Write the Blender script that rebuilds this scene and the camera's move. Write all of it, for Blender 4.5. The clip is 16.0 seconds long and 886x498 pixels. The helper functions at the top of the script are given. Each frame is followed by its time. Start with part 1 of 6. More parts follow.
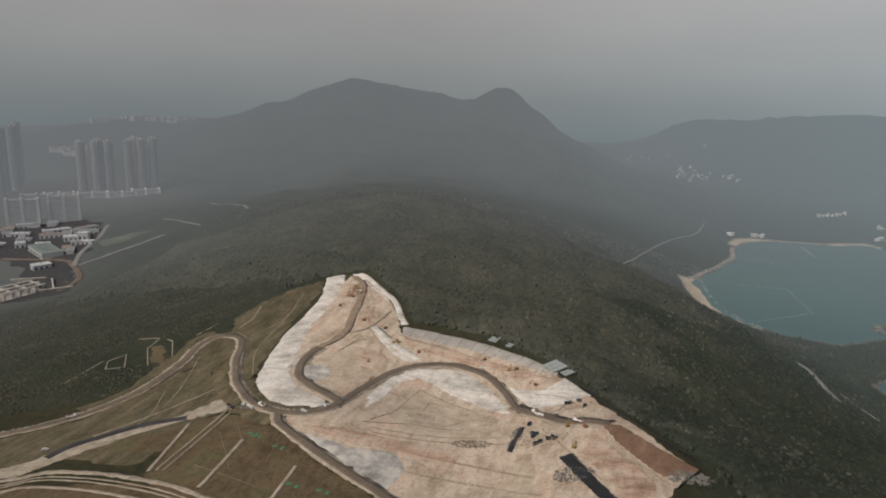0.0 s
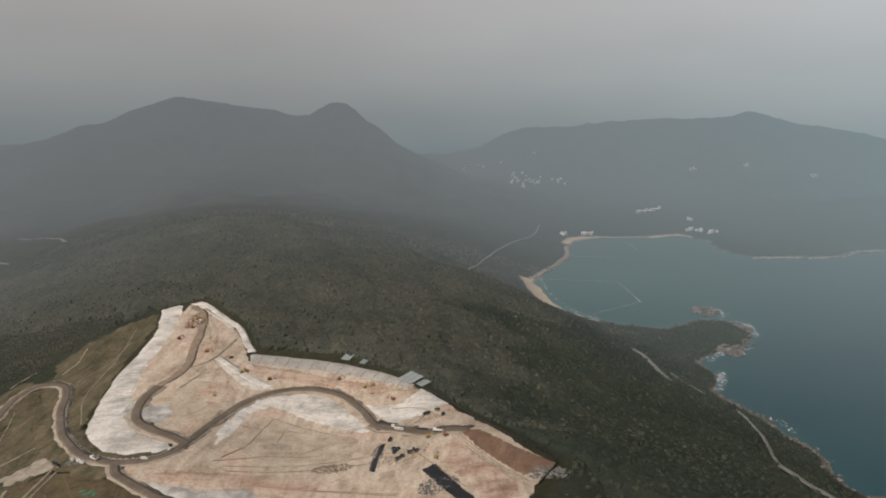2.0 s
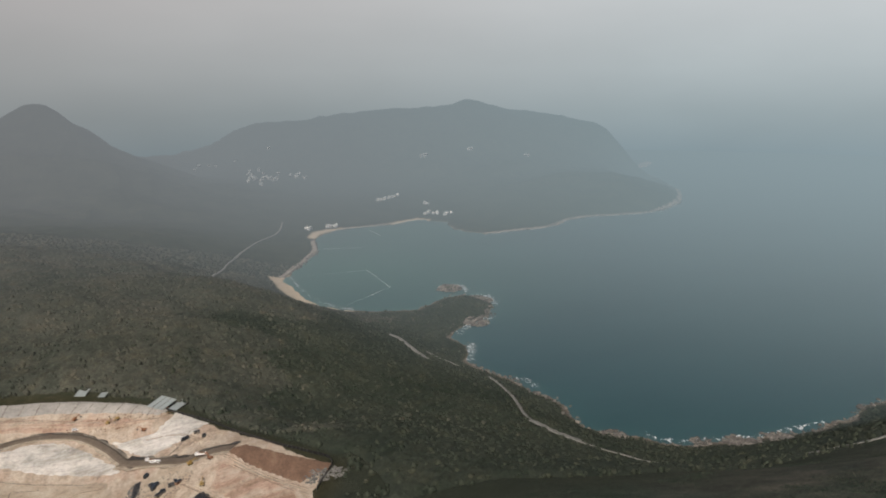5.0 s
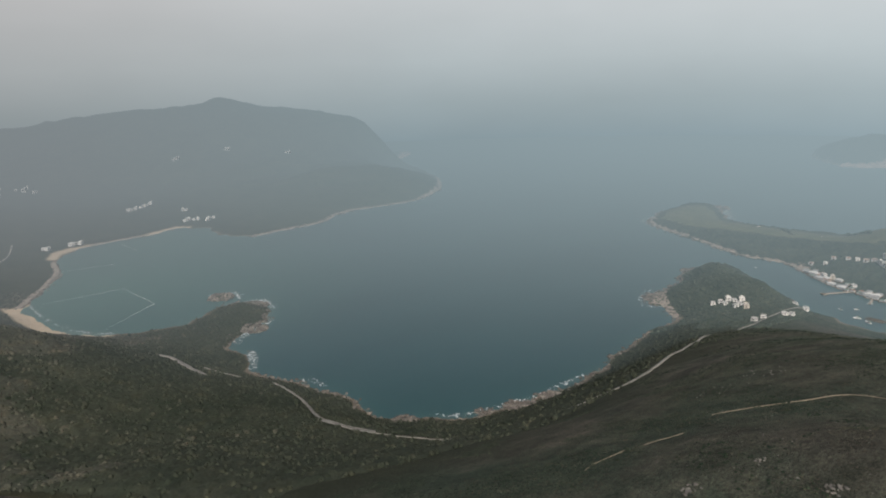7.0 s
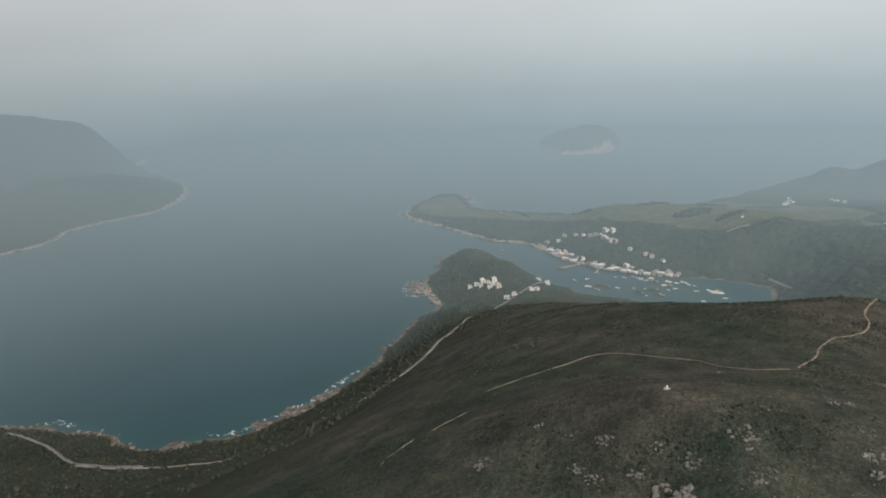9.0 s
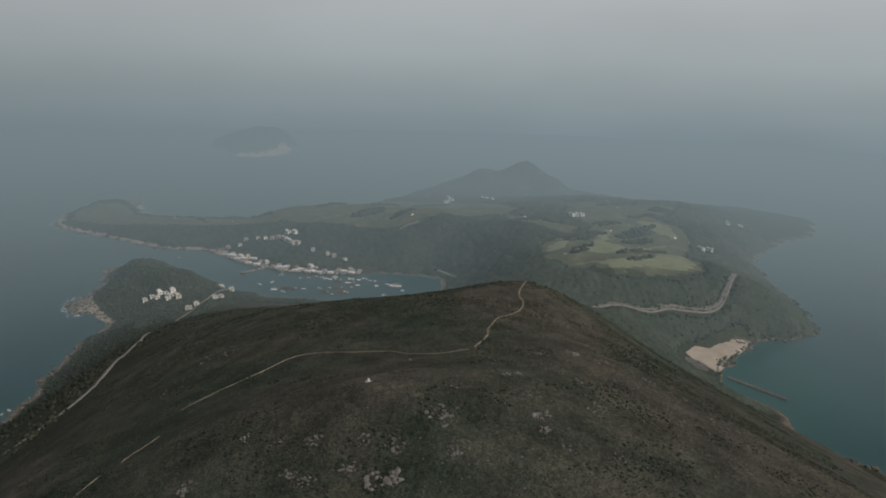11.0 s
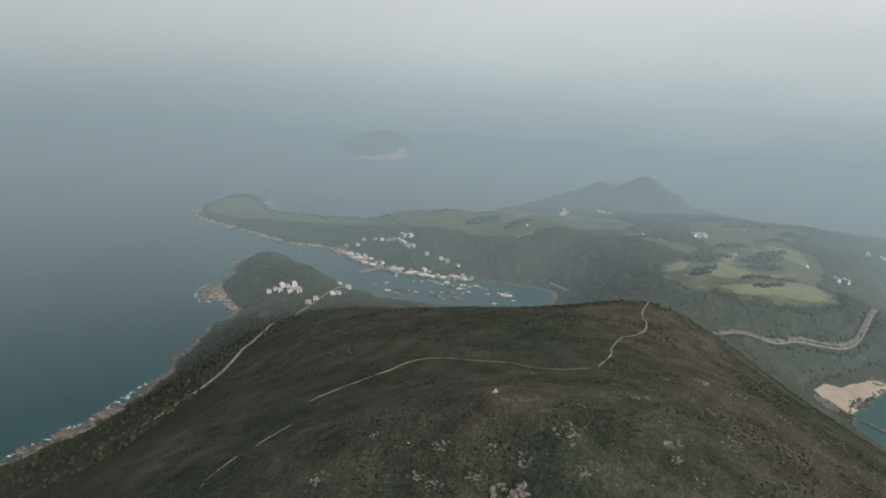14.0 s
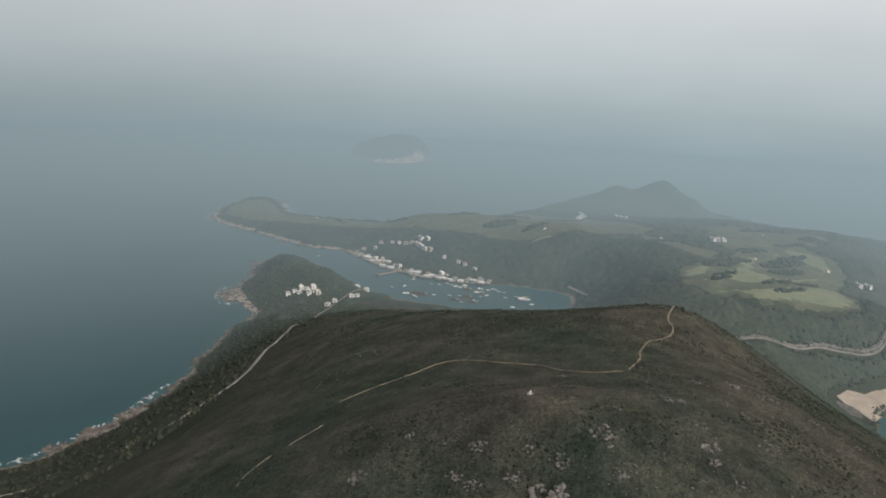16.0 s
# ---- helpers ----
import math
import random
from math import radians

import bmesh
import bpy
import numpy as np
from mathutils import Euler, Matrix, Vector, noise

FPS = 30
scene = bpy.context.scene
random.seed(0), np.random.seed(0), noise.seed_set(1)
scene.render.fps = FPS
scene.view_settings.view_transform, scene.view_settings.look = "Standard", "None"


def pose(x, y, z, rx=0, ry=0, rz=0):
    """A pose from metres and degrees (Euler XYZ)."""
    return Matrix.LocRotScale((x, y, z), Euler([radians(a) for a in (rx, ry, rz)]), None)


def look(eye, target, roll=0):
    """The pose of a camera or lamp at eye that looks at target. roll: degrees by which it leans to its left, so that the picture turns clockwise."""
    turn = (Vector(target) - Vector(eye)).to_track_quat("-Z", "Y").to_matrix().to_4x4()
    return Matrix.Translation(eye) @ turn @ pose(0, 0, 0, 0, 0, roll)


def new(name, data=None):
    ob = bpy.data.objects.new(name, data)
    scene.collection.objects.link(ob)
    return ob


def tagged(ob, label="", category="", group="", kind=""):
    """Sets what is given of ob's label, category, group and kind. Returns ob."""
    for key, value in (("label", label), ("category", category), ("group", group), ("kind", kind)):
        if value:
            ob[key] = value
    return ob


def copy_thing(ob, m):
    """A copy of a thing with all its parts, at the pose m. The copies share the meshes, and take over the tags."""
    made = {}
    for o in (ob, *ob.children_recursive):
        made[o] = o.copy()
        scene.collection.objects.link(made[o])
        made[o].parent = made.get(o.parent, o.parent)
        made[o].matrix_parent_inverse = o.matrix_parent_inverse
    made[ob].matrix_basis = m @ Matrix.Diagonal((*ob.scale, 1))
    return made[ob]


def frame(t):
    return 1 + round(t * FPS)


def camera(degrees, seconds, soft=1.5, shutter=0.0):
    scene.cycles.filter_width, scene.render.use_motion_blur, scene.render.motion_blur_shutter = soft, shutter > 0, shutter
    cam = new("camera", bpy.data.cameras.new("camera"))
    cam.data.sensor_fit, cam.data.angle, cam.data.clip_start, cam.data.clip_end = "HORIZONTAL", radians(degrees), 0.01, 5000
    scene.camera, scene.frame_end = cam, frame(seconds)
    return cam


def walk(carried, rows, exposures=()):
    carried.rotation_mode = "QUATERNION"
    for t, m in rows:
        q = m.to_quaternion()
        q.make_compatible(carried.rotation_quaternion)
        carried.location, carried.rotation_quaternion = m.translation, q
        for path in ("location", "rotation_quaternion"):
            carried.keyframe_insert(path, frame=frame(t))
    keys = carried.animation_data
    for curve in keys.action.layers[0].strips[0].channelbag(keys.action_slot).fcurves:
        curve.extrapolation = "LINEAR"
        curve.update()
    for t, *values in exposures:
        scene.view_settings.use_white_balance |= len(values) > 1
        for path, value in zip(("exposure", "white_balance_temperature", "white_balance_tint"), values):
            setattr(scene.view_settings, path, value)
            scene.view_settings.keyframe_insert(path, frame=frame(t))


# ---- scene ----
# seconds, x, y, z, yaw, pitch, roll of the aircraft's camera
PATH = [
    (0, 0.01, -0.01, 430.01, 13.79, -14.21, 2.26),
    (0.5, 0.06, 2.28, 429.44, 13.88, -12.71, 2.15),
    (1, -0.07, 4.67, 428.93, 10.10, -12.70, 1.86),
    (1.5, -0.50, 7.09, 428.44, 5.47, -12.68, 1.33),
    (2, -1.16, 9.48, 428.03, 0.89, -12.72, 0.89),
    (2.5, -1.91, 11.79, 427.79, -3.66, -12.73, 0.51),
    (3, -2.68, 14.00, 427.73, -7.35, -12.82, 0.18),
    (3.2, -2.96, 14.86, 427.72, -8.55, -12.70, 0.30),
    (5.3, -4.30, 21.20, 428.32, -23.03, -13.33, -0.90),
    (5.5, -4.51, 22.07, 428.26, -24.98, -13.39, -1.09),
    (6, -5.06, 24.26, 428.08, -29.82, -13.58, -1.37),
    (6.5, -5.57, 26.50, 427.88, -34.70, -13.77, -1.60),
    (7, -5.90, 28.63, 427.70, -39.59, -13.98, -1.88),
    (7.5, -6.22, 30.55, 427.55, -45.84, -14.29, -2.17),
    (8, -6.73, 32.45, 427.40, -52.45, -14.60, -2.36),
    (8.5, -7.39, 34.48, 427.37, -58.56, -14.83, -2.32),
    (9, -8.11, 36.72, 427.52, -59.83, -14.69, -2.03),
    (9.2, -8.37, 37.60, 427.58, -59.81, -14.60, -1.91),
    (11.3, -10.05, 44.06, 427.89, -88.08, -14.60, 1.81),
    (11.4, -10.14, 44.34, 427.96, -81.27, -14.63, 2.41),
    (11.5, -10.22, 44.63, 428.02, -78.29, -14.44, 2.99),
    (12, -10.67, 46.20, 428.34, -78.06, -14.41, 2.95),
    (12.5, -11.19, 48.07, 428.67, -78.18, -14.40, 2.92),
    (13, -11.75, 50.09, 428.99, -77.91, -14.38, 3.00),
    (13.5, -12.40, 52.22, 429.29, -77.69, -14.36, 3.05),
    (14, -13.14, 54.40, 429.57, -77.39, -14.31, 3.06),
    (14.5, -13.99, 56.53, 429.72, -77.15, -14.27, 3.08),
    (15, -15.01, 58.62, 429.64, -76.85, -14.24, 3.13),
    (15.5, -16.18, 60.72, 429.33, -76.54, -14.15, 3.13),
    (16, -17.39, 62.92, 428.96, -76.24, -14.08, 3.05),
]
cam = camera(64.9, 16.0, soft=1.9)
walk(cam, [(t, pose(x, y, z, 0, 0, yaw) @ pose(0, 0, 0, 90 + pitch) @ pose(0, 0, 0, 0, 0, roll)) for t, x, y, z, yaw, pitch, roll in PATH],
     exposures=[(0, -0.17), (1.5, -0.1), (3, -0.02), (5.5, 0.08), (8, 0.11), (9.2, 0.1), (10.8, -0.4), (11.3, -0.6), (11.5, -0.52), (12, -0.16), (12.5, 0.05), (16, 0.04)])

import mathutils
import mathutils.geometry

# ---------------------------------------------------------------- sky and sun
SUN_AZ, SUN_EL, SKY_AZ = radians(212), radians(45), radians(110)
world = bpy.data.worlds.new("hazy_sky")
scene.world = world
world.use_nodes = True
wn = world.node_tree.nodes
sky = wn.new("ShaderNodeTexSky")
sky.sky_type, sky.sun_disc = "NISHITA", False
sky.sun_elevation, sky.sun_rotation = SUN_EL, SUN_AZ
sky.dust_density, sky.air_density = 8, 0.8
world.node_tree.links.new(sky.outputs[0], wn["Background"].inputs[0])
wn["Background"].inputs[1].default_value = 0.095
sun = new("sun", bpy.data.lights.new("sun", "SUN"))
sun.data.energy, sun.data.angle, sun.data.color = 2.75, radians(5), (1, 0.95, 0.88)
sun.matrix_world = look((0, 0, 0), (-math.sin(SUN_AZ) * math.cos(SUN_EL), -math.cos(SUN_AZ) * math.cos(SUN_EL), -math.sin(SUN_EL)))

# ---------------------------------------------------------------- the lie of the land
# Coast of the mainland, walked anticlockwise from the north-west
COAST_NORTH = [(-4400, 5200), (300, 5200), (700, 4700), (1500, 4300), (2150, 3800), (2489, 3327), (2260, 3120), (2102, 3077),
               (2060, 2700), (1900, 2350), (1711, 2107), (1515, 1978), (1363, 1966), (1236, 1980), (1143, 1953), (1053, 1886),
               (907, 1871), (810, 1862), (751, 1963), (775, 2072), (701, 2160), (611, 2116), (518, 2109), (429, 2102),
               (367, 2046), (328, 1968), (311, 1840), (263, 1734), (225, 1665), (189, 1593), (197, 1491), (207, 1415),
               (229, 1354), (262, 1315), (315, 1285), (399, 1262), (474, 1312), (514, 1317), (559, 1302), (549, 1220)]
COAST_COVE = [(519, 1174), (467, 1161), (433, 1127), (406, 1093), (416, 1042), (391, 983), (414, 918), (431, 873),
              (450, 819), (449, 761), (448, 726), (465, 700), (499, 678), (516, 653), (547, 633), (591, 626),
              (627, 619), (680, 613), (745, 618), (809, 626), (900, 650), (981, 661), (1044, 657), (1086, 709), (1074, 735), (1097, 757), (1130, 778), (1160, 765), (1215, 770), (1310, 812), (1370, 810), (1395, 765), (1370, 690),
              (1300, 600), (1240, 520), (1217, 430), (1210, 335), (1230, 245), (1241, 170), (1300, 122), (1375, 132), (1400, 175), (1397, 242)]
COAST_EAST = [(1385, 300), (1372, 380), (1378, 450), (1415, 540), (1455, 600), (1500, 645), (1525, 700), (1520, 790), (1597, 960), (1650, 1100),
              (1700, 1165), (1843, 1213), (1967, 1216), (2030, 1128), (1880, 1010), (1855, 955), (1860, 850), (1900, 700), (1980, 560), (2100, 440),
              (2348, 315), (2490, 263), (2760, 150), (2780, -80), (2690, -230), (2590, -285), (2371, -539), (2361, -811), (2195, -974), (1970, -893),
              (1776, -688), (1619, -588), (1437, -572), (1258, -566), (1161, -537), (1137, -503), (1100, -410), (1022, -354)]
COAST_SOUTH = [(963, -317), (935, -306), (891, -331), (840, -360), (775, -366), (678, -442), (520, -520), (420, -700), (300, -1000),
               (0, -1400), (-600, -1700), (-4400, -1700)]
COAST = COAST_NORTH + COAST_COVE + COAST_EAST + COAST_SOUTH
ISLAND = [(3465, 1460), (3300, 1330), (3168, 1209), (3190, 1100), (3272, 1040), (3480, 1000), (3700, 1120), (3720, 1350), (3600, 1470)]
SEA_ROCK = [(488, 1362), (505, 1350), (528, 1352), (540, 1372), (528, 1396), (503, 1398)]

# Tops, ridges and hollows: x, y, height
TOPS_NEAR = [(230, 80, 300), (245, 87, 303), (315, 91, 282), (350, -10, 279), (475, -64, 232), (417, -85, 234), (353, -114, 235), (560, -130, 184),
             (210, -9, 293), (198, 89, 288), (203, 175, 266), (242, 258, 226), (513, 242, 217), (573, 178, 220), (607, 78, 218),
             (579, 7, 247), (590, -39, 227), (0, 0, 262), (0, 200, 225), (-60, -250, 215), (406, 490, 82), (425, 455, 100), (450, 415, 122),
             (524, 385, 143), (610, 408, 131), (725, 435, 111), (932, 489, 58), (384, 540, 70), (350, 676, 52), (900, 250, 92), (760, 40, 154), (760, -120, 110),
             (1000, 100, 66), (640, -250, 99)]
TOPS_CAPE = [(1133, 598, 30), (1227, 690, 42), (1244, 606, 37), (1215, 512, 14), (1024, 491, 45), (1310, 760, 30), (1140, 700, 27), (900, 560, 45),
             (287, 910, 44), (339, 809, 38), (250, 1045, 50), (330, 1120, 16), (500, 1250, 16), (440, 590, 40), (120, 700, 95)]
TOPS_SITE = [(-373, 931, 135), (-281, 526, 124), (-223, 525, 128), (-410, 696, 118), (-39, 712, 128), (-61, 647, 118), (71, 451, 165),
             (-60, 450, 132), (-160, 400, 125), (-250, 700, 128), (-150, 620, 108), (20, 560, 145), (-200, 820, 132), (-420, 500, 105),
             (-520, 620, 92), (-400, 400, 112), (-560, 480, 85), (-700, 560, 55), (-300, 300, 130), (-150, 230, 160), (-700, 300, 60)]
TOPS_NORTH = [(-183, 1215, 140), (-30, 1164, 135), (50, 1150, 124), (118, 1165, 98), (207, 1128, 60), (-380, 1080, 142), (-600, 960, 100), (-430, 1400, 160), (-600, 1640, 150), (-200, 1500, 120),
              (-80, 1900, 70), (60, 1700, 40), (120, 1480, 35), (60, 1300, 70), (-760, 1200, 70), (-1000, 1000, 12), (-860, 760, 40),
              (-400, 2300, 95), (-800, 2200, 110), (100, 2200, 25), (300, 2400, 20), (-200, 2700, 170), (-1150, 1500, 40), (-1000, 1900, 60)]
TOPS_FAR = [(-536, 3155, 373), (-560, 3050, 335), (-711, 3120, 300), (-351, 3231, 232), (-142, 3297, 124), (-1123, 3103, 381), (-1360, 3007, 329),
            (-1649, 2859, 215), (-1900, 3050, 170), (-2377, 2835, 148), (-2212, 2966, 168), (-2090, 3060, 160), (-2150, 2600, 70), (-900, 2700, 190), (60, 3300, 60), (1400, 3445, 364), (1042, 3571, 319), (654, 3663, 259),
            (339, 3806, 223), (13, 3922, 90), (1744, 3283, 296), (1300, 3490, 328), (1520, 3385, 318), (1880, 3170, 255), (1993, 3077, 203), (836, 2850, 40), (1467, 2521, 70),
            (1546, 2232, 98), (1643, 2097, 40), (1416, 2435, 86), (1260, 2632, 80), (1800, 2560, 35), (500, 2900, 30), (702, 2526, 20), (-300, 4300, 20), (-1200, 4200, 40), (1200, 2300, 45), (1960, 2800, 30), (2165, 3019, 78), (2254, 3015, 42), (2350, 3120, 25), (2037, 2987, 150)]
TOPS_EAST = [(1012, -288, 2), (1040, -305, 2), (1072, -345, 2), (1100, -385, 2), (1060, -280, 14), (1110, -340, 20), (2584, -107, 139), (2588, 49, 69), (2587, -22, 96), (2586, -66, 122), (2581, -149, 113), (2575, -210, 58), (2571, -262, 8), (2588, 108, 41), (2585, 170, 18), (2575, 230, 17), (2300, 0, 8), (2330, -150, 10), (2383, 186, 5),
             (2480, 0, 14), (2480, -120, 18), (2680, -60, 30), (2650, -200, 12), (1650, 930, 14), (1700, 1050, 14), (1830, 1120, 20), (1930, 1150, 24), (1780, 950, 14), (1770, 800, 16), (1800, 640, 24), (1800, 600, 45),
             (1650, 400, 55), (1560, 200, 73), (1500, 350, 20), (1480, 20, 71), (1800, 150, 62), (2100, 250, 18), (2200, 330, 10), (2000, 420, 25), (1300, -60, 82), (1200, -218, 93), (1400, -330, 69), (1700, -200, 72),
             (1900, -500, 72), (2100, -200, 49), (1080, -60, 67), (1000, -200, 48), (1160, -420, 53), (1600, -500, 52), (3330, 1270, 95), (3430, 1190, 122), (3240, 1190, 40), (3560, 1290, 55)]
TOPS_WEST = [(-1300, 900, 6), (-1500, 1300, 6), (-1500, 2000, 10), (-1900, 1600, 6), (-1200, 600, 10), (-1000, 300, 15), (-900, -200, 60), (-2400, 1500, 5),
             (-2200, 2300, 20), (-2800, 3000, 60), (-3500, 1500, 20), (-500, -900, 120), (200, -700, 90), (-2500, 0, 40), (-3600, 4800, 80), (-1500, -1500, 60)]
TOPS = TOPS_NEAR + TOPS_CAPE + TOPS_SITE + TOPS_NORTH + TOPS_FAR + TOPS_EAST + TOPS_WEST


def coast_side(x, y, ring):
    """Metres to the ring, positive inside."""
    ring = np.array(ring, float)
    best, inside = np.full(x.shape, 1e9), np.zeros(x.shape, bool)
    for (ax, ay), (bx, by) in zip(ring, np.roll(ring, -1, 0)):
        ux, uy = bx - ax, by - ay
        s = np.clip(((x - ax) * ux + (y - ay) * uy) / (ux * ux + uy * uy), 0, 1)
        best = np.minimum(best, (x - ax - s * ux) ** 2 + (y - ay - s * uy) ** 2)
        if by != ay:
            inside ^= ((ay > y) != (by > y)) & (x < ux * (y - ay) / uy + ax)
    return np.where(inside, 1, -1) * np.sqrt(best)


def bend_ring(ring, amount, seed):
    """The ring with small random bights between its corners."""
    rng, out = np.random.default_rng(seed), []
    for (ax, ay), (bx, by) in zip(ring, ring[1:] + ring[:1]):
        d = math.hypot(bx - ax, by - ay)
        n = 1 if d > 700 else max(1, int(d / 22))
        for k in range(n):
            s = k / n
            j = 0 if k == 0 else rng.uniform(-amount, amount) * min(1, d / 60)
            out.append((ax + s * (bx - ax) - (by - ay) / d * j, ay + s * (by - ay) + (bx - ax) / d * j))
    return out


def ripple(x, y, size, seed):
    """Smooth value noise of -1..1, of the given size in metres."""
    rng = np.random.default_rng(seed)
    table = rng.uniform(-1, 1, (64, 64))
    u, v = x / size + 17.3 * seed, y / size - 11.1 * seed
    i, j = np.floor(u).astype(int), np.floor(v).astype(int)
    a, b = u - i, v - j
    a, b = a * a * a * (a * (a * 6 - 15) + 10), b * b * b * (b * (b * 6 - 15) + 10)
    g = lambda m, n: table[(i + m) % 64, (j + n) % 64]
    return (g(0, 0) * (1 - a) + g(1, 0) * a) * (1 - b) + (g(0, 1) * (1 - a) + g(1, 1) * a) * b


def steps(stops):
    out = [np.arange(a, b, s) for a, b, s in stops]
    return np.concatenate(out + [[stops[-1][1]]])


GX = steps([(-4400, -2000, 60), (-2000, -1100, 24), (-1100, -620, 11), (-620, 720, 5), (720, 1500, 9), (1500, 2900, 15), (2900, 3100, 25), (3100, 3760, 15), (3760, 5000, 60)])
GY = steps([(-1700, -700, 40), (-700, -420, 16), (-420, 1100, 5.5), (1100, 1500, 8), (1500, 2400, 14), (2400, 3900, 20), (3900, 5200, 45)])


def kernel(d2):
    return 0.5 * d2 * np.log(d2 + 1e-9)


def lay_of_land():
    """Heights on the grid GX x GY, and the way to the coast."""
    shore = [s[:2] for k, s in enumerate(COAST) if 1 <= k < len(COAST) - 2][::2]
    pts = np.array(TOPS + [(a, b, 0) for a, b in shore], float)
    p = pts[:, :2] / 1000
    d2 = ((p[:, None] - p[None]) ** 2).sum(-1)
    n = len(p)
    a = np.zeros((n + 3, n + 3))
    a[:n, :n] = kernel(d2) + 4e-5 * np.eye(n)
    a[:n, n:] = np.c_[np.ones(n), p]
    a[n:, :n] = a[:n, n:].T
    w = np.linalg.solve(a, np.r_[pts[:, 2], 0, 0, 0])
    y, x = np.meshgrid(GY, GX, indexing="ij")
    z = np.empty(x.shape)
    for k in range(len(GY)):
        q = np.stack([GX, np.full(len(GX), GY[k])], 1) / 1000
        z[k] = kernel(((q[:, None] - p[None]) ** 2).sum(-1)) @ w[:n] + w[n] + q @ w[n + 1:]
    sea = coast_side(x, y, bend_ring(COAST, 9, 3))
    for ring, seed in ((ISLAND, 5), (SEA_ROCK, 6)):
        sea = np.maximum(sea, coast_side(x, y, bend_ring(ring, 9, seed)))
    return x, y, z, sea


LX, LY, LZ, SEA = lay_of_land()

# outline of the works on the spur
WORKS = [(-400, 905), (-346, 940), (-272, 850), (-232, 776), (-122, 757), (-30, 685), (5, 630), (82, 474), (40, 380), (-200, 250),
         (-430, 330), (-560, 400), (-560, 500), (-420, 560), (-400, 640), (-390, 800)]
# gullies and swells, weaker on the works site and the flats
hills = np.clip((LZ - 20) / 60, 0, 1)
works = np.clip(1 - coast_side(LX, LY, WORKS) / -40, 0, 1)
LZ = np.where(SEA > 0, np.maximum(LZ, 3), LZ)
rough = hills * (1 - works) * np.clip(np.hypot(LX - 300, LY - 50) / 900, 0.3, 1)
LZ = LZ + rough * (9 * ripple(LX, LY, 170, 1) + 4.5 * ripple(LX, LY, 70, 2) + 1.6 * ripple(LX, LY, 28, 3)) + 0.5 * ripple(LX, LY, 12, 4) * (1 - works)
far_rough = np.clip((np.hypot(LX, LY) - 1600) / 800, 0, 1) * hills
LZ = LZ + far_rough * (-abs(ripple(LX, LY, 330, 7)) * 34 + 12 - abs(ripple(LX, LY, 140, 8)) * 14)
rise = 1 - np.exp(-np.maximum(SEA, 0) / 26)
LZ = np.where(SEA > 0, 0.3 + rise * LZ, np.maximum(SEA * 0.12, -18) - 0.4)


def height(x, y):
    """The ground's height at a place, or at arrays of places."""
    x, y = np.asarray(x, float), np.asarray(y, float)
    i = np.clip(np.searchsorted(GX, x) - 1, 0, len(GX) - 2)
    j = np.clip(np.searchsorted(GY, y) - 1, 0, len(GY) - 2)
    u, v = np.clip((x - GX[i]) / (GX[i + 1] - GX[i]), 0, 1), np.clip((y - GY[j]) / (GY[j + 1] - GY[j]), 0, 1)
    return (LZ[j, i] * (1 - u) + LZ[j, i + 1] * u) * (1 - v) + (LZ[j + 1, i] * (1 - u) + LZ[j + 1, i + 1] * u) * v


# ---- end of land

# ---------------------------------------------------------------- materials
def material(name):
    m = bpy.data.materials.new(name)
    m.use_nodes = True
    n = m.node_tree.nodes
    return m, n, m.node_tree.links, n["Principled BSDF"]


def noise_node(n, l, size, detail=6, rough=0.6, stretch=(1, 1, 1)):
    """Noise in world metres."""
    geo, scale, tex = n.new("ShaderNodeNewGeometry"), n.new("ShaderNodeVectorMath"), n.new("ShaderNodeTexNoise")
    scale.operation = "MULTIPLY"
    scale.inputs[1].default_value = [s / size for s in stretch]
    l.new(geo.outputs["Position"], scale.inputs[0])
    l.new(scale.outputs[0], tex.inputs["Vector"])
    tex.inputs["Scale"].default_value, tex.inputs["Detail"].default_value, tex.inputs["Roughness"].default_value = 1, detail, rough
    return tex.outputs["Fac"]


def ramp(n, l, fac, stops):
    r = n.new("ShaderNodeValToRGB")
    e = r.color_ramp.elements
    while len(e) < len(stops):
        e.new(0.5)
    for k, (p, c) in zip(e, stops):
        k.position, k.color = p, (*c, 1) if len(c) == 3 else c
    l.new(fac, r.inputs[0])
    return r.outputs[0]


def blend(n, l, fac, a, b, kind="MIX"):
    m = n.new("ShaderNodeMix")
    m.data_type, m.blend_type = "RGBA", kind
    for socket, v in ((m.inputs[0], fac), (m.inputs[6], a), (m.inputs[7], b)):
        if isinstance(v, bpy.types.NodeSocket):
            l.new(v, socket)
        else:
            socket.default_value = v if isinstance(v, float) else (*v, 1)
    return m.outputs[2]


def attribute(n, name):
    a = n.new("ShaderNodeAttribute")
    a.attribute_name = name
    return a.outputs["Fac"]


def bump(n, l, b, fac, depth, strength=1.0):
    k = n.new("ShaderNodeBump")
    k.inputs["Distance"].default_value, k.inputs["Strength"].default_value = depth, strength
    l.new(fac, k.inputs["Height"])
    l.new(k.outputs[0], b.inputs["Normal"])


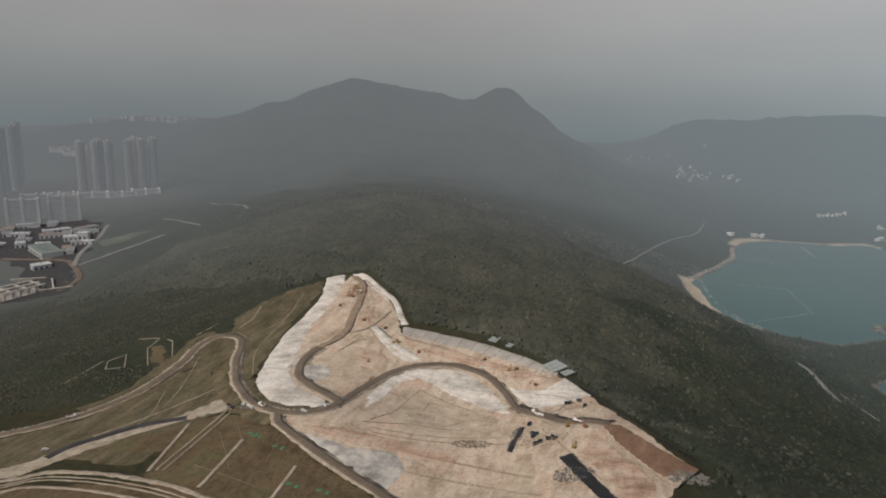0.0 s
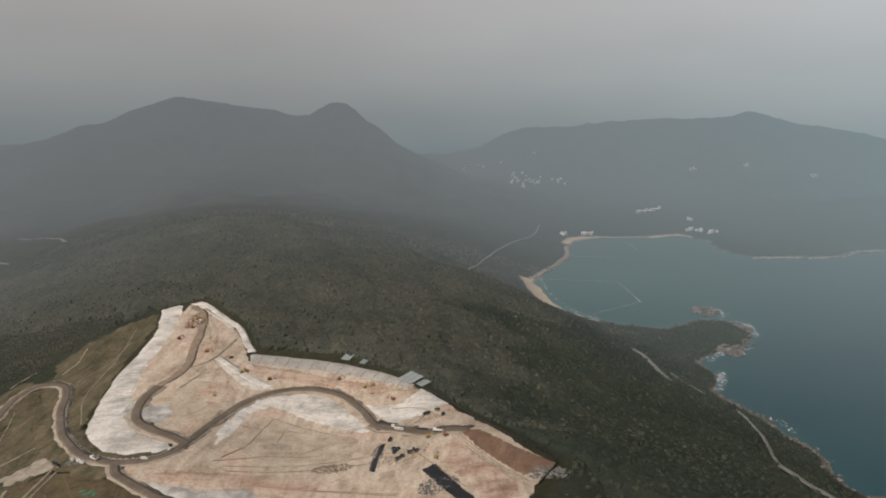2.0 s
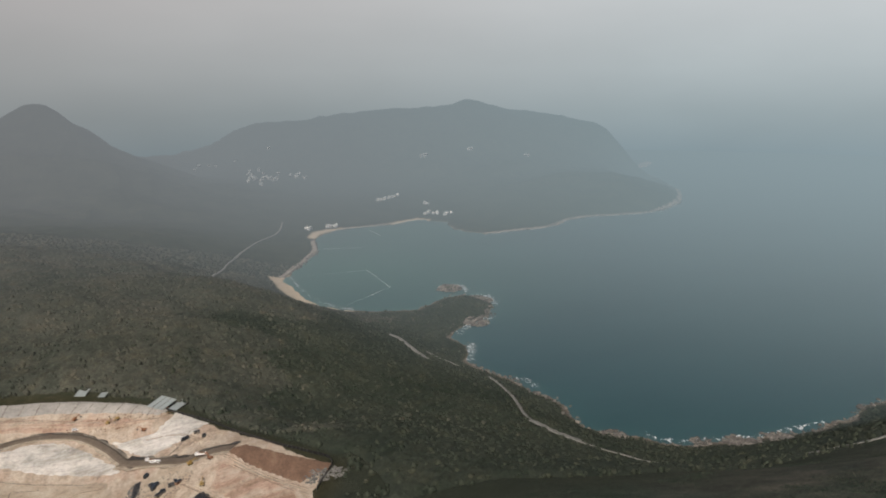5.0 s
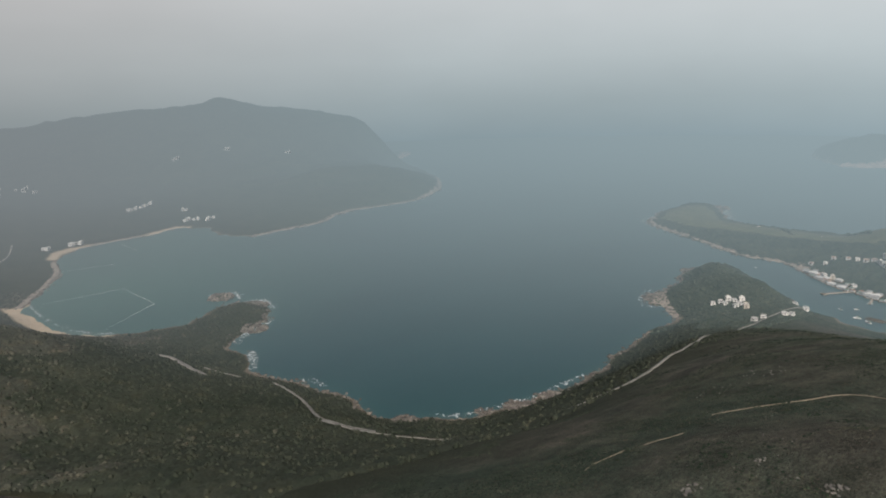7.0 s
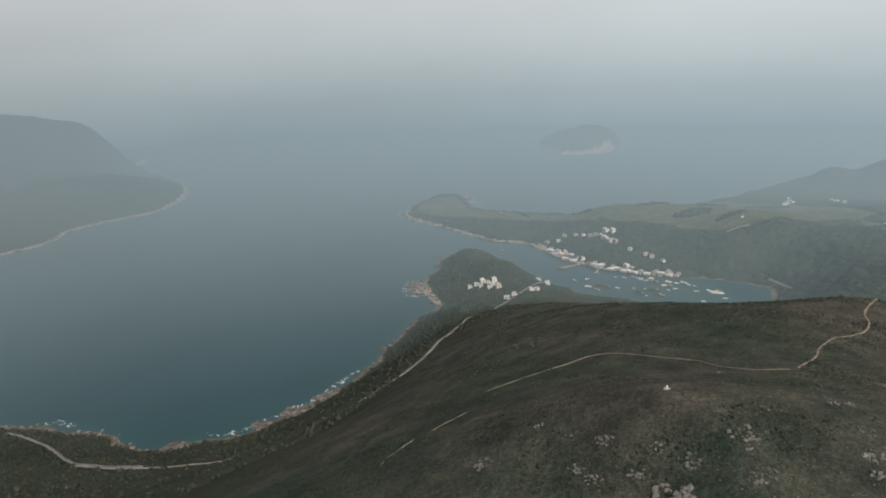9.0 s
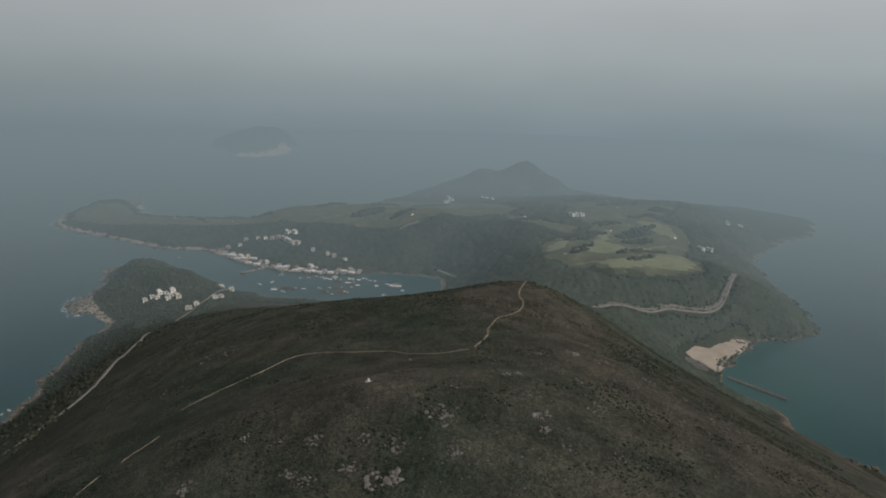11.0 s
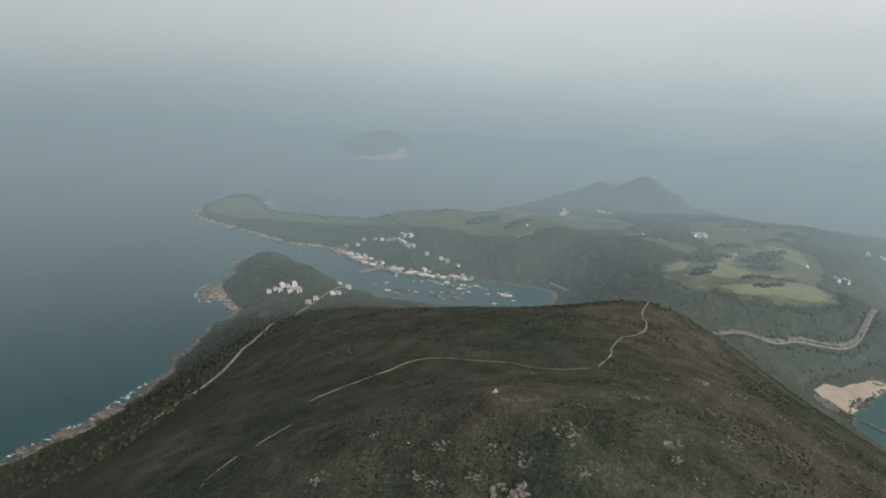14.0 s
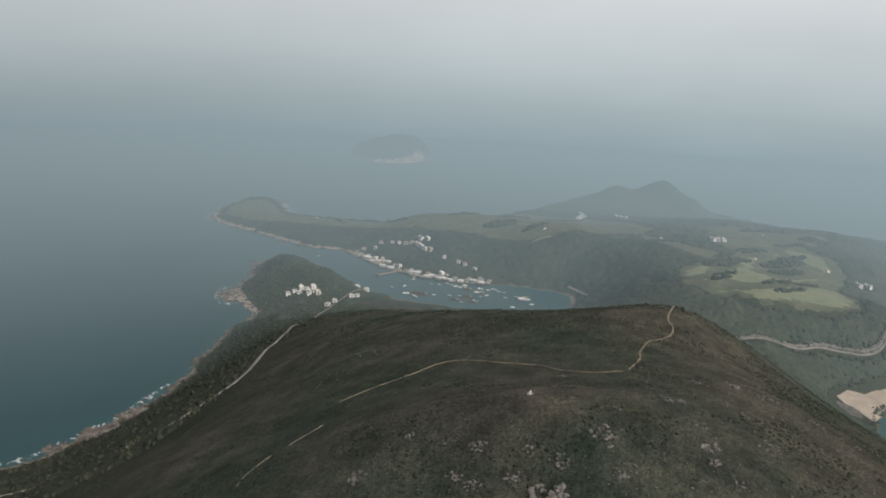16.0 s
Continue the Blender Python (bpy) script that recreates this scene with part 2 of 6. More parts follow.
def earthy(name, stops, size, fine, rough=0.95, depth=0.3, stretch=(1, 1, 1), spread=0.35, streak=None):
    """A surface whose colour runs through the stops in patches, with finer grain over it."""
    m, n, l, b = material(name)
    c = ramp(n, l, noise_node(n, l, size, 5, 0.6, stretch), stops)
    g = noise_node(n, l, fine, 4, 0.7)
    grey = ramp(n, l, g, [(0.25, (1 - spread,) * 3), (0.75, (1 + 0,) * 3)])
    c = blend(n, l, 1.0, c, grey, "MULTIPLY")
    grit = ramp(n, l, noise_node(n, l, fine * 2.6, 3, 0.8), [(0.33, (1 - 0.8 * spread,) * 3), (0.5, (1, 1, 1)), (0.7, (1.1, 1.09, 1.07))])
    c = blend(n, l, 1.0, c, grit, "MULTIPLY")
    if streak:
        lines = ramp(n, l, noise_node(n, l, 3.2, 3, 0.6, streak), [(0.36, (0.84, 0.82, 0.8)), (0.5, (1, 1, 1)), (0.66, (1.06, 1.06, 1.05))])
        stain = ramp(n, l, noise_node(n, l, 24, 5, 0.7), [(0.34, (0.74, 0.71, 0.68)), (0.5, (1, 1, 1))])
        c = blend(n, l, 1.0, blend(n, l, 1.0, c, lines, "MULTIPLY"), stain, "MULTIPLY")
    l.new(c, b.inputs["Base Color"])
    b.inputs["Roughness"].default_value = rough
    b.inputs["Specular IOR Level"].default_value = 0.2
    bump(n, l, b, g, depth)
    return m


def painted(name, colour, rough=0.7, dirt=0.25, size=3.0, metal=0.0):
    m, n, l, b = material(name)
    g = noise_node(n, l, size, 5, 0.65)
    info = n.new("ShaderNodeObjectInfo")
    tone = blend(n, l, g, [c * (1 - dirt) for c in colour], colour)
    varied = n.new("ShaderNodeHueSaturation")
    v = n.new("ShaderNodeMapRange")
    v.inputs[3].default_value, v.inputs[4].default_value = 0.86, 1.08
    l.new(info.outputs["Random"], v.inputs[0])
    l.new(v.outputs[0], varied.inputs["Value"])
    l.new(tone, varied.inputs["Color"])
    l.new(varied.outputs[0], b.inputs["Base Color"])
    b.inputs["Roughness"].default_value, b.inputs["Metallic"].default_value = rough, metal
    return m


def leafy(name, stops, fine=1.2, sheen=0.0, soft=1.0, broad=1.0):
    """Foliage: each crown has a tone of its own, broken by leaves."""
    m, n, l, b = material(name)
    geo = n.new("ShaderNodeNewGeometry")
    c = ramp(n, l, geo.outputs["Random Per Island"], stops)
    big = ramp(n, l, noise_node(n, l, 90, 4), [(0.35, tuple(1 - broad * k for k in (0.28, 0.25, 0.3))), (0.65, (1 + 0.12 * broad, 1 + 0.06 * broad, 1))])
    stand = ramp(n, l, noise_node(n, l, 22, 4, 0.65), [(0.35, tuple(1 - broad * k for k in (0.2, 0.16, 0.18))), (0.5, (1, 1, 1)), (0.68, (1 + 0.28 * broad, 1 + 0.15 * broad, 1 + 0.05 * broad))])
    c = blend(n, l, 1.0, c, stand, "MULTIPLY")
    g = noise_node(n, l, fine, 3, 0.75)
    leaf = ramp(n, l, g, [(0.3, (1 - 0.55 * soft,) * 3), (0.7, (1 + 0.25 * soft,) * 3)])
    l.new(blend(n, l, 1.0, blend(n, l, 1.0, c, big, "MULTIPLY"), leaf, "MULTIPLY"), b.inputs["Base Color"])
    b.inputs["Roughness"].default_value = 0.8
    b.inputs["Specular IOR Level"].default_value = 0.06
    b.inputs["Sheen Weight"].default_value, b.inputs["Sheen Roughness"].default_value = sheen, 0.6
    bump(n, l, b, g, 0.5)
    return m


# haze put into materials as glow: where it starts, its reach, its two colours
HAZE_NEAR, HAZE_DEPTH, HAZE_COLOUR, HAZE_GREY = 800, 1550, (0.285, 0.362, 0.394), (0.315, 0.335, 0.352)


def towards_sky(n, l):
    """How bright and how blue the low sky and the painted haze are on each side, from a place's bearing."""
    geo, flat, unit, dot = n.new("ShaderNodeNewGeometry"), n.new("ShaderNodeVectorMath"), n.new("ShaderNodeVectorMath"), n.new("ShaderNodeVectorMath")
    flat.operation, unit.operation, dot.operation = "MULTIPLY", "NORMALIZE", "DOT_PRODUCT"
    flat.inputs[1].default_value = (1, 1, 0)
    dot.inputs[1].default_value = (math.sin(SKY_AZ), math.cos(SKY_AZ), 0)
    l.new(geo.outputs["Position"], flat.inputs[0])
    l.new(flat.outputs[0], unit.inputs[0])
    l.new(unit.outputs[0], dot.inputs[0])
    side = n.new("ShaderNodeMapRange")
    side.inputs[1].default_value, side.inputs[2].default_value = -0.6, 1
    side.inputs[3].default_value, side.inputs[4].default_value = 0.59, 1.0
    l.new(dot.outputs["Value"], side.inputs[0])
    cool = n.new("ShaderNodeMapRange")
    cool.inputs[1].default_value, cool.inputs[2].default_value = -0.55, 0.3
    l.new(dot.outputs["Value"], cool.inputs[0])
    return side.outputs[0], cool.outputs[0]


def haze_glow(m):
    """Paints haze into a surface as glow, melting it into the low sky, the more the farther it lies from the middle of
    the place.
    """
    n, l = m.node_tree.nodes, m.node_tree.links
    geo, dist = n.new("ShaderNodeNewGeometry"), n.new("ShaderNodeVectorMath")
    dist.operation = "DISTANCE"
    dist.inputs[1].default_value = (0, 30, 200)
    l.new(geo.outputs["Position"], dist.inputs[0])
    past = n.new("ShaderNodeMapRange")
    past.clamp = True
    past.inputs[1].default_value, past.inputs[2].default_value = HAZE_NEAR, HAZE_NEAR + 5 * HAZE_DEPTH
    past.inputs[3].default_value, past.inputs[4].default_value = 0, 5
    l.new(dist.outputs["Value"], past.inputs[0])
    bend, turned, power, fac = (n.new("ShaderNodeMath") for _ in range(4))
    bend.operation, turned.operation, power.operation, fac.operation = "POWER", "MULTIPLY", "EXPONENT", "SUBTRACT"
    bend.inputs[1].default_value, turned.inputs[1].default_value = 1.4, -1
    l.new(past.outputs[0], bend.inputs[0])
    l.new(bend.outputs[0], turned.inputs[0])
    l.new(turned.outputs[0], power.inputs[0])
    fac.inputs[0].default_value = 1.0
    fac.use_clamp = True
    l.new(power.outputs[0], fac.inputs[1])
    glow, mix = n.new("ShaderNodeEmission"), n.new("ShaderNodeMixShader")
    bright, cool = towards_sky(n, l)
    l.new(blend(n, l, cool, HAZE_GREY, HAZE_COLOUR), glow.inputs[0])
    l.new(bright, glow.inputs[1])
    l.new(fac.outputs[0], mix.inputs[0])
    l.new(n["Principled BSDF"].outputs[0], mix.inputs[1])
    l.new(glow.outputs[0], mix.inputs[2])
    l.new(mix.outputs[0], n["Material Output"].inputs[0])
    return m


def ground_material(name, far=False):
    m, n, l, b = material(name)
    patch_, fine, mid = noise_node(n, l, 70, 6, 0.62), noise_node(n, l, 2.2, 5, 0.75), noise_node(n, l, 9, 4, 0.65)
    wood = ramp(n, l, patch_, [(0.3, (0.030, 0.036, 0.026)), (0.5, (0.040, 0.046, 0.034)), (0.7, (0.052, 0.055, 0.041))])
    drift, tuft = noise_node(n, l, 150, 5, 0.6), noise_node(n, l, 24, 5, 0.7)
    green = ramp(n, l, tuft, [(0.3, (0.022, 0.033, 0.024)), (0.5, (0.044, 0.060, 0.048)), (0.7, (0.074, 0.086, 0.068))])
    brown = ramp(n, l, tuft, [(0.3, (0.038, 0.040, 0.034)), (0.5, (0.074, 0.073, 0.063)), (0.7, (0.120, 0.112, 0.095))])
    heath = blend(n, l, ramp(n, l, drift, [(0.36, (0, 0, 0)), (0.54, (1, 1, 1))]), green, brown)
    dry = ramp(n, l, mid, [(0.3, (0.026, 0.028, 0.016)), (0.6, (0.045, 0.042, 0.024)), (0.75, (0.07, 0.06, 0.036))])
    # lighter ground for the inlet side: haze put into the base colour
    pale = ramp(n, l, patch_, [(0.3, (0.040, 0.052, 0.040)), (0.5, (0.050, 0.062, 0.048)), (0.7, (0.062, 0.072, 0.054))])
    rock = ramp(n, l, mid, [(0.3, (0.085, 0.07, 0.057)), (0.6, (0.2, 0.168, 0.138)), (0.75, (0.3, 0.26, 0.22))])
    sand = ramp(n, l, mid, [(0.3, (0.36, 0.29, 0.21)), (0.7, (0.46, 0.385, 0.29))])
    flat_ = ramp(n, l, mid, [(0.3, (0.05, 0.05, 0.045)), (0.5, (0.1, 0.1, 0.09)), (0.7, (0.05, 0.06, 0.035))])
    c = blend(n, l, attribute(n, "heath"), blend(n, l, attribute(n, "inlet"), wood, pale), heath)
    grain = ramp(n, l, fine, [(0.28, (0.45, 0.47, 0.45)), (0.72, (1.3, 1.28, 1.2))])
    c = blend(n, l, 1.0, c, grain, "MULTIPLY")
    c = blend(n, l, 1.0, c, ramp(n, l, noise_node(n, l, 0.8, 3, 0.8), [(0.34, (0.55, 0.57, 0.58)), (0.5, (1, 1, 1)), (0.68, (1.35, 1.3, 1.22))]), "MULTIPLY")
    c = blend(n, l, attribute(n, "town"), c, flat_)
    c = blend(n, l, attribute(n, "works"), c, dry)
    c = blend(n, l, attribute(n, "rock"), c, rock)
    c = blend(n, l, attribute(n, "sand"), c, sand)
    l.new(c, b.inputs["Base Color"])
    b.inputs["Roughness"].default_value = 0.92
    b.inputs["Specular IOR Level"].default_value = 0.05
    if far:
        haze_glow(m)
    rel = n.new("ShaderNodeMath")
    rel.operation = "ADD"
    l.new(fine, rel.inputs[0])
    l.new(mid, rel.inputs[1])
    bump(n, l, b, rel.outputs[0], 1.6)
    return m


def water_material(name, far=False):
    m, n, l, b = material(name)
    shoal = attribute(n, "shoal")
    wind = ramp(n, l, noise_node(n, l, 420, 5, 0.6, (1, 2.2, 1)), [(0.35, (0.018, 0.045, 0.050)), (0.65, (0.023, 0.055, 0.060))])
    l.new(blend(n, l, shoal, wind, (0.030, 0.086, 0.074)), b.inputs["Base Color"])
    b.inputs["Roughness"].default_value, b.inputs["IOR"].default_value = 0.3, 1.333
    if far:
        haze_glow(m)
    w = noise_node(n, l, 7, 5, 0.6, (1, 2.4, 1))
    bump(n, l, b, w, 0.2)
    return m


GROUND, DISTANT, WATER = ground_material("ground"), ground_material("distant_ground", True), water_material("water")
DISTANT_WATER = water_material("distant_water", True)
WOODS = haze_glow(leafy("woods", [(0, (0.032, 0.040, 0.030)), (0.5, (0.038, 0.046, 0.035)), (1, (0.046, 0.052, 0.040))], 2.2, soft=0.9, broad=0.8))
# inlet and mid woods: base colour lifted and cooled to imitate haze
INLET_WOODS = haze_glow(leafy("inlet_woods", [(0, (0.040, 0.054, 0.045)), (0.5, (0.050, 0.064, 0.053)), (1, (0.064, 0.076, 0.062))], 4.5, soft=0.6, broad=0.8))
MID_WOODS = haze_glow(leafy("mid_woods", [(0, (0.044, 0.060, 0.050)), (0.5, (0.054, 0.070, 0.058)), (1, (0.068, 0.082, 0.066))], 2.6, soft=0.6, broad=0.8))
# ridge woods: base colour lifted in place of haze over the ridge
RIDGE_WOODS = haze_glow(leafy("ridge_woods", [(0, (0.058, 0.063, 0.052)), (0.5, (0.066, 0.070, 0.058)), (1, (0.078, 0.079, 0.066))], 2.4, soft=0.95, broad=0.9))
BROWN_SCRUB = haze_glow(leafy("brown_scrub", [(0, (0.052, 0.052, 0.042)), (0.5, (0.064, 0.063, 0.051)), (1, (0.082, 0.077, 0.062))], 1.2, soft=0.6))
SCRUB = haze_glow(leafy("scrub", [(0, (0.022, 0.036, 0.026)), (0.4, (0.030, 0.046, 0.033)), (0.7, (0.038, 0.053, 0.038)), (1, (0.056, 0.064, 0.048))], 0.7, soft=0.7))
STONE = haze_glow(earthy("stone", [(0.3, (0.085, 0.082, 0.075)), (0.55, (0.17, 0.163, 0.15)), (0.75, (0.28, 0.268, 0.245))], 4, 0.8, depth=0.3))
SHORE_STONE = haze_glow(earthy("shore_stone", [(0.3, (0.055, 0.051, 0.046)), (0.5, (0.13, 0.118, 0.104)), (0.75, (0.25, 0.225, 0.198))], 12, 1.5, depth=0.5))
SOIL = earthy("soil", [(0.28, (0.36, 0.27, 0.20)), (0.42, (0.51, 0.415, 0.32)), (0.52, (0.58, 0.485, 0.385)), (0.62, (0.55, 0.415, 0.315)), (0.74, (0.63, 0.555, 0.46))], 45, 1.1, depth=0.7, stretch=(1.3, 0.55, 1), spread=0.42, streak=(0.5, 0.1, 0.3))
PINK_SOIL = earthy("pink_soil", [(0.3, (0.31, 0.22, 0.16)), (0.45, (0.45, 0.31, 0.235)), (0.58, (0.50, 0.40, 0.31)), (0.72, (0.54, 0.46, 0.37))], 16, 1.0, depth=0.5, stretch=(0.45, 1.5, 1), spread=0.35, streak=(0.7, 0.12, 0.3))
BROWN_SOIL = earthy("brown_soil", [(0.3, (0.15, 0.09, 0.06)), (0.6, (0.22, 0.135, 0.088)), (0.75, (0.30, 0.20, 0.135))], 9, 1.0, stretch=(1, 0.3, 1), spread=0.35)
LIME = earthy("sprayed_concrete", [(0.3, (0.42, 0.40, 0.36)), (0.42, (0.60, 0.57, 0.515)), (0.52, (0.71, 0.675, 0.615)), (0.7, (0.80, 0.765, 0.705))], 24, 1.2, depth=1.2, stretch=(0.8, 1.1, 1), spread=0.34, streak=(0.12, 0.9, 0.3))
GREY_SHEET = earthy("grey_sheeting", [(0.3, (0.20, 0.195, 0.18)), (0.48, (0.36, 0.345, 0.315)), (0.56, (0.46, 0.435, 0.395)), (0.7, (0.53, 0.50, 0.455))], 13, 2.0, rough=0.6, depth=0.7, spread=0.25)
WALL_CONCRETE = earthy("slope_concrete", [(0.3, (0.27, 0.255, 0.23)), (0.7, (0.39, 0.365, 0.33))], 16, 1.5, depth=0.2, spread=0.25)
DIRT_ROAD = earthy("dirt_road", [(0.3, (0.105, 0.082, 0.062)), (0.6, (0.15, 0.12, 0.092)), (0.75, (0.21, 0.17, 0.13))], 20, 1.5, depth=0.15, spread=0.25)
VERGE = earthy("verge", [(0.3, (0.23, 0.19, 0.145)), (0.5, (0.34, 0.29, 0.225)), (0.75, (0.45, 0.40, 0.33))], 9, 0.9, depth=0.3, spread=0.38)
TURF = earthy("turf", [(0.28, (0.085, 0.065, 0.036)), (0.5, (0.125, 0.092, 0.052)), (0.64, (0.115, 0.105, 0.052)), (0.75, (0.17, 0.125, 0.075))], 34, 1.4, depth=0.3, spread=0.4, streak=(0.6, 0.25, 0.3))
OLIVE = earthy("dry_grass", [(0.28, (0.065, 0.060, 0.034)), (0.5, (0.115, 0.098, 0.058)), (0.72, (0.185, 0.15, 0.097))], 20, 1.5, depth=0.4, stretch=(1.6, 0.5, 1), spread=0.4, streak=(0.8, 0.2, 0.3))
ASPHALT = earthy("asphalt", [(0.3, (0.035, 0.035, 0.037)), (0.7, (0.06, 0.06, 0.062))], 12, 0.8, depth=0.05)
LINER = earthy("black_liner", [(0.3, (0.012, 0.012, 0.013)), (0.7, (0.03, 0.03, 0.031))], 5, 1, rough=0.45, depth=0.2)
KHAKI = earthy("khaki_gravel", [(0.3, (0.34, 0.27, 0.20)), (0.5, (0.45, 0.37, 0.28)), (0.72, (0.54, 0.465, 0.365))], 14, 1.0, depth=0.3, spread=0.36)
TAN_TRACK = earthy("tan_track", [(0.3, (0.20, 0.15, 0.11)), (0.6, (0.27, 0.21, 0.155)), (0.75, (0.34, 0.27, 0.205))], 10, 1.2, depth=0.2, spread=0.3)
PATH = earthy("path_dust", [(0.3, (0.16, 0.135, 0.10)), (0.7, (0.32, 0.275, 0.215))], 6, 0.6, depth=0.1)
ROAD = haze_glow(earthy("pale_road", [(0.3, (0.16, 0.155, 0.14)), (0.7, (0.26, 0.25, 0.23))], 14, 1, depth=0.05))
FAIRWAY = haze_glow(earthy("fairway", [(0.28, (0.138, 0.158, 0.098)), (0.55, (0.166, 0.183, 0.115)), (0.75, (0.208, 0.210, 0.138))], 40, 4, depth=0.1, spread=0.2))
ROUGH_GRASS = haze_glow(earthy("rough_grass", [(0.28, (0.070, 0.082, 0.054)), (0.55, (0.095, 0.105, 0.068)), (0.75, (0.150, 0.148, 0.098))], 30, 4, depth=0.2, spread=0.3))
BUNKER = earthy("bunker_sand", [(0.3, (0.6, 0.56, 0.48)), (0.7, (0.75, 0.71, 0.63))], 5, 1)
PINK_ROCK = haze_glow(earthy("pink_rock", [(0.3, (0.30, 0.21, 0.175)), (0.5, (0.46, 0.33, 0.28)), (0.72, (0.58, 0.45, 0.39))], 30, 4, depth=1.0, spread=0.4))
PALE_ROCK = haze_glow(earthy("pale_rock", [(0.3, (0.17, 0.145, 0.12)), (0.5, (0.27, 0.235, 0.20)), (0.72, (0.36, 0.32, 0.275))], 9, 1.4, depth=0.5, spread=0.4))
BEACH = haze_glow(earthy("beach_sand", [(0.3, (0.27, 0.23, 0.185)), (0.7, (0.38, 0.33, 0.27))], 18, 1.5, spread=0.15))
FOAM = haze_glow(earthy("foam", [(0.3, (0.42, 0.46, 0.47)), (0.7, (0.62, 0.65, 0.65))], 4, 0.8))
# walls and roofs of far buildings get painted haze glow as well
HAZY_WALL = haze_glow(painted("hazed_render", (0.70, 0.69, 0.66)))
WHITEWASH, CREAM, PALE = haze_glow(painted("whitewash", (0.72, 0.70, 0.66))), haze_glow(painted("cream_render", (0.6, 0.54, 0.45))), haze_glow(painted("grey_render", (0.42, 0.42, 0.41)))
DARK_PANE = painted("dark_pane", (0.03, 0.035, 0.04), 0.25, 0.1)
ROOF_GREY, ROOF_WHITE, ROOF_GREEN, ROOF_RUST = haze_glow(painted("grey_roof", (0.27, 0.27, 0.26))), haze_glow(painted("white_roof", (0.68, 0.67, 0.64))), haze_glow(painted("green_roof", (0.14, 0.19, 0.14))), haze_glow(painted("rusty_roof", (0.28, 0.16, 0.1)))
TOWER_WALL, TOWER_BAY = haze_glow(painted("tower_wall", (0.42, 0.42, 0.41), 0.8, 0.3, 12)), haze_glow(painted("tower_bay", (0.10, 0.105, 0.115), 0.6))
YELLOW, ORANGE, WHITE_PAINT, RUBBER, STEEL, RED = (painted("yellow_paint", (0.34, 0.22, 0.06), 0.5, 0.5, 1.0), painted("orange_paint", (0.30, 0.125, 0.055), 0.5, 0.5, 1.0),
    painted("white_paint", (0.72, 0.72, 0.70), 0.4, 0.2, 1.0), painted("rubber", (0.02, 0.02, 0.02), 0.8), painted("steel", (0.16, 0.155, 0.15), 0.5, 0.4, 1.0, 0.6), painted("red_paint", (0.4, 0.06, 0.04), 0.5))
TIMBER, NETTING, SCREEN = painted("weathered_timber", (0.19, 0.155, 0.12), 0.9, 0.4), painted("green_netting", (0.05, 0.19, 0.105), 0.9, 0.5), painted("grey_green_sheet", (0.27, 0.30, 0.29), 0.6, 0.3, 6)
CAR_GLASS = painted("car_glass", (0.02, 0.025, 0.03), 0.1, 0.0)


# ---------------------------------------------------------------- builders
def mesh_of(name, verts, faces, mat, smooth=False):
    me = bpy.data.meshes.new(name)
    v, f = np.asarray(verts, np.float32), np.asarray(faces, np.int32)
    k = f.shape[1]
    me.vertices.add(len(v))
    me.vertices.foreach_set("co", v.ravel())
    me.loops.add(f.size)
    me.loops.foreach_set("vertex_index", f.ravel())
    me.polygons.add(len(f))
    me.polygons.foreach_set("loop_start", np.arange(0, f.size, k, dtype=np.int32))
    me.polygons.foreach_set("use_smooth", np.full(len(f), smooth))
    me.update(calc_edges=True)
    me.materials.append(mat)
    return me


def data_layer(me, name, values):
    me.attributes.new(name, "FLOAT", "POINT").data.foreach_set("value", np.asarray(values, np.float32).ravel())


def part(name, bm, mat, parent, label=""):
    """Links a bmesh as one mesh object under a thing or a part."""
    if isinstance(bm, bmesh.types.BMesh):
        me = bpy.data.meshes.new(name)
        bm.to_mesh(me)
        bm.free()
        me.materials.append(mat)
    else:
        me = bm
    ob = new(name, me)
    ob.parent = parent
    return tagged(ob, label) if label else ob


def thing(name, label, category, group="", at=None):
    ob = tagged(new(name), label, category, group)
    if at is not None:
        ob.matrix_basis = at
    return ob


def boxes(*items, bevel=0.0):
    """One bmesh of boxes, each (x0, y0, z0, x1, y1, z1)."""
    bm = bmesh.new()
    for x0, y0, z0, x1, y1, z1 in items:
        bmesh.ops.create_cube(bm, size=1, matrix=Matrix.Translation(((x0 + x1) / 2, (y0 + y1) / 2, (z0 + z1) / 2)) @ Matrix.Diagonal((x1 - x0, y1 - y0, z1 - z0, 1)))
    if bevel:
        bmesh.ops.bevel(bm, geom=bm.edges[:], offset=bevel, segments=1, affect="EDGES")
    return bm


def prism(outline, y0, y1):
    """An x-z outline drawn out along y."""
    bm = bmesh.new()
    a = [bm.verts.new((x, y0, z)) for x, z in outline]
    b = [bm.verts.new((x, y1, z)) for x, z in outline]
    bm.faces.new(a)
    bm.faces.new(b[::-1])
    for k in range(len(a)):
        bm.faces.new((a[k - 1], b[k - 1], b[k], a[k]))
    bmesh.ops.recalc_face_normals(bm, faces=bm.faces[:])
    return bm


def drum(r, y0, y1, x, z, n=12):
    """A wheel or roller, its axle along y."""
    return prism([(x + r * math.cos(2 * math.pi * k / n), z + r * math.sin(2 * math.pi * k / n)) for k in range(n)], y0, y1)


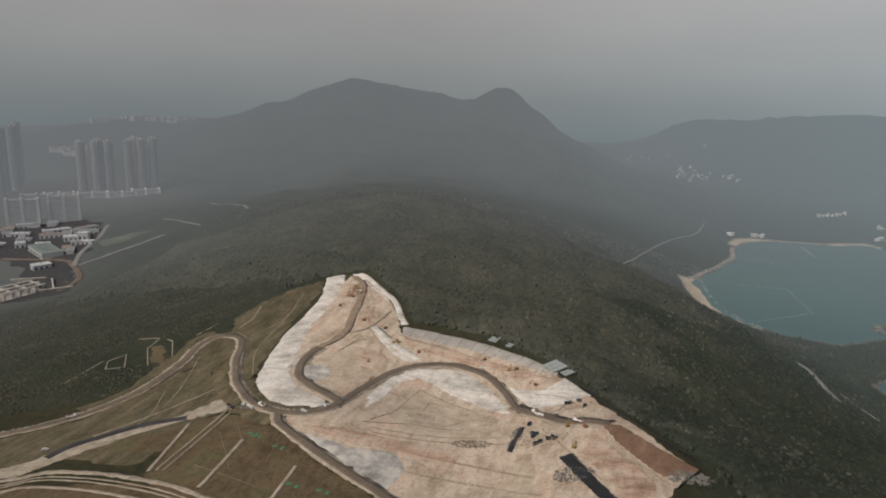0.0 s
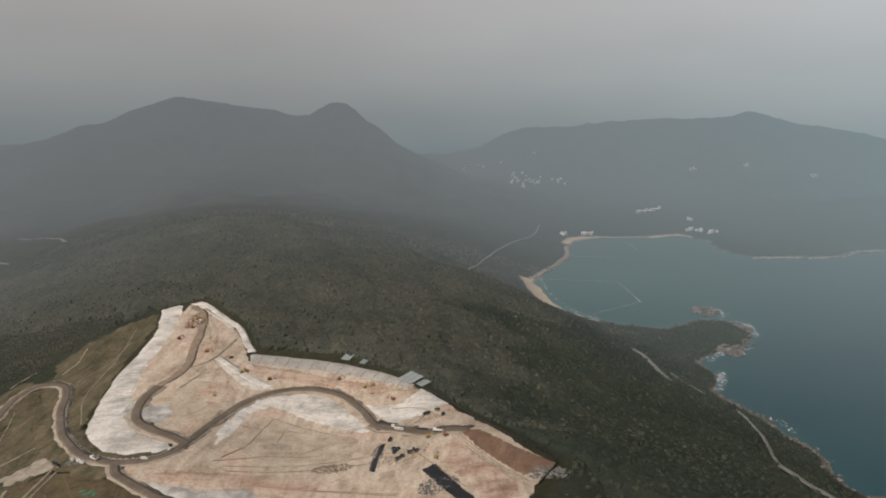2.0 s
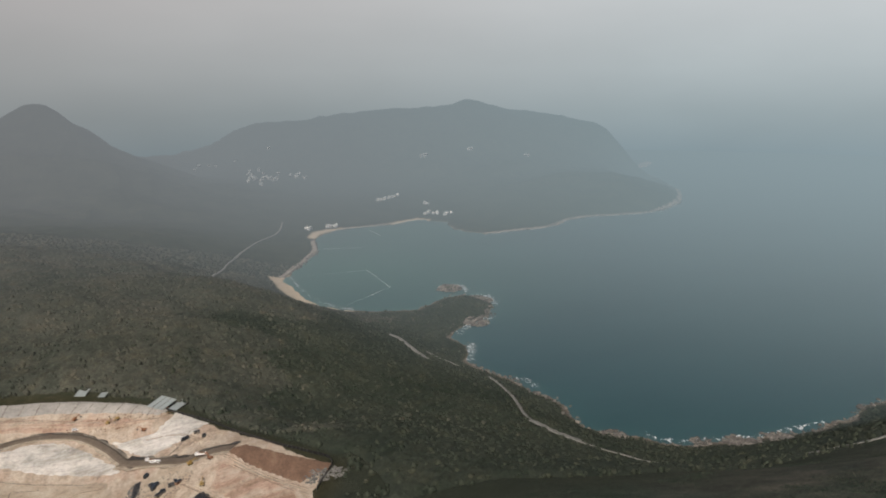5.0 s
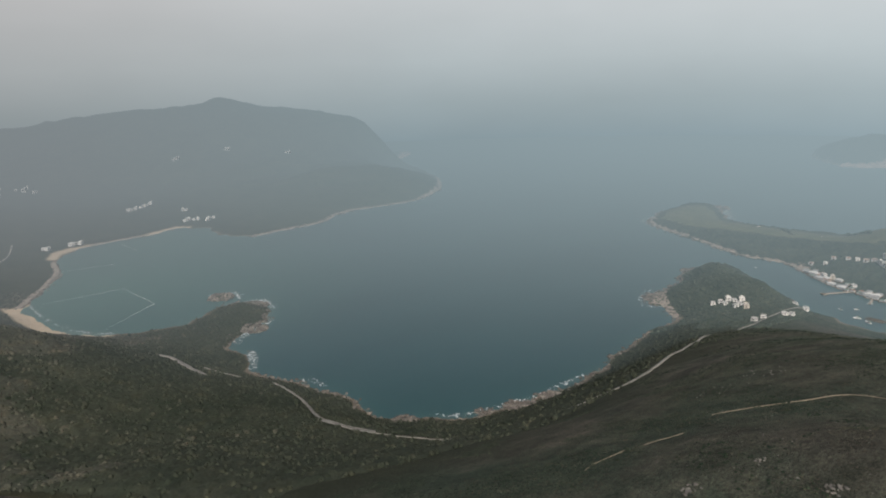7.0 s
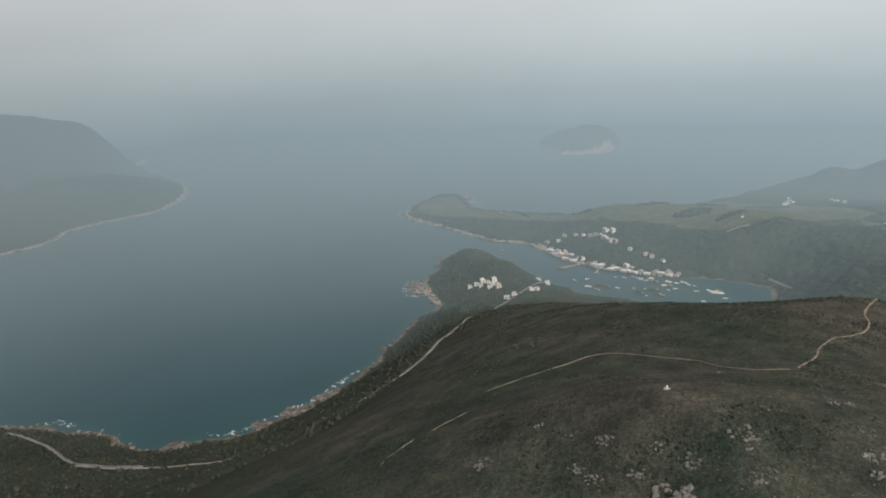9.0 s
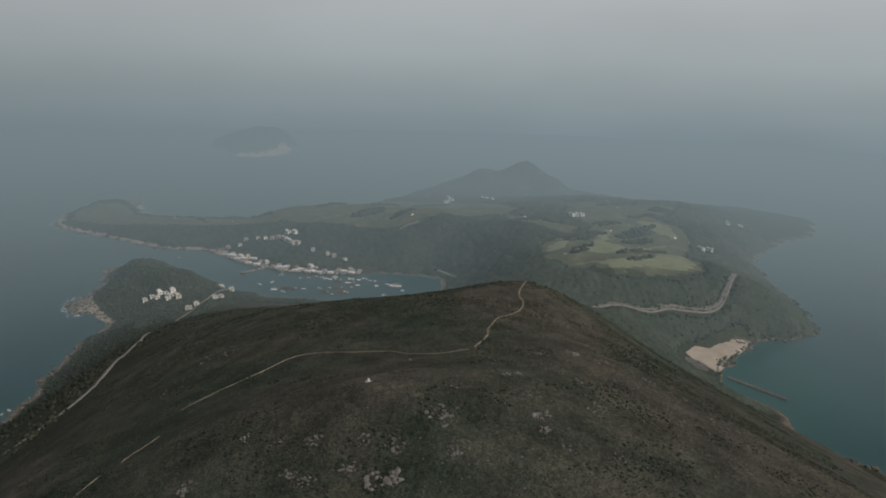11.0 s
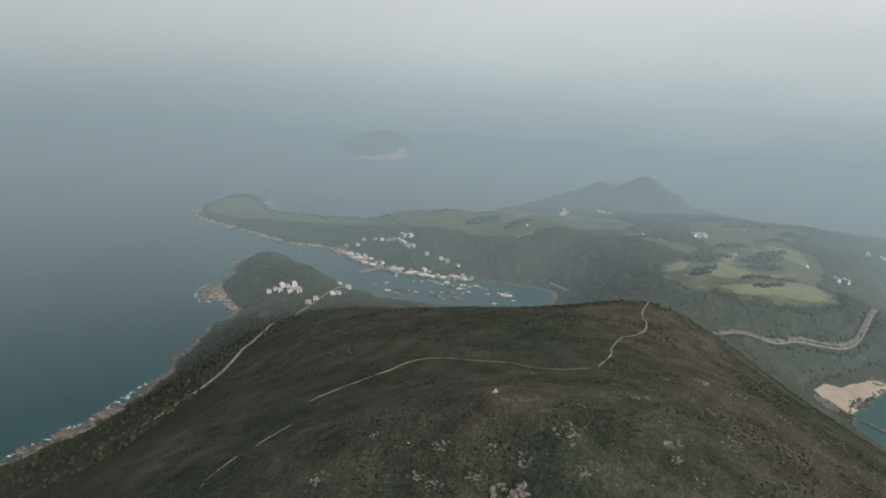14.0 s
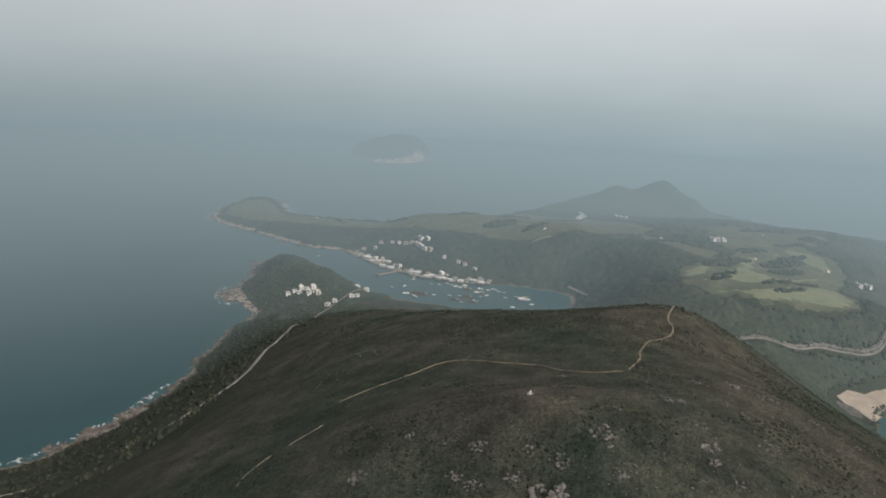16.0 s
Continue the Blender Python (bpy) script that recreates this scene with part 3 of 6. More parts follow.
def spline(line, step):
    """A smooth line through the points, with a point every few metres."""
    p = [Vector(q) for q in line]
    p = [2 * p[0] - p[1]] + p + [2 * p[-1] - p[-2]]
    out = []
    for a, b, c, d in zip(p, p[1:], p[2:], p[3:]):
        n = max(1, int((c - b).length / step))
        for k in range(n):
            t = k / n
            out.append(0.5 * (2 * b + (c - a) * t + (2 * a - 5 * b + 4 * c - d) * t * t + (3 * b - a - 3 * c + d) * t ** 3))
    return out + [p[-2]]


def ribbon(name, line, width, lift, mat, label, category, kind="structure", step=5, ragged=0.0, thick=0.5):
    """A strip that follows the ground: a road, a track, a drain."""
    pts, rng = spline(line, step), np.random.default_rng(len(line) + int(width * 10))
    verts, faces = [], []
    for k, q in enumerate(pts):
        d = (pts[min(k + 1, len(pts) - 1)] - pts[max(k - 1, 0)]).normalized()
        s = Vector((-d.y, d.x))
        z0 = float(height(q.x, q.y)) + lift
        for e, (j, dz) in enumerate(((-1, -thick), (-1, 0), (-0.4, 0.06), (0.4, 0.06), (1, 0), (1, -thick))):
            w = width / 2 * (1 + ragged * rng.uniform(-1, 1))
            x, y = q.x + s.x * j * w, q.y + s.y * j * w
            z = max(z0 * 0.6 + (float(height(x, y)) + lift) * 0.4, float(height(x, y)) + lift * 0.7)
            verts.append((x, y, z + dz))
        if k:
            b = 6 * k
            faces += [(b - 6 + e, b - 5 + e, b + 1 + e, b + e) for e in range(5)]
    me = mesh_of(name, verts, [f[::-1] for f in faces], mat, True)
    return tagged(new(name, me), label, category, kind=kind)


def patch(name, ring, lift, mat, label, category, step=7, ragged=2.0, kind="structure"):
    """A sheet of other surface lying on the ground inside the ring."""
    edge = [Vector(p) for p in bend_ring([tuple(p) for p in ring], ragged, len(ring))]
    fine = []
    for a, b in zip(edge, edge[1:] + edge[:1]):
        n = max(1, int((b - a).length / step))
        fine += [a + (b - a) * k / n for k in range(n)]
    xs, ys = [p.x for p in fine], [p.y for p in fine]
    gx, gy = np.meshgrid(np.arange(min(xs), max(xs), step), np.arange(min(ys), max(ys), step))
    inner = coast_side(gx, gy, [tuple(p) for p in fine]) > step * 0.4
    pts = fine + [Vector(p) for p in zip(gx[inner].tolist(), gy[inner].tolist())]
    n = len(fine)
    from_cdt = mathutils.geometry.delaunay_2d_cdt(pts, [], [list(range(n))], 1, 1e-4)
    v2, f = from_cdt[0], [t for t in from_cdt[2] if len(t) == 3]
    x, y = np.array([p.x for p in v2]), np.array([p.y for p in v2])
    rim = np.clip(coast_side(x, y, [tuple(p) for p in fine]) / 1.5, 0, 1)
    z = height(x, y) - 0.3 + (lift + 0.3) * rim
    f = [t if (x[t[1]] - x[t[0]]) * (y[t[2]] - y[t[0]]) - (x[t[2]] - x[t[0]]) * (y[t[1]] - y[t[0]]) > 0 else t[::-1] for t in f]
    return tagged(new(name, mesh_of(name, np.stack([x, y, z], 1), f, mat, True)), label, category, kind=kind)


PHI = (1 + 5 ** 0.5) / 2
ICO = np.array([(-1, PHI, 0), (1, PHI, 0), (-1, -PHI, 0), (1, -PHI, 0), (0, -1, PHI), (0, 1, PHI), (0, -1, -PHI), (0, 1, -PHI), (PHI, 0, -1), (PHI, 0, 1), (-PHI, 0, -1), (-PHI, 0, 1)]) / 1.902
ICO_F = np.array([(0, 11, 5), (0, 5, 1), (0, 1, 7), (0, 7, 10), (0, 10, 11), (1, 5, 9), (5, 11, 4), (11, 10, 2), (10, 7, 6), (7, 1, 8),
                  (3, 9, 4), (3, 4, 2), (3, 2, 6), (3, 6, 8), (3, 8, 9), (4, 9, 5), (2, 4, 11), (6, 2, 10), (8, 6, 7), (9, 8, 1)])

OCTA = (np.array([(1, 0, 0), (-1, 0, 0), (0, 1, 0), (0, -1, 0), (0, 0, 1), (0, 0, -1)], float), np.array([(0, 2, 4), (2, 1, 4), (1, 3, 4), (3, 0, 4), (2, 0, 5), (1, 2, 5), (3, 1, 5), (0, 3, 5)]))


def clumps(name, x, y, size, tall, mat, label, category, seed, sink=0.3, jitter=0.3, z=None, smooth=True, solid=None):
    """Many small uneven masses on the ground, in one mesh: crowns, bushes, stones."""
    rng, n = np.random.default_rng(seed), len(x)
    z = height(x, y) if z is None else z
    turn = rng.uniform(0, 2 * np.pi, n)
    tilt = rng.uniform(0, 2 * np.pi, n)
    form, sides = solid or (ICO, ICO_F)
    v = form[None] * (1 + rng.uniform(-jitter, jitter, (n, len(form), 1)))
    a, b = v[..., 1] * np.cos(tilt)[:, None] - v[..., 2] * np.sin(tilt)[:, None], v[..., 1] * np.sin(tilt)[:, None] + v[..., 2] * np.cos(tilt)[:, None]
    v = np.stack([v[..., 0], a, b], -1)
    c, s = np.cos(turn)[:, None], np.sin(turn)[:, None]
    wide = size[:, None] * rng.uniform(0.75, 1.25, (n, 1))
    vx, vy = v[..., 0] * wide, v[..., 1] * size[:, None]
    out = np.stack([x[:, None] + vx * c - vy * s, y[:, None] + vx * s + vy * c, z[:, None] + (v[..., 2] + 1 - 2 * sink) * (size * tall)[:, None]], -1)
    faces = (np.arange(n)[:, None, None] * len(form) + sides[None]).reshape(-1, 3)
    return tagged(new(name, mesh_of(name, out.reshape(-1, 3), faces, mat, smooth)), label, category, kind="stuff")


def scatter(n, x0, x1, y0, y1, seed):
    rng = np.random.default_rng(seed)
    return rng.uniform(x0, x1, n), rng.uniform(y0, y1, n)


def on_ground(x, y, turn=0, lift=0.0, tilt=False):
    """A pose on the ground; tilt lays it along the slope."""
    z = float(height(x, y)) + lift
    m = pose(x, y, z, 0, 0, turn)
    if tilt:
        e = 4
        nrm = Vector((float(height(x - e, y) - height(x + e, y)), float(height(x, y - e) - height(x, y + e)), 2 * e)).normalized()
        m = Matrix.Translation((x, y, z)) @ Vector((0, 0, 1)).rotation_difference(nrm).to_matrix().to_4x4() @ pose(0, 0, 0, 0, 0, turn)
    return m


# ---------------------------------------------------------------- ground, sea and distance
NEAR_LAND = np.hypot(LX, LY)


HEATH = [(-100, -400), (-120, 150), (60, 260), (230, 330), (420, 330), (640, 380), (900, 430), (1150, 500), (1200, 380), (1150, 200), (1050, 0), (800, -150), (600, -330), (300, -600)]
heath_cover = np.clip(0.5 + coast_side(LX, LY, HEATH) / 120 + 0.35 * ripple(LX, LY, 60, 11), 0, 1)
cliffs = np.clip(1.1 - SEA / np.maximum(6.5 + 8 * ripple(LX, LY, 40, 12), 1.5), 0, 1) * (SEA > -14)
BEACHES = [[(160, 1600), (165, 1470), (190, 1390), (225, 1330), (275, 1290), (285, 1320), (245, 1370), (222, 1450), (215, 1540), (215, 1610)],
           [(332, 2000), (355, 2050), (395, 2082), (440, 2098), (440, 2112), (390, 2104), (345, 2078), (318, 2010)],
           [(600, 2108), (650, 2128), (700, 2152), (728, 2128), (734, 2142), (704, 2172), (640, 2148), (600, 2128)]]
for cx, cy, r in ((2250, 3085, 110), (2180, 3060, 60), (3190, 1140, 26), (3260, 1070, 22)):
    cliffs = np.maximum(cliffs, np.clip(1.6 - 1.6 * np.hypot(LX - cx, LY - cy) / r, 0, 1) * (SEA > 0))
sand_cover = np.zeros(LX.shape)
for ring in BEACHES:
    sand_cover = np.maximum(sand_cover, np.clip(1 + coast_side(LX, LY, ring) / 8, 0, 1))
town_cover = np.clip(1 - LZ / 30, 0, 1) * (LX < -800) * (SEA > 0)
# "inlet" grows with distance and lightens the ground as haze would
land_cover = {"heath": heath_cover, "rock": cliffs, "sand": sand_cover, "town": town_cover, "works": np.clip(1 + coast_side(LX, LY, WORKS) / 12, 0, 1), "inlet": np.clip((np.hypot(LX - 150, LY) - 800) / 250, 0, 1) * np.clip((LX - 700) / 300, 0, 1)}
nx, ny = len(GX), len(GY)
idx = np.arange(nx * ny).reshape(ny, nx)
quads = np.stack([idx[:-1, :-1], idx[:-1, 1:], idx[1:, 1:], idx[1:, :-1]], -1).reshape(-1, 4)
deep = (LZ.ravel()[quads] < -6).all(1)
# land past 790 m takes the material with haze painted as emission
away = (NEAR_LAND.ravel()[quads] > 790).all(1)
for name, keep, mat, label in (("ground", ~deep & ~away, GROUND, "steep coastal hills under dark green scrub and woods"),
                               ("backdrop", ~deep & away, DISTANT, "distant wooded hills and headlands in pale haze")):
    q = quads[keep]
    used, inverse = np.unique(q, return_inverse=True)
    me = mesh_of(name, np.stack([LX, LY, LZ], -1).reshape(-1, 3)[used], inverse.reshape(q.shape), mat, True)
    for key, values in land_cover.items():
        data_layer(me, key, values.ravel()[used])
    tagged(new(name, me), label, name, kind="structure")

sx = np.concatenate([[-9000, -6000], GX[::4], np.arange(5200, 6000, 200), [6000, 9000]])
sy = np.concatenate([[-9000, -5000], GY[::4], [6500, 9000]])
SX, SY = np.meshgrid(sx, sy)
k1 = np.minimum(coast_side(SX, SY, COAST), 0)
bay = np.clip(1 - np.hypot(SX - 360, SY - 1640) / 620, 0, 1) + np.clip(1 - np.hypot(SX - 1300, SY - 250) / 420, 0, 1) * 0.1 + np.clip(1 - np.hypot(SX - 960, SY + 400) / 260, 0, 1) * 0.7 + np.clip(1 - np.hypot(SX - 640, SY - 2050) / 300, 0, 1) * 0.6
shoal = np.clip(np.exp(k1 / 22) * 0.25 + bay * 0.9, 0, 1)
idx = np.arange(len(sx) * len(sy)).reshape(len(sy), len(sx))
quads = np.stack([idx[:-1, :-1], idx[:-1, 1:], idx[1:, 1:], idx[1:, :-1]], -1).reshape(-1, 4)
# sea past 790 m glows with the same painted haze
open_sea = (np.hypot(SX, SY).ravel()[quads] > 790).all(1)
for name, keep, mat, label in (("water", ~open_sea, WATER, "calm blue-green sea with fine wind ripples"), ("backdrop_sea", open_sea, DISTANT_WATER, "pale open sea fading into haze")):
    q = quads[keep]
    used, inverse = np.unique(q, return_inverse=True)
    me = mesh_of(name, np.stack([SX, SY, 0 * SX], -1).reshape(-1, 3)[used], inverse.reshape(q.shape), mat)
    data_layer(me, "shoal", shoal.ravel()[used])
    tagged(new(name, me), label, "water", kind="structure")

# the low sky over the sea: a glowing backdrop ring with pale haze painted in
m, n, l, b = material("sky_haze")
geo, split = n.new("ShaderNodeNewGeometry"), n.new("ShaderNodeSeparateXYZ")
l.new(geo.outputs["Position"], split.inputs[0])
up = n.new("ShaderNodeMapRange")
up.inputs[1].default_value, up.inputs[2].default_value = 0, 1250
l.new(split.outputs[2], up.inputs[0])
low = ramp(n, l, up.outputs[0], [(0, HAZE_COLOUR), (0.2, (0.365, 0.432, 0.453)), (0.42, (0.49, 0.545, 0.56)), (0.75, (0.62, 0.65, 0.66)), (1, (0.69, 0.705, 0.71))])
cloud = ramp(n, l, noise_node(n, l, 1400, 4, 0.5, (1, 1, 2.5)), [(0.3, (0.96, 0.96, 0.96)), (0.7, (1.04, 1.04, 1.04))])
bright, cool = towards_sky(n, l)
cast = blend(n, l, cool, (1.055, 0.972, 0.95), (0.99, 1.0, 1.01))
l.new(blend(n, l, 1.0, blend(n, l, 1.0, low, cloud, "MULTIPLY"), cast, "MULTIPLY"), b.inputs["Emission Color"])
l.new(bright, b.inputs["Emission Strength"])
b.inputs["Base Color"].default_value, b.inputs["Roughness"].default_value = (0, 0, 0, 1), 1
b.inputs["Specular IOR Level"].default_value = 0
ring = [(4850 * math.cos(a), 4850 * math.sin(a)) for a in np.linspace(0, 2 * math.pi, 97)[:-1]]
me = mesh_of("sky", [(x, y, z) for z in (-30, 400, 800, 1300) for x, y in ring], [(96 * r + k, 96 * r + (k + 1) % 96, 96 * r + 96 + (k + 1) % 96, 96 * r + 96 + k) for r in range(3) for k in range(96)], m, True)
tagged(new("backdrop_sky", me), "pale grey hazy sky low over the sea", "sky", kind="structure")


# ---------------------------------------------------------------- the works on the spur
patch("slope_turf", [(-397, 905), (-375, 843), (-363, 732), (-347, 632), (-333, 581), (-352, 575), (-389, 640), (-430, 700), (-450, 740), (-430, 830)], 0.25, OLIVE, "dry olive grass on a steep slope", "grass", kind="stuff")
patch("lower_turf", [(-300, 519), (-266, 501), (-213, 466), (-141, 427), (-120, 380), (-180, 330), (-256, 360), (-332, 404), (-352, 498), (-328, 521)], 0.25, TURF, "brown-green turf on the capped slope", "grass", kind="stuff")
patch("bank_turf", [(-388, 473), (-349, 494), (-337, 442), (-386, 436), (-419, 428)], 0.25, TURF, "brown-green turf between tracks", "grass", kind="stuff")
patch("roadside_turf", [(-700, 400), (-600, 432), (-525, 455), (-470, 500), (-450, 560), (-438, 660), (-415, 676), (-398, 640), (-378, 590), (-345, 556), (-330, 522), (-352, 470), (-340, 420), (-420, 420), (-450, 405), (-560, 380)], 0.22, OLIVE, "dry grass beside the haul road", "grass", kind="stuff")
patch("loop_turf", [(-448, 600), (-437, 600), (-415, 640), (-412, 676), (-424, 684), (-437, 676), (-441, 640)], 0.4, OLIVE, "dry grass inside the road's bend", "grass", kind="stuff")
patch("toe_turf", [(-640, 350), (-450, 378), (-330, 400), (-250, 385), (-200, 330), (-330, 290), (-520, 300)], 0.2, TURF, "brown turf below the toe tracks", "grass", kind="stuff")
patch("bare_soil", [(-366, 925), (-340, 924), (-277, 844), (-246, 790), (-228, 745), (-193, 741), (-124, 731), (-41, 693), (0, 648), (78, 482), (60, 440), (50, 400), (-120, 395), (-150, 432), (-195, 462),
                    (-267, 508), (-290, 528), (-240, 533), (-229, 551), (-275, 570), (-312, 600), (-335, 651), (-352, 745), (-362, 827)], 0.35, SOIL, "bare tan and orange earth graded by machines", "soil", step=6, kind="stuff")
patch("track_soil", [(-520, 392), (-470, 402), (-447, 424), (-443, 450), (-412, 476), (-376, 507), (-348, 555), (-330, 545), (-323, 527), (-353, 500), (-385, 474), (-418, 424), (-436, 392), (-490, 372)], 0.45, VERGE,
      "churned pale earth along the lower tracks", "soil", kind="stuff")
patch("red_earth", [(-265, 505), (-215, 512), (-150, 520), (-100, 512), (-105, 470), (-150, 499), (-190, 491), (-225, 496)], 0.85, PINK_SOIL, "pink and orange cut earth face", "soil", step=4, ragged=1.2, kind="stuff")
patch("red_bowl", [(-300, 640), (-270, 690), (-230, 690), (-215, 655), (-235, 610), (-270, 605)], 0.85, KHAKI, "khaki earth of a graded bowl", "soil", step=4, ragged=1.2, kind="stuff")
patch("bowl_pink", [(-262, 668), (-240, 690), (-218, 676), (-222, 648), (-244, 640)], 1.05, PINK_SOIL, "pink earth face in the bowl", "soil", step=4, ragged=2, kind="stuff")
patch("bowl_grey", [(-304, 600), (-298, 632), (-276, 640), (-262, 618), (-270, 598)], 1.05, GREY_SHEET, "grey gravel washed over the bowl", "soil", step=4, ragged=3, kind="stuff")
patch("red_bench", [(-225, 735), (-150, 725), (-80, 700), (-50, 682), (-75, 680), (-110, 690), (-160, 702), (-215, 712)], 0.85, PINK_SOIL, "pink and orange earth on an upper bench", "soil", step=4, ragged=1.2, kind="stuff")
patch("brown_ramp", [(4, 566), (24, 562), (79, 482), (74, 470), (52, 458), (28, 502)], 0.85, BROWN_SOIL, "dark brown freshly tipped earth", "soil", step=4, ragged=1.2, kind="stuff")
patch("orange_ramp", [(-8, 507), (2, 545), (27, 500), (50, 458), (48, 424), (27, 424)], 0.85, PINK_SOIL, "orange graded earth ramp with wheel ruts", "soil", step=4, ragged=1.2, kind="stuff")
patch("sprayed_slope", [(-397, 909), (-373, 927), (-361, 893), (-347, 835), (-336, 763), (-333, 716), (-326, 686), (-316, 644), (-310, 618), (-298, 598), (-276, 577), (-247, 562), (-240, 551), (-248, 540),
                        (-272, 537), (-300, 547), (-323, 568), (-338, 591), (-346, 624), (-356, 674), (-363, 732), (-367, 790), (-375, 843)], 0.8, LIME, "white sprayed cover on the western slope", "slope", step=6, ragged=3)
patch("sprayed_rim", [(-369, 929), (-343, 931), (-328, 900), (-270, 832), (-280, 832), (-331, 890), (-350, 916)], 0.8, LIME, "white sprayed cover along the tip's rim", "slope", step=5)
patch("sprayed_bowl", [(-213, 652), (-189, 676), (-154, 688), (-128, 682), (-103, 657), (-80, 623), (-72, 598), (-84, 602), (-120, 626), (-161, 648), (-182, 655), (-196, 638), (-201, 584), (-206, 552), (-218, 594)], 0.8, LIME,
      "white sprayed cover under the curving haul road", "slope", step=5)
patch("sprayed_bank", [(-100, 674), (-75, 660), (-52, 661), (-32, 689), (-2, 652), (-22, 628), (-34, 618), (-57, 612), (-73, 637)], 0.8, LIME, "bright white sprayed bank above the junction", "slope", step=5)
patch("sprayed_strip", [(-265, 734), (-254, 733), (-222, 701), (-199, 690), (-163, 703), (-191, 685), (-205, 679), (-228, 690)], 0.8, LIME, "narrow white sprayed strip", "slope", step=5)
ribbon("sprayed_rim_strip", [(-352, 930), (-334, 914), (-300, 872), (-268, 835), (-246, 792), (-231, 764)], 8, 1.0, LIME, "white sprayed strip round the tip's rim", "slope", step=5, ragged=0.25)
ribbon("sprayed_drain", [(-264, 744), (-245, 726), (-222, 706), (-192, 690)], 9, 1.0, LIME, "white sprayed strip above the bowl", "slope", step=5, ragged=0.3)
patch("grey_sheeting", [(-252, 501), (-225, 494), (-193, 489), (-156, 498), (-139, 477), (-140, 455), (-142, 438), (-149, 438), (-192, 465), (-225, 483)], 0.9, GREY_SHEET, "grey plastic sheeting on a slope, stained", "sheeting", step=5, ragged=3)
patch("grey_patch", [(-318, 640), (-306, 652), (-300, 640), (-308, 612), (-316, 612)], 1.2, GREY_SHEET, "grey sheeting on the white slope", "sheeting", step=5, ragged=1)
patch("bench_wall", [(-233, 762), (-199, 761), (-156, 756), (-120, 746), (-78, 726), (-36, 695), (-46, 686), (-96, 713), (-144, 729), (-192, 733), (-227, 735)], 0.9, WALL_CONCRETE, "grey concrete facing of the upper bench", "wall", step=4, ragged=0.4)
lower = spline([(-229, 735), (-192, 734), (-144, 729), (-96, 714), (-46, 687)], 2)
for a in spline([(-233, 762), (-199, 761), (-156, 756), (-120, 746), (-78, 726), (-36, 696)], 13)[1:-1]:
    d = min(lower, key=lambda p: (p - a).length)
    ribbon("joint", [tuple(a), tuple((a + d) / 2), tuple(d)], 0.5, 0.95, DIRT_ROAD, "dark joint between concrete facing panels", "joint", step=3, thick=0.2)
patch("black_liner", [(-24, 501), (-12, 509), (24, 423), (10, 426)], 1.0, LINER, "black plastic liner strip on the slope", "liner", step=3, ragged=0.2, kind="")
patch("black_liner", [(-68, 518), (-63, 570), (-56, 569), (-60, 513)], 1.0, LINER, "black plastic liner beside a drain", "liner", step=3, ragged=0.2, kind="")
patch("bowl_soil", [(-200, 575), (-188, 640), (-160, 640), (-118, 618), (-84, 596), (-75, 560), (-110, 540), (-160, 535)], 0.6, KHAKI, "khaki gravelly earth on the floor of the bowl", "soil", step=5, kind="stuff")
patch("pale_soil", [(-60, 515), (-42, 515), (-30, 430), (-50, 405), (-75, 420)], 0.6, KHAKI, "pale washed earth below the yard", "soil", step=5, kind="stuff")
patch("yard_soil", [(-62, 560), (-40, 585), (-18, 570), (-10, 545), (-30, 525), (-55, 520)], 0.6, KHAKI, "pale trampled earth of a yard", "soil", kind="stuff")

HAUL = [(-620, 420), (-565, 435), (-525, 463), (-502, 477), (-473, 509), (-458, 538), (-444, 573), (-443, 619), (-448, 659), (-442, 680), (-426, 691), (-409, 687), (-395, 665), (-381, 630), (-358, 590), (-340, 568), (-314, 543), (-289, 529),
        (-270, 525), (-251, 527), (-237, 539), (-231, 564), (-226, 602), (-215, 641), (-199, 669), (-178, 686), (-155, 693), (-129, 689), (-107, 675), (-88, 650), (-74, 621), (-64, 602)]
SPUR = [(-231, 560), (-249, 573), (-273, 586), (-293, 603), (-303, 625), (-306, 650), (-302, 674), (-292, 702), (-292, 732), (-303, 778), (-313, 830), (-330, 884), (-355, 915)]
for line, wide, name in ((HAUL, 7.8, "haul_road"), (SPUR[:7], 9.5, "spur_road"), ([(-276, 524), (-266, 506), (-236, 484), (-203, 465), (-166, 446), (-144, 433), (-110, 405)], 8, "lower_road"),
                         ([(-76, 621), (-56, 603), (-39, 589), (-23, 573), (1, 568), (14, 560)], 12, "yard_road")):
    ribbon(name + "_verge", line, wide * 1.55, 0.9, VERGE, "pale gravel verge of a haul road", "verge", ragged=0.3)
    ribbon(name, line, wide, 1.25, DIRT_ROAD, "dark packed-earth haul road", "road", ragged=0.06)
ribbon("road_bank", HAUL[4:20], 40, 0.12, OLIVE, "dry grass bank along the haul road", "grass", kind="stuff", step=6, ragged=0.25)
ribbon("upper_track", SPUR[6:], 9, 1.15, TAN_TRACK, "brown rutted track up to the tip", "track", ragged=0.3)
ribbon("asphalt_track", [(-437, 424), (-433, 444), (-417, 466), (-395, 489), (-359, 506)], 7, 1.2, ASPHALT, "short new black asphalt road", "road", ragged=0.03)
for wide, off in ((5, 0), (1.1, 8), (1.3, 13), (3, 24)):
    ribbon("lower_track", [(-520, 372 - off), (-443, 385 - off), (-415, 401 - off), (-382, 405 - off), (-333, 403 - off), (-285, 396 - off), (-235, 380 - off)], wide, 0.9, VERGE, "pale gravel track along the toe", "track", ragged=0.45)
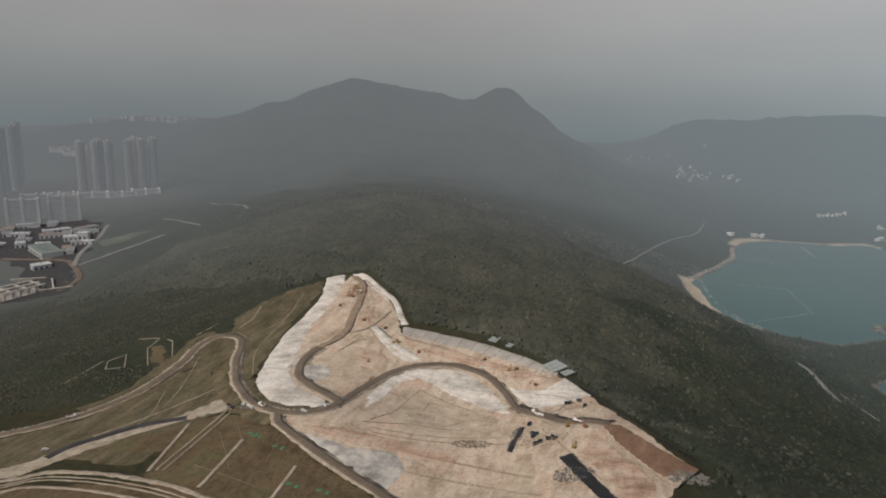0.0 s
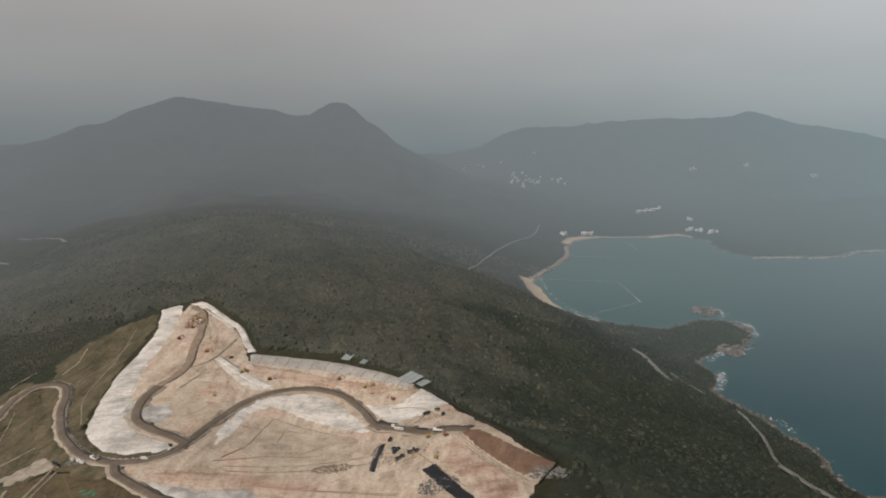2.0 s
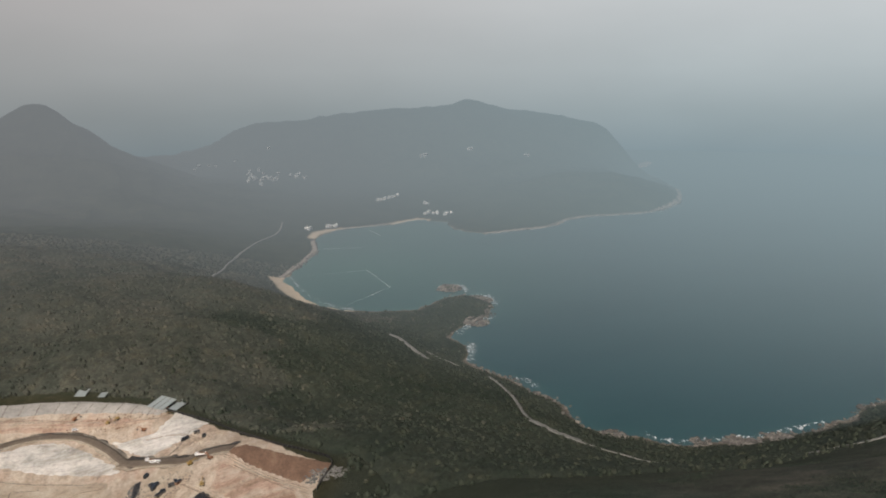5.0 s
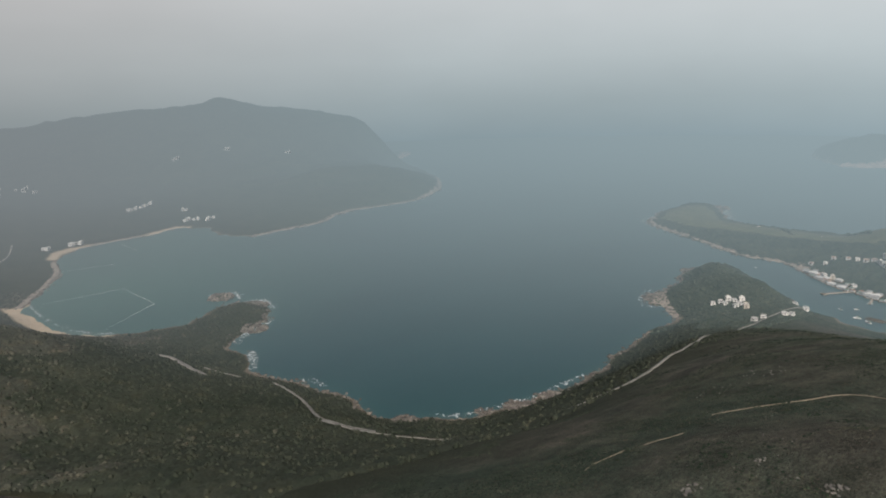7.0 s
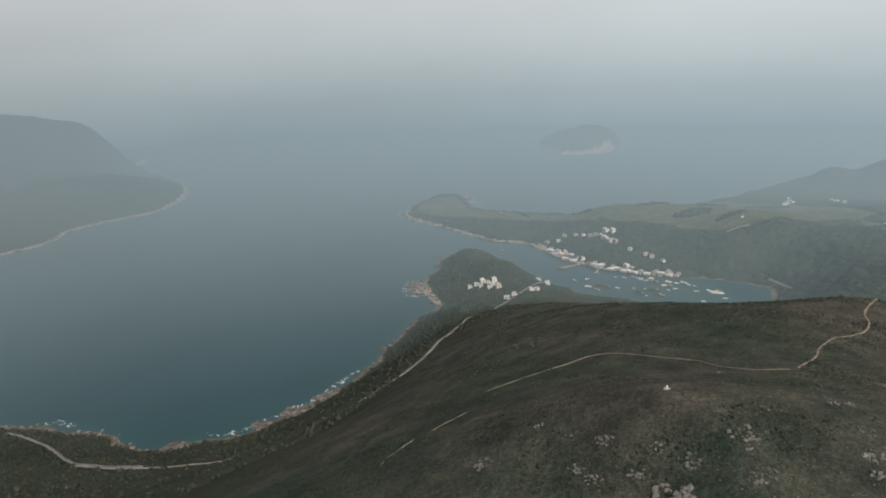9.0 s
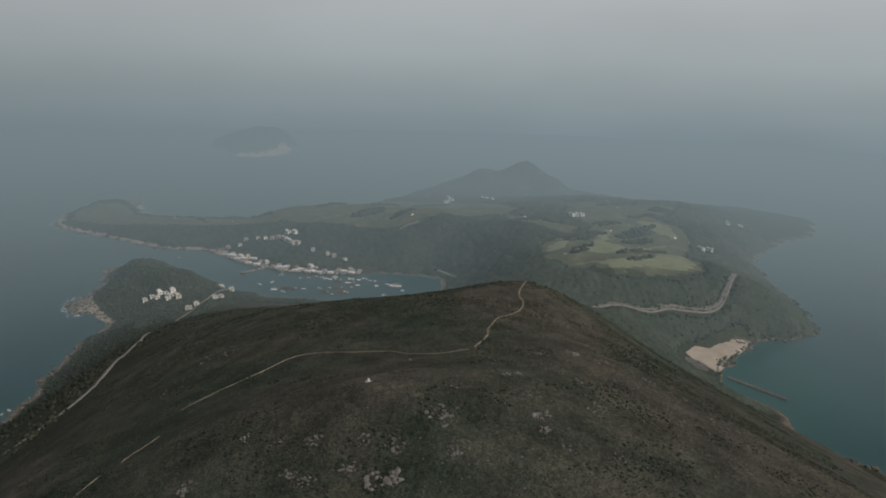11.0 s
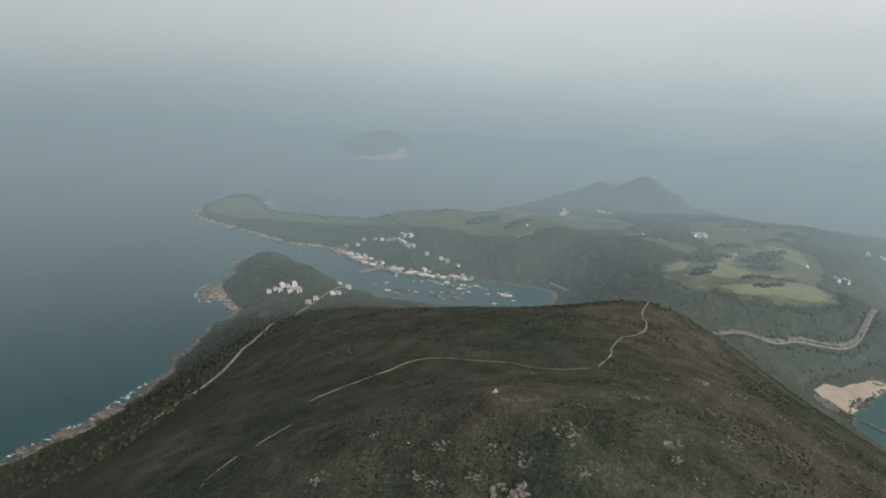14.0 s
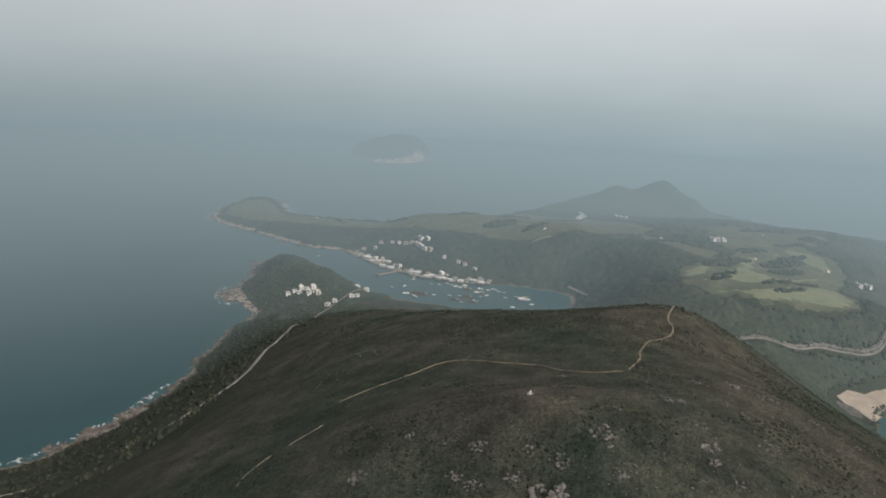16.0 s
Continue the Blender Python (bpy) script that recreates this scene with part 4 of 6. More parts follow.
for a, b, w in (((-349, 495), (-331, 414), 4), ((-283, 474), (-278, 401), 4), ((-222, 448), (-220, 404), 4), ((-328, 521), (-326, 417), 2.2), ((-322, 521), (-320, 417), 1.6)):
    mid = ((a[0] + b[0]) / 2, (a[1] + b[1]) / 2)
    ribbon("stepped_drain", [a, mid, b], w * 0.75, 0.8, VERGE, "straight pale concrete drain down the turf", "drain", kind="", thick=1.0)
for line in ([(-194, 540), (-182, 571), (-179, 612), (-174, 636), (-152, 629), (-126, 617), (-101, 600)], [(-203, 613), (-179, 612)], [(-159, 587), (-159, 618), (-138, 614)], [(-198, 532), (-159, 555), (-112, 559)],
             [(-228, 735), (-150, 720), (-80, 690), (-45, 682)], [(-20, 640), (-30, 612), (-45, 590)]):
    line = [tuple(Vector(a).lerp(Vector(b), s)) for a, b in zip(line, line[1:]) for s in (0, 0.3, 0.7)] + [line[-1]]
    ribbon("drain_pipe", line, 0.55, 0.85, TIMBER, "dark drainage pipe lying on bare earth", "pipe", kind="", thick=0.6, step=2, ragged=0.5)
RUTS = random.Random(9)
for line in ([(3, 554), (28, 496), (53, 446)], [(10, 529), (46, 451)], [(-29, 534), (11, 457)], [(-280, 670), (-269, 701), (-253, 713)], [(-300, 700), (-270, 740), (-262, 800)], [(-258, 610), (-240, 640), (-236, 690), (-262, 730)],
             [(-225, 720), (-160, 712), (-90, 686)], [(-215, 728), (-150, 716), (-85, 694)], [(-190, 525), (-120, 540), (-70, 545)], [(-185, 518), (-110, 530), (-72, 530)], [(-150, 500), (-90, 490), (-40, 470)], [(-140, 470), (-80, 460), (-30, 440)],
             [(-60, 650), (-30, 640), (-10, 610)], [(-290, 790), (-310, 840), (-330, 880)], [(-280, 780), (-292, 820), (-318, 870)], [(-135, 560), (-110, 585), (-90, 580)], [(-230, 588), (-226, 636)]):
    for off in (0, 1.9):
        ribbon("wheel_rut", [(x + off, y + off * 0.6) for x, y in line], RUTS.uniform(0.35, 0.6), 0.95, RUTS.choice((TAN_TRACK, VERGE, KHAKI)), "wheel rut in bare earth", "rut", step=3, ragged=0.7, thick=0.3)
for line, wide in (([(-432, 638), (-407, 566), (-398, 526)], 1.0), ([(-359, 579), (-387, 530), (-427, 467)], 2.2), ([(-345, 600), (-372, 660), (-380, 740), (-400, 840)], 1.0), ([(-400, 690), (-385, 740), (-388, 800)], 0.9), ([(-420, 560), (-400, 500), (-420, 450)], 0.9)):
    ribbon("grass_track", line, wide, 0.5, PATH, "faint pale track over dry grass", "track", step=4, ragged=0.7, thick=0.3)
for line in ([(-312, 484), (-288, 455), (-270, 430)], [(-309, 508), (-284, 474)], [(-255, 490), (-245, 440)], [(-300, 430), (-240, 415)]):
    ribbon("turf_drain", line, 0.7, 0.5, DIRT_ROAD, "narrow dark drain in the turf", "drain", kind="", step=4, ragged=0.4, thick=0.4)
for line in ([(-536, 613), (-556, 641), (-548, 663), (-514, 617), (-536, 613)], [(-566, 709), (-528, 700), (-528, 676), (-484, 618)], [(-512, 693), (-500, 686), (-464, 634)], [(-472, 694), (-460, 723)], [(-425, 711), (-422, 741), (-430, 776)], [(-552, 567), (-557, 597), (-563, 643)]):
    line = [tuple(Vector(a).lerp(Vector(b), s)) for a, b in zip(line, line[1:]) for s in (0, 0.2, 0.8)] + [line[-1]]
    ribbon("garden_path", line, 1.1, 0.6, VERGE, "pale earth path between old terraces", "path", ragged=0.3)
patch("garden_turf", [(-533, 686), (-503, 678), (-462, 621), (-488, 626)], 0.4, TURF, "green-brown mown terrace", "grass", kind="stuff")
for x, y in ((-281, 485), (-249, 469), (-276, 481), (-215, 425), (-190, 425)):
    patch("green_netting", [(x - 7, y - 4), (x - 1, y - 2), (x + 6, y - 5), (x + 8, y + 3), (x + 2, y + 2), (x - 4, y + 6)], 0.9, NETTING, "faded green netting on turf", "netting", step=3, ragged=1.5, kind="")


def stone_block(bm_w, d, h):
    return boxes((-bm_w / 2, -d / 2, 0, bm_w / 2, d / 2, h), bevel=0.12)


block = None
for side, line in ((6.6, HAUL[:10]), (6.6, HAUL[10:20])):
    pts = spline(line, 6)
    for a, b in list(zip(pts, pts[1:]))[::1]:
        d = (b - a).normalized()
        x, y = a.x - d.y * side, a.y + d.x * side
        m = on_ground(x, y, math.degrees(math.atan2(d.y, d.x)), 0.7)
        if block is None:
            block = part("barrier_block", stone_block(1.5, 0.6, 0.8), WALL_CONCRETE, None)
            tagged(block, "pale concrete barrier block beside the haul road", "barrier", "blocks along the haul road")
            block.matrix_basis = m
        else:
            copy_thing(block, m)


def slope_cover(w, d, at, label):
    """A framed sheet on posts over the slope."""
    t = thing("slope_screen", label, "screen", "screens along the works edge", at)
    part("sheet", boxes((-w / 2, -d / 2, 1.2, w / 2, d / 2, 1.5)), SCREEN, t)
    for k in range(int(w // 6) + 1):
        x = -w / 2 + k * w / max(1, int(w // 6))
        part("batten", boxes((x - 0.2, -d / 2, 1.5, x + 0.2, d / 2, 1.75)), STEEL, t)
    for x in (-w / 2 + 0.5, w / 2 - 0.5):
        for y in (-d / 2 + 0.5, d / 2 - 0.5):
            part("post", boxes((x - 0.2, y - 0.2, -2, x + 0.2, y + 0.2, 1.2)), STEEL, t)


slope_cover(19, 20, on_ground(-44, 706, -42, 0.3, True), "large grey-green sheeted screen at the works edge")
slope_cover(9, 19, on_ground(-29, 697, -42, 0.1, True), "grey-green sheeted screen beside a larger one")
slope_cover(11, 13, on_ground(-120, 760, -20, 0, True), "small grey-green sheeted screen by the trees")
slope_cover(7, 9, on_ground(-100, 748, -20, 0, True), "small tilted grey screen by the trees")

edge = spline([(-41, 695), (0, 650), (38, 560), (66, 515), (79, 484), (60, 440)], 5)
fence = thing("edge_fence", "dark mesh fence along the works edge", "fence")
post_mesh = None
for k, q in enumerate(edge):
    z = float(height(q.x, q.y))
    p = part("post", post_mesh or boxes((-0.12, -0.12, -0.5, 0.12, 0.12, 2.6)), STEEL, fence)
    post_mesh = p.data
    p.matrix_basis = pose(q.x, q.y, z)
verts, faces = [], []
for k, q in enumerate(edge):
    z = float(height(q.x, q.y))
    verts += [(q.x, q.y, z - 0.3), (q.x, q.y, z + 2.3), (q.x + 0.08, q.y + 0.05, z + 2.3), (q.x + 0.08, q.y + 0.05, z - 0.3)]
    if k:
        b = 4 * k
        faces += [(b - 4 + e, b - 4 + (e + 1) % 4, b + (e + 1) % 4, b + e) for e in range(4)]
part("mesh_sheet", mesh_of("mesh_sheet", verts, faces, LINER), None, fence)


# machines: drawn along x, standing on z = 0
def excavator(at, paint, label, lift=0.0):
    t = thing("excavator", label, "excavator", "machines on the works", at)
    for y in (-1.5, 0.7):
        tr = part("track", prism([(-2, 0.15), (-1.6, 0), (1.6, 0), (2, 0.15), (2.1, 0.55), (1.7, 0.9), (-1.7, 0.9), (-2.1, 0.55)], y, y + 0.8), RUBBER, t)
    part("undercarriage", boxes((-0.9, -0.8, 0.45, 0.9, 0.8, 1.05)), STEEL, t)
    part("body", prism([(-2.4, 1.1), (1.0, 1.1), (1.0, 1.7), (-0.2, 1.9), (-0.4, 2.3), (-2.3, 2.3), (-2.6, 1.8)], -1.4, 1.4), paint, t)
    cab = part("cab", prism([(-0.3, 1.7), (1.3, 1.7), (1.2, 2.6), (0.9, 3.1), (-0.3, 3.1)], 0.35, 1.4), paint, t)
    part("window", prism([(-0.1, 2.1), (1.22, 2.1), (1.15, 2.55), (0.9, 2.95), (-0.1, 2.95)], 1.4, 1.42), CAR_GLASS, cab)
    part("boom", prism([(0.8, 1.6), (2.6, 4.0), (4.6, 4.3), (4.7, 3.9), (2.9, 3.5), (1.3, 1.5)], -0.35, 0.15), paint, t)
    part("stick", prism([(4.3, 4.5), (4.8, 4.4), (6.3, 1.5), (6.0, 1.3)], -0.3, 0.1), paint, t)
    part("bucket", prism([(5.7, 1.6), (6.4, 1.6), (6.6, 0.7), (6.0, 0.2), (5.4, 0.5), (5.6, 0.9)], -0.7, 0.5), STEEL, t)
    return t


def dump_truck(at, paint, load, label):
    t = thing("dump_truck", label, "truck", "trucks on the works", at)
    part("chassis", boxes((-4, -0.6, 0.8, 4, 0.6, 1.15)), STEEL, t)
    cab = part("cab", prism([(2.1, 0.8), (4.2, 0.8), (4.2, 1.9), (3.9, 2.9), (2.1, 2.9)], -1.2, 1.2), paint, t)
    part("windscreen", prism([(4.16, 1.95), (4.22, 1.95), (3.95, 2.75), (3.89, 2.75)], -1.0, 1.0), CAR_GLASS, cab)
    bed = part("bed", prism([(-4.2, 1.25), (1.9, 1.25), (1.9, 3.0), (1.6, 3.0), (1.6, 1.5), (-3.9, 1.5), (-4.4, 2.4), (-4.6, 2.4)], -1.25, 1.25), paint, t)
    for y in (-1.3, 1.15):
        part("bed_side", prism([(-4.4, 1.3), (1.9, 1.3), (1.9, 2.6), (-4.5, 2.4)], y, y + 0.15), paint, bed)
    part("load", prism([(-4.0, 1.5), (1.5, 1.5), (1.3, 2.5), (-1.0, 2.9), (-3.6, 2.3)], -1.1, 1.1), load, t)
    for x in (3.1, -1.6, -3.0):
        for y in (-1.3, 0.85):
            part("wheel", drum(0.55, y, y + 0.45, x, 0.55), RUBBER, t)
    return t


def van(at, paint, label, length=4.8):
    t = thing("van", label, "van", "cars and vans on the works", at)
    h = length / 2
    body = part("body", prism([(-h, 0.35), (h, 0.35), (h, 1.0), (h - 0.9, 1.15), (h - 1.5, 1.95), (-h, 1.95)], -0.9, 0.9), paint, t)
    part("windscreen", prism([(h - 0.98, 1.16), (h - 0.9, 1.16), (h - 1.44, 1.86), (h - 1.52, 1.86)], -0.8, 0.8), CAR_GLASS, body)
    for y in (-0.93, 0.9):
        part("side_window", boxes((-h + 0.4, y, 1.2, h - 1.7, y + 0.03, 1.75)), CAR_GLASS, body)
    for x in (-h + 0.9, h - 0.9):
        for y in (-0.95, 0.7):
            part("wheel", drum(0.35, y, y + 0.25, x, 0.35), RUBBER, t)
    return t


rng = random.Random(5)
first = excavator(on_ground(-122, 712, 40, 0.6), ORANGE, "orange tracked excavator digging on the bench")
for x, y, turn in ((-318, 858, 120), (-330, 800, 60), (-326, 835, 200), (-282, 760, 0), (-60, 668, 160), (-250, 745, 220), (-5, 555, 130), (-196, 705, 15)):
    copy_thing(first, on_ground(x, y, turn, 0.6))
first = excavator(on_ground(-240, 660, 100, 0.6), YELLOW, "yellow tracked excavator on bare earth")
for x, y, turn in ((-92, 694, 70), (-84, 697, 250), (-332, 868, 10), (-20, 560, 20), (-12, 515, 80), (-224, 716, 130), (-228, 712, 30)):
    copy_thing(first, on_ground(x, y, turn, 0.6))
first = dump_truck(on_ground(-12, 568, 170, 1.5), WHITE_PAINT, BROWN_SOIL, "white dump truck loaded with earth")
for x, y, turn in ((-52, 600, 140), (-298, 533, 150), (-480, 500, 45), (-322, 850, 100)):
    copy_thing(first, on_ground(x, y, turn, 1.5))
first = van(on_ground(-253, 528, 0, 1.45), WHITE_PAINT, "white van parked by the haul road")
for x, y, turn in ((-318, 535, 140), (-311, 532, 140), (-306, 528, 150), (-50, 596, 150), (-46, 593, 140), (-450, 437, 40), (-120, 694, 0), (-238, 545, 60)):
    copy_thing(first, on_ground(x, y, turn, 1.1 if x < -310 else 1.45))


def site_cabin(at, mat, w=6.0):
    t = thing("site_cabin", "box-shaped site cabin on bare earth", "cabin", "cabins and containers on the works", at)
    part("wall", boxes((-w / 2, -1.2, 0, w / 2, 1.2, 2.4)), mat, t)
    part("roof", boxes((-w / 2 - 0.1, -1.3, 2.4, w / 2 + 0.1, 1.3, 2.55)), DARK_PANE, t)
    part("door", boxes((w / 2 - 1.4, -1.23, 0.1, w / 2 - 0.5, -1.2, 2.1)), STEEL, t)
    part("window", boxes((-w / 2 + 0.8, -1.23, 1.0, -w / 2 + 2.2, -1.2, 1.9)), CAR_GLASS, t)
    return t


for k, (x, y, turn) in enumerate(((-49, 549, 40), (-46, 547, 20), (-47, 543, 70), (-31, 537, 100), (-29, 534, 40), (-33, 534, 10), (-40, 530, 0), (-54, 572, 70), (-43, 527, 45), (-324, 525, 150), (-330, 530, 150), (-24, 625, 30), (-8, 618, 60), (-14, 632, 10))):
    site_cabin(on_ground(x, y, turn, 0.5), (STEEL, RUBBER, RUBBER, TIMBER, ROOF_RUST)[k % 5], 3.5 + k % 3 * 1.6)


def stones(name, cx, cy, rx, ry, n, lo, hi, mat, label, seed, sink=0.35):
    g = np.random.default_rng(seed)
    r, a = np.sqrt(g.uniform(0, 1, n)), g.uniform(0, 2 * np.pi, n)
    x, y = cx + rx * r * np.cos(a), cy + ry * r * np.sin(a)
    return clumps(name, x, y, g.uniform(lo, hi, n), 0.7, mat, label, "stones", seed, sink, 0.45, height(x, y) + 0.3, False)


stones("stone_heap", -156, 577, 14, 9, 260, 0.3, 1.1, VERGE, "heap of pale broken stone on earth", 31)
stones("stone_heap", -98, 531, 18, 8, 420, 0.2, 0.8, DIRT_ROAD, "heap of dark rubble on earth", 32)
stones("stone_heap", -10, 470, 16, 12, 180, 0.4, 1.3, STONE, "pale rubble scattered at the works edge", 33)
stones("stone_heap", -330, 870, 14, 36, 320, 0.3, 1.3, BROWN_SOIL, "lumps of brown spoil below the tip", 34)
stones("stone_heap", -315, 532, 16, 5, 130, 0.4, 1.2, STONE, "stacked pale blocks by the junction", 35)
stones("stone_heap", 70, 462, 16, 14, 150, 0.5, 1.4, STONE, "broken stone at the corner of the works", 36)
stones("stone_heap", -63, 540, 5, 26, 150, 0.3, 1.0, STONE, "loose stone beside the liner", 37)
stones("clutter", -40, 540, 22, 20, 240, 0.2, 0.9, TIMBER, "scattered timber and scrap in the yard", 41)
stones("spoil_lumps", -90, 694, 60, 14, 120, 0.3, 1.1, BROWN_SOIL, "lumps of brown earth on the bench", 42)
stones("spoil_lumps", -250, 660, 40, 40, 120, 0.25, 0.9, PINK_SOIL, "lumps of pink earth on the graded bowl", 43)
stones("spoil_lumps", -300, 790, 30, 70, 160, 0.25, 0.9, SOIL, "lumps of earth on the spur", 44)
stones("spoil_lumps", -15, 615, 26, 16, 160, 0.4, 1.2, SOIL, "lumps of earth around the yard", 38)

# ---------------------------------------------------------------- roads, tracks and footpaths
SHORE_ROAD = [(330, 1000), (365, 950), (393, 905), (390, 850), (376, 776), (352, 700), (352, 660), (364, 610), (384, 540), (406, 490), (425, 455), (450, 415), (484, 397), (524, 385), (610, 406), (725, 433), (830, 463), (932, 489), (1012, 501), (1083, 512), (1170, 520), (1235, 520)]
for a, b, wide in ((0, 2, 1.2), (2, 8, 3.8), (7, 12, 1.3), (11, 17, 2.8), (16, 22, 1.4)):
    ribbon("shore_road", SHORE_ROAD[a:b], wide, 1.0 + 0.02 * a, ROAD, "pale concrete road along the wooded slope", "road", ragged=0.4, thick=2.5)
patch("road_apron", [(340, 690), (352, 705), (372, 640), (385, 600), (368, 612), (350, 655)], 1.0, ROAD, "pale widened bend of the shore road", "road", step=5)
for line, wide in (([(285, 1060), (299, 1044), (306, 990), (312, 945)], 7), ([(20, 1373), (78, 1652), (157, 1904), (237, 2076), (275, 2232)], 4.5), ([(1411, 138), (1393, 119), (1361, 96)], 4)):
    ribbon("side_road", line, wide, 1.2, ROAD, "pale road cut through the woods", "road", ragged=0.2, thick=2)
for line, wide in (([(332, 186), (342, 171), (354, 160), (364, 152), (364, 139), (356, 116), (350, 92)], 0.6), ([(341, 46), (375, 39), (395, 38), (431, 31), (464, 16), (489, 12), (512, 14), (572, 5)], 0.95),
                   ([(350, 92), (342, 82), (334, 63), (337, 49)], 0.4), ([(318, 200), (332, 186)], 0.4), ([(222, 208), (236, 211), (250, 206)], 0.2), ([(258, 201), (279, 193)], 0.22)):
    ribbon("footpath", line, wide, 0.3, PATH, "worn pale footpath over the heath", "path", step=2, ragged=0.75, thick=0.3)
RED_ROAD = [(1051, -133), (1081, -177), (1089, -220), (1117, -268), (1130, -313), (1136, -340), (1158, -373), (1223, -407), (1330, -452)]
ribbon("cutting", [(x + 5, y + 3) for x, y in RED_ROAD], 6, 1.4, STONE, "grey rock cutting above the road", "cutting", ragged=0.9, thick=2)
ribbon("coast_road", RED_ROAD, 2.4, 1.5, ROAD, "pale road along the wooded headland", "road", thick=2)
for line in ([(1555, 240), (1568, 216), (1573, 197)], [(1612, -437), (1687, -488), (1784, -546)], [(1894, -581), (1872, -602), (1879, -638), (1877, -669)]):
    ribbon("course_road", line, 6, 1.0, ROAD, "pale service road over the golf course", "road", thick=1)
for line in ([(-1082, 1480), (-1011, 1447), (-919, 1388)], [(-1052, 1155), (-1033, 1216), (-1014, 1282), (-985, 1344)], [(-1100, 1707), (-1006, 1642), (-858, 1499)]):
    ribbon("hill_track", line, 7, 1.0, ROAD, "bare track on a green ridge", "track", ragged=0.3)
patch("ridge_grass", [(-1140, 1300), (-1092, 1380), (-1050, 1392), (-1056, 1310), (-1085, 1250)], 0.6, ROUGH_GRASS, "green grassy spur", "grass", step=16, ragged=8, kind="stuff")

# ---------------------------------------------------------------- the golf course on the headland
FAIRWAYS = (([(1735, 1150), (1821, 1180), (1900, 1169), (1937, 1103), (1825, 1007), (1800, 874), (1830, 732), (1900, 600), (2000, 480), (2168, 400), (2133, 281), (2112, 140), (1996, 7), (1827, -47), (1729, -10), (1631, 117), (1568, 190), (1561, 267), (1585, 311), (1638, 392), (1656, 513), (1700, 718), (1676, 897), (1680, 1033)], ROUGH_GRASS),
            ([(1746, -3), (1718, -57), (1594, -112), (1577, -172), (1487, -156), (1518, -119), (1554, -61), (1682, -16)], ROUGH_GRASS),
            ([(1963, -188), (1978, -321), (1900, -364), (1951, -485), (1771, -415), (1743, -320), (1700, -270), (1589, -222), (1619, -188), (1764, -154)], ROUGH_GRASS),
            ([(1368, -66), (1410, -92), (1470, -140), (1640, -230), (1730, -290), (1740, -380), (1640, -430), (1530, -415), (1420, -372), (1330, -380), (1236, -362), (1196, -312), (1172, -190), (1212, -120), (1255, -76)], ROUGH_GRASS),
            ([(1721, -317), (1703, -363), (1674, -405), (1568, -406), (1538, -369), (1605, -349), (1665, -326)], FAIRWAY),
            ([(1699, -266), (1562, -255), (1446, -223), (1394, -246), (1472, -326), (1522, -404), (1426, -316), (1291, -207), (1281, -162), (1299, -124), (1444, -179), (1540, -217)], FAIRWAY),
            ([(1348, -73), (1263, -82), (1240, -114), (1231, -169), (1257, -220), (1404, -353), (1326, -366), (1241, -355), (1208, -311), (1216, -277), (1184, -190), (1220, -141), (1238, -95)], FAIRWAY),
            ([(1360, -74), (1409, -109), (1417, -145), (1347, -127), (1305, -95), (1275, -80)], FAIRWAY))
for ring, mat in FAIRWAYS:
    patch("fairway", ring, 1.0 if mat is FAIRWAY else 0.6, mat, "mown pale green fairway" if mat is FAIRWAY else "rough olive grass of the golf course", "fairway", step=14, ragged=7)
hole = None
for k, (x, y) in enumerate(((1741, -24), (1718, -57), (1632, -91), (1541, -136), (1572, -246), (1657, -306), (1670, -387), (1560, -390), (1339, -189), (1358, -152), (1299, -100), (1275, -112), (1227, -173),
                            (1216, -217), (1824, -305), (1325, -168), (1690, 1027), (1780, 878), (1746, 706), (1753, 372), (1593, 273), (1610, 216), (1800, 560), (1900, 200), (1420, -280), (1850, -240))):
    s = 1 + (k * 37 % 10) / 10
    a = [(x + math.cos(q) * 5.5 * s * (1 + 0.25 * math.sin(3 * q + k)), y + math.sin(q) * 3 * s * (1 + 0.2 * math.cos(2 * q + k))) for q in np.linspace(0, 2 * math.pi, 15)[:-1]]
    patch("bunker", a, 1.25, BUNKER, "pale sand bunker in grass", "bunker", step=6, ragged=0.5, kind="")

# ---------------------------------------------------------------- beaches, pier and nets
patch("quarry_beach", [(1004, -292), (1030, -278), (1058, -300), (1062, -326), (1109, -381), (1104, -408), (1050, -372), (1024, -350), (990, -328), (966, -312)], 1.2, BEACH, "bare pinkish sand and rubble at a small harbour", "beach", step=8)
patch("rock_platform", [(1030, 662), (1056, 694), (1086, 716), (1080, 736), (1100, 755), (1132, 772), (1160, 762), (1180, 756), (1138, 742), (1112, 720), (1084, 690), (1058, 662)], 1.0, PALE_ROCK, "flat pale brown rock shelf at the water", "rock", step=5, ragged=3)
for k, line in enumerate(([(1484, 632), (1514, 655), (1534, 703), (1530, 780), (1564, 860), (1607, 955)], [(1607, 955), (1634, 1036), (1662, 1092), (1708, 1150), (1760, 1180)], [(1400, 505), (1418, 541), (1456, 600), (1484, 632)])):
    ribbon("rocky_shore", line, 24 - 5 * k, 1.3, PALE_ROCK, "pale rocky shore below the wooded headland", "shore", step=6, ragged=0.55, thick=2)
for line, wide, lift in (([(2108, 3068), (2180, 3084), (2258, 3106), (2330, 3172), (2420, 3262)], 44, 6), ([(3176, 1215), (3198, 1108), (3275, 1050), (3380, 1030)], 34, 3)):
    ribbon("sea_cliff", line, wide, lift, PINK_ROCK, "bare pinkish rock face above the sea", "cliff", step=12, ragged=0.5, thick=14)
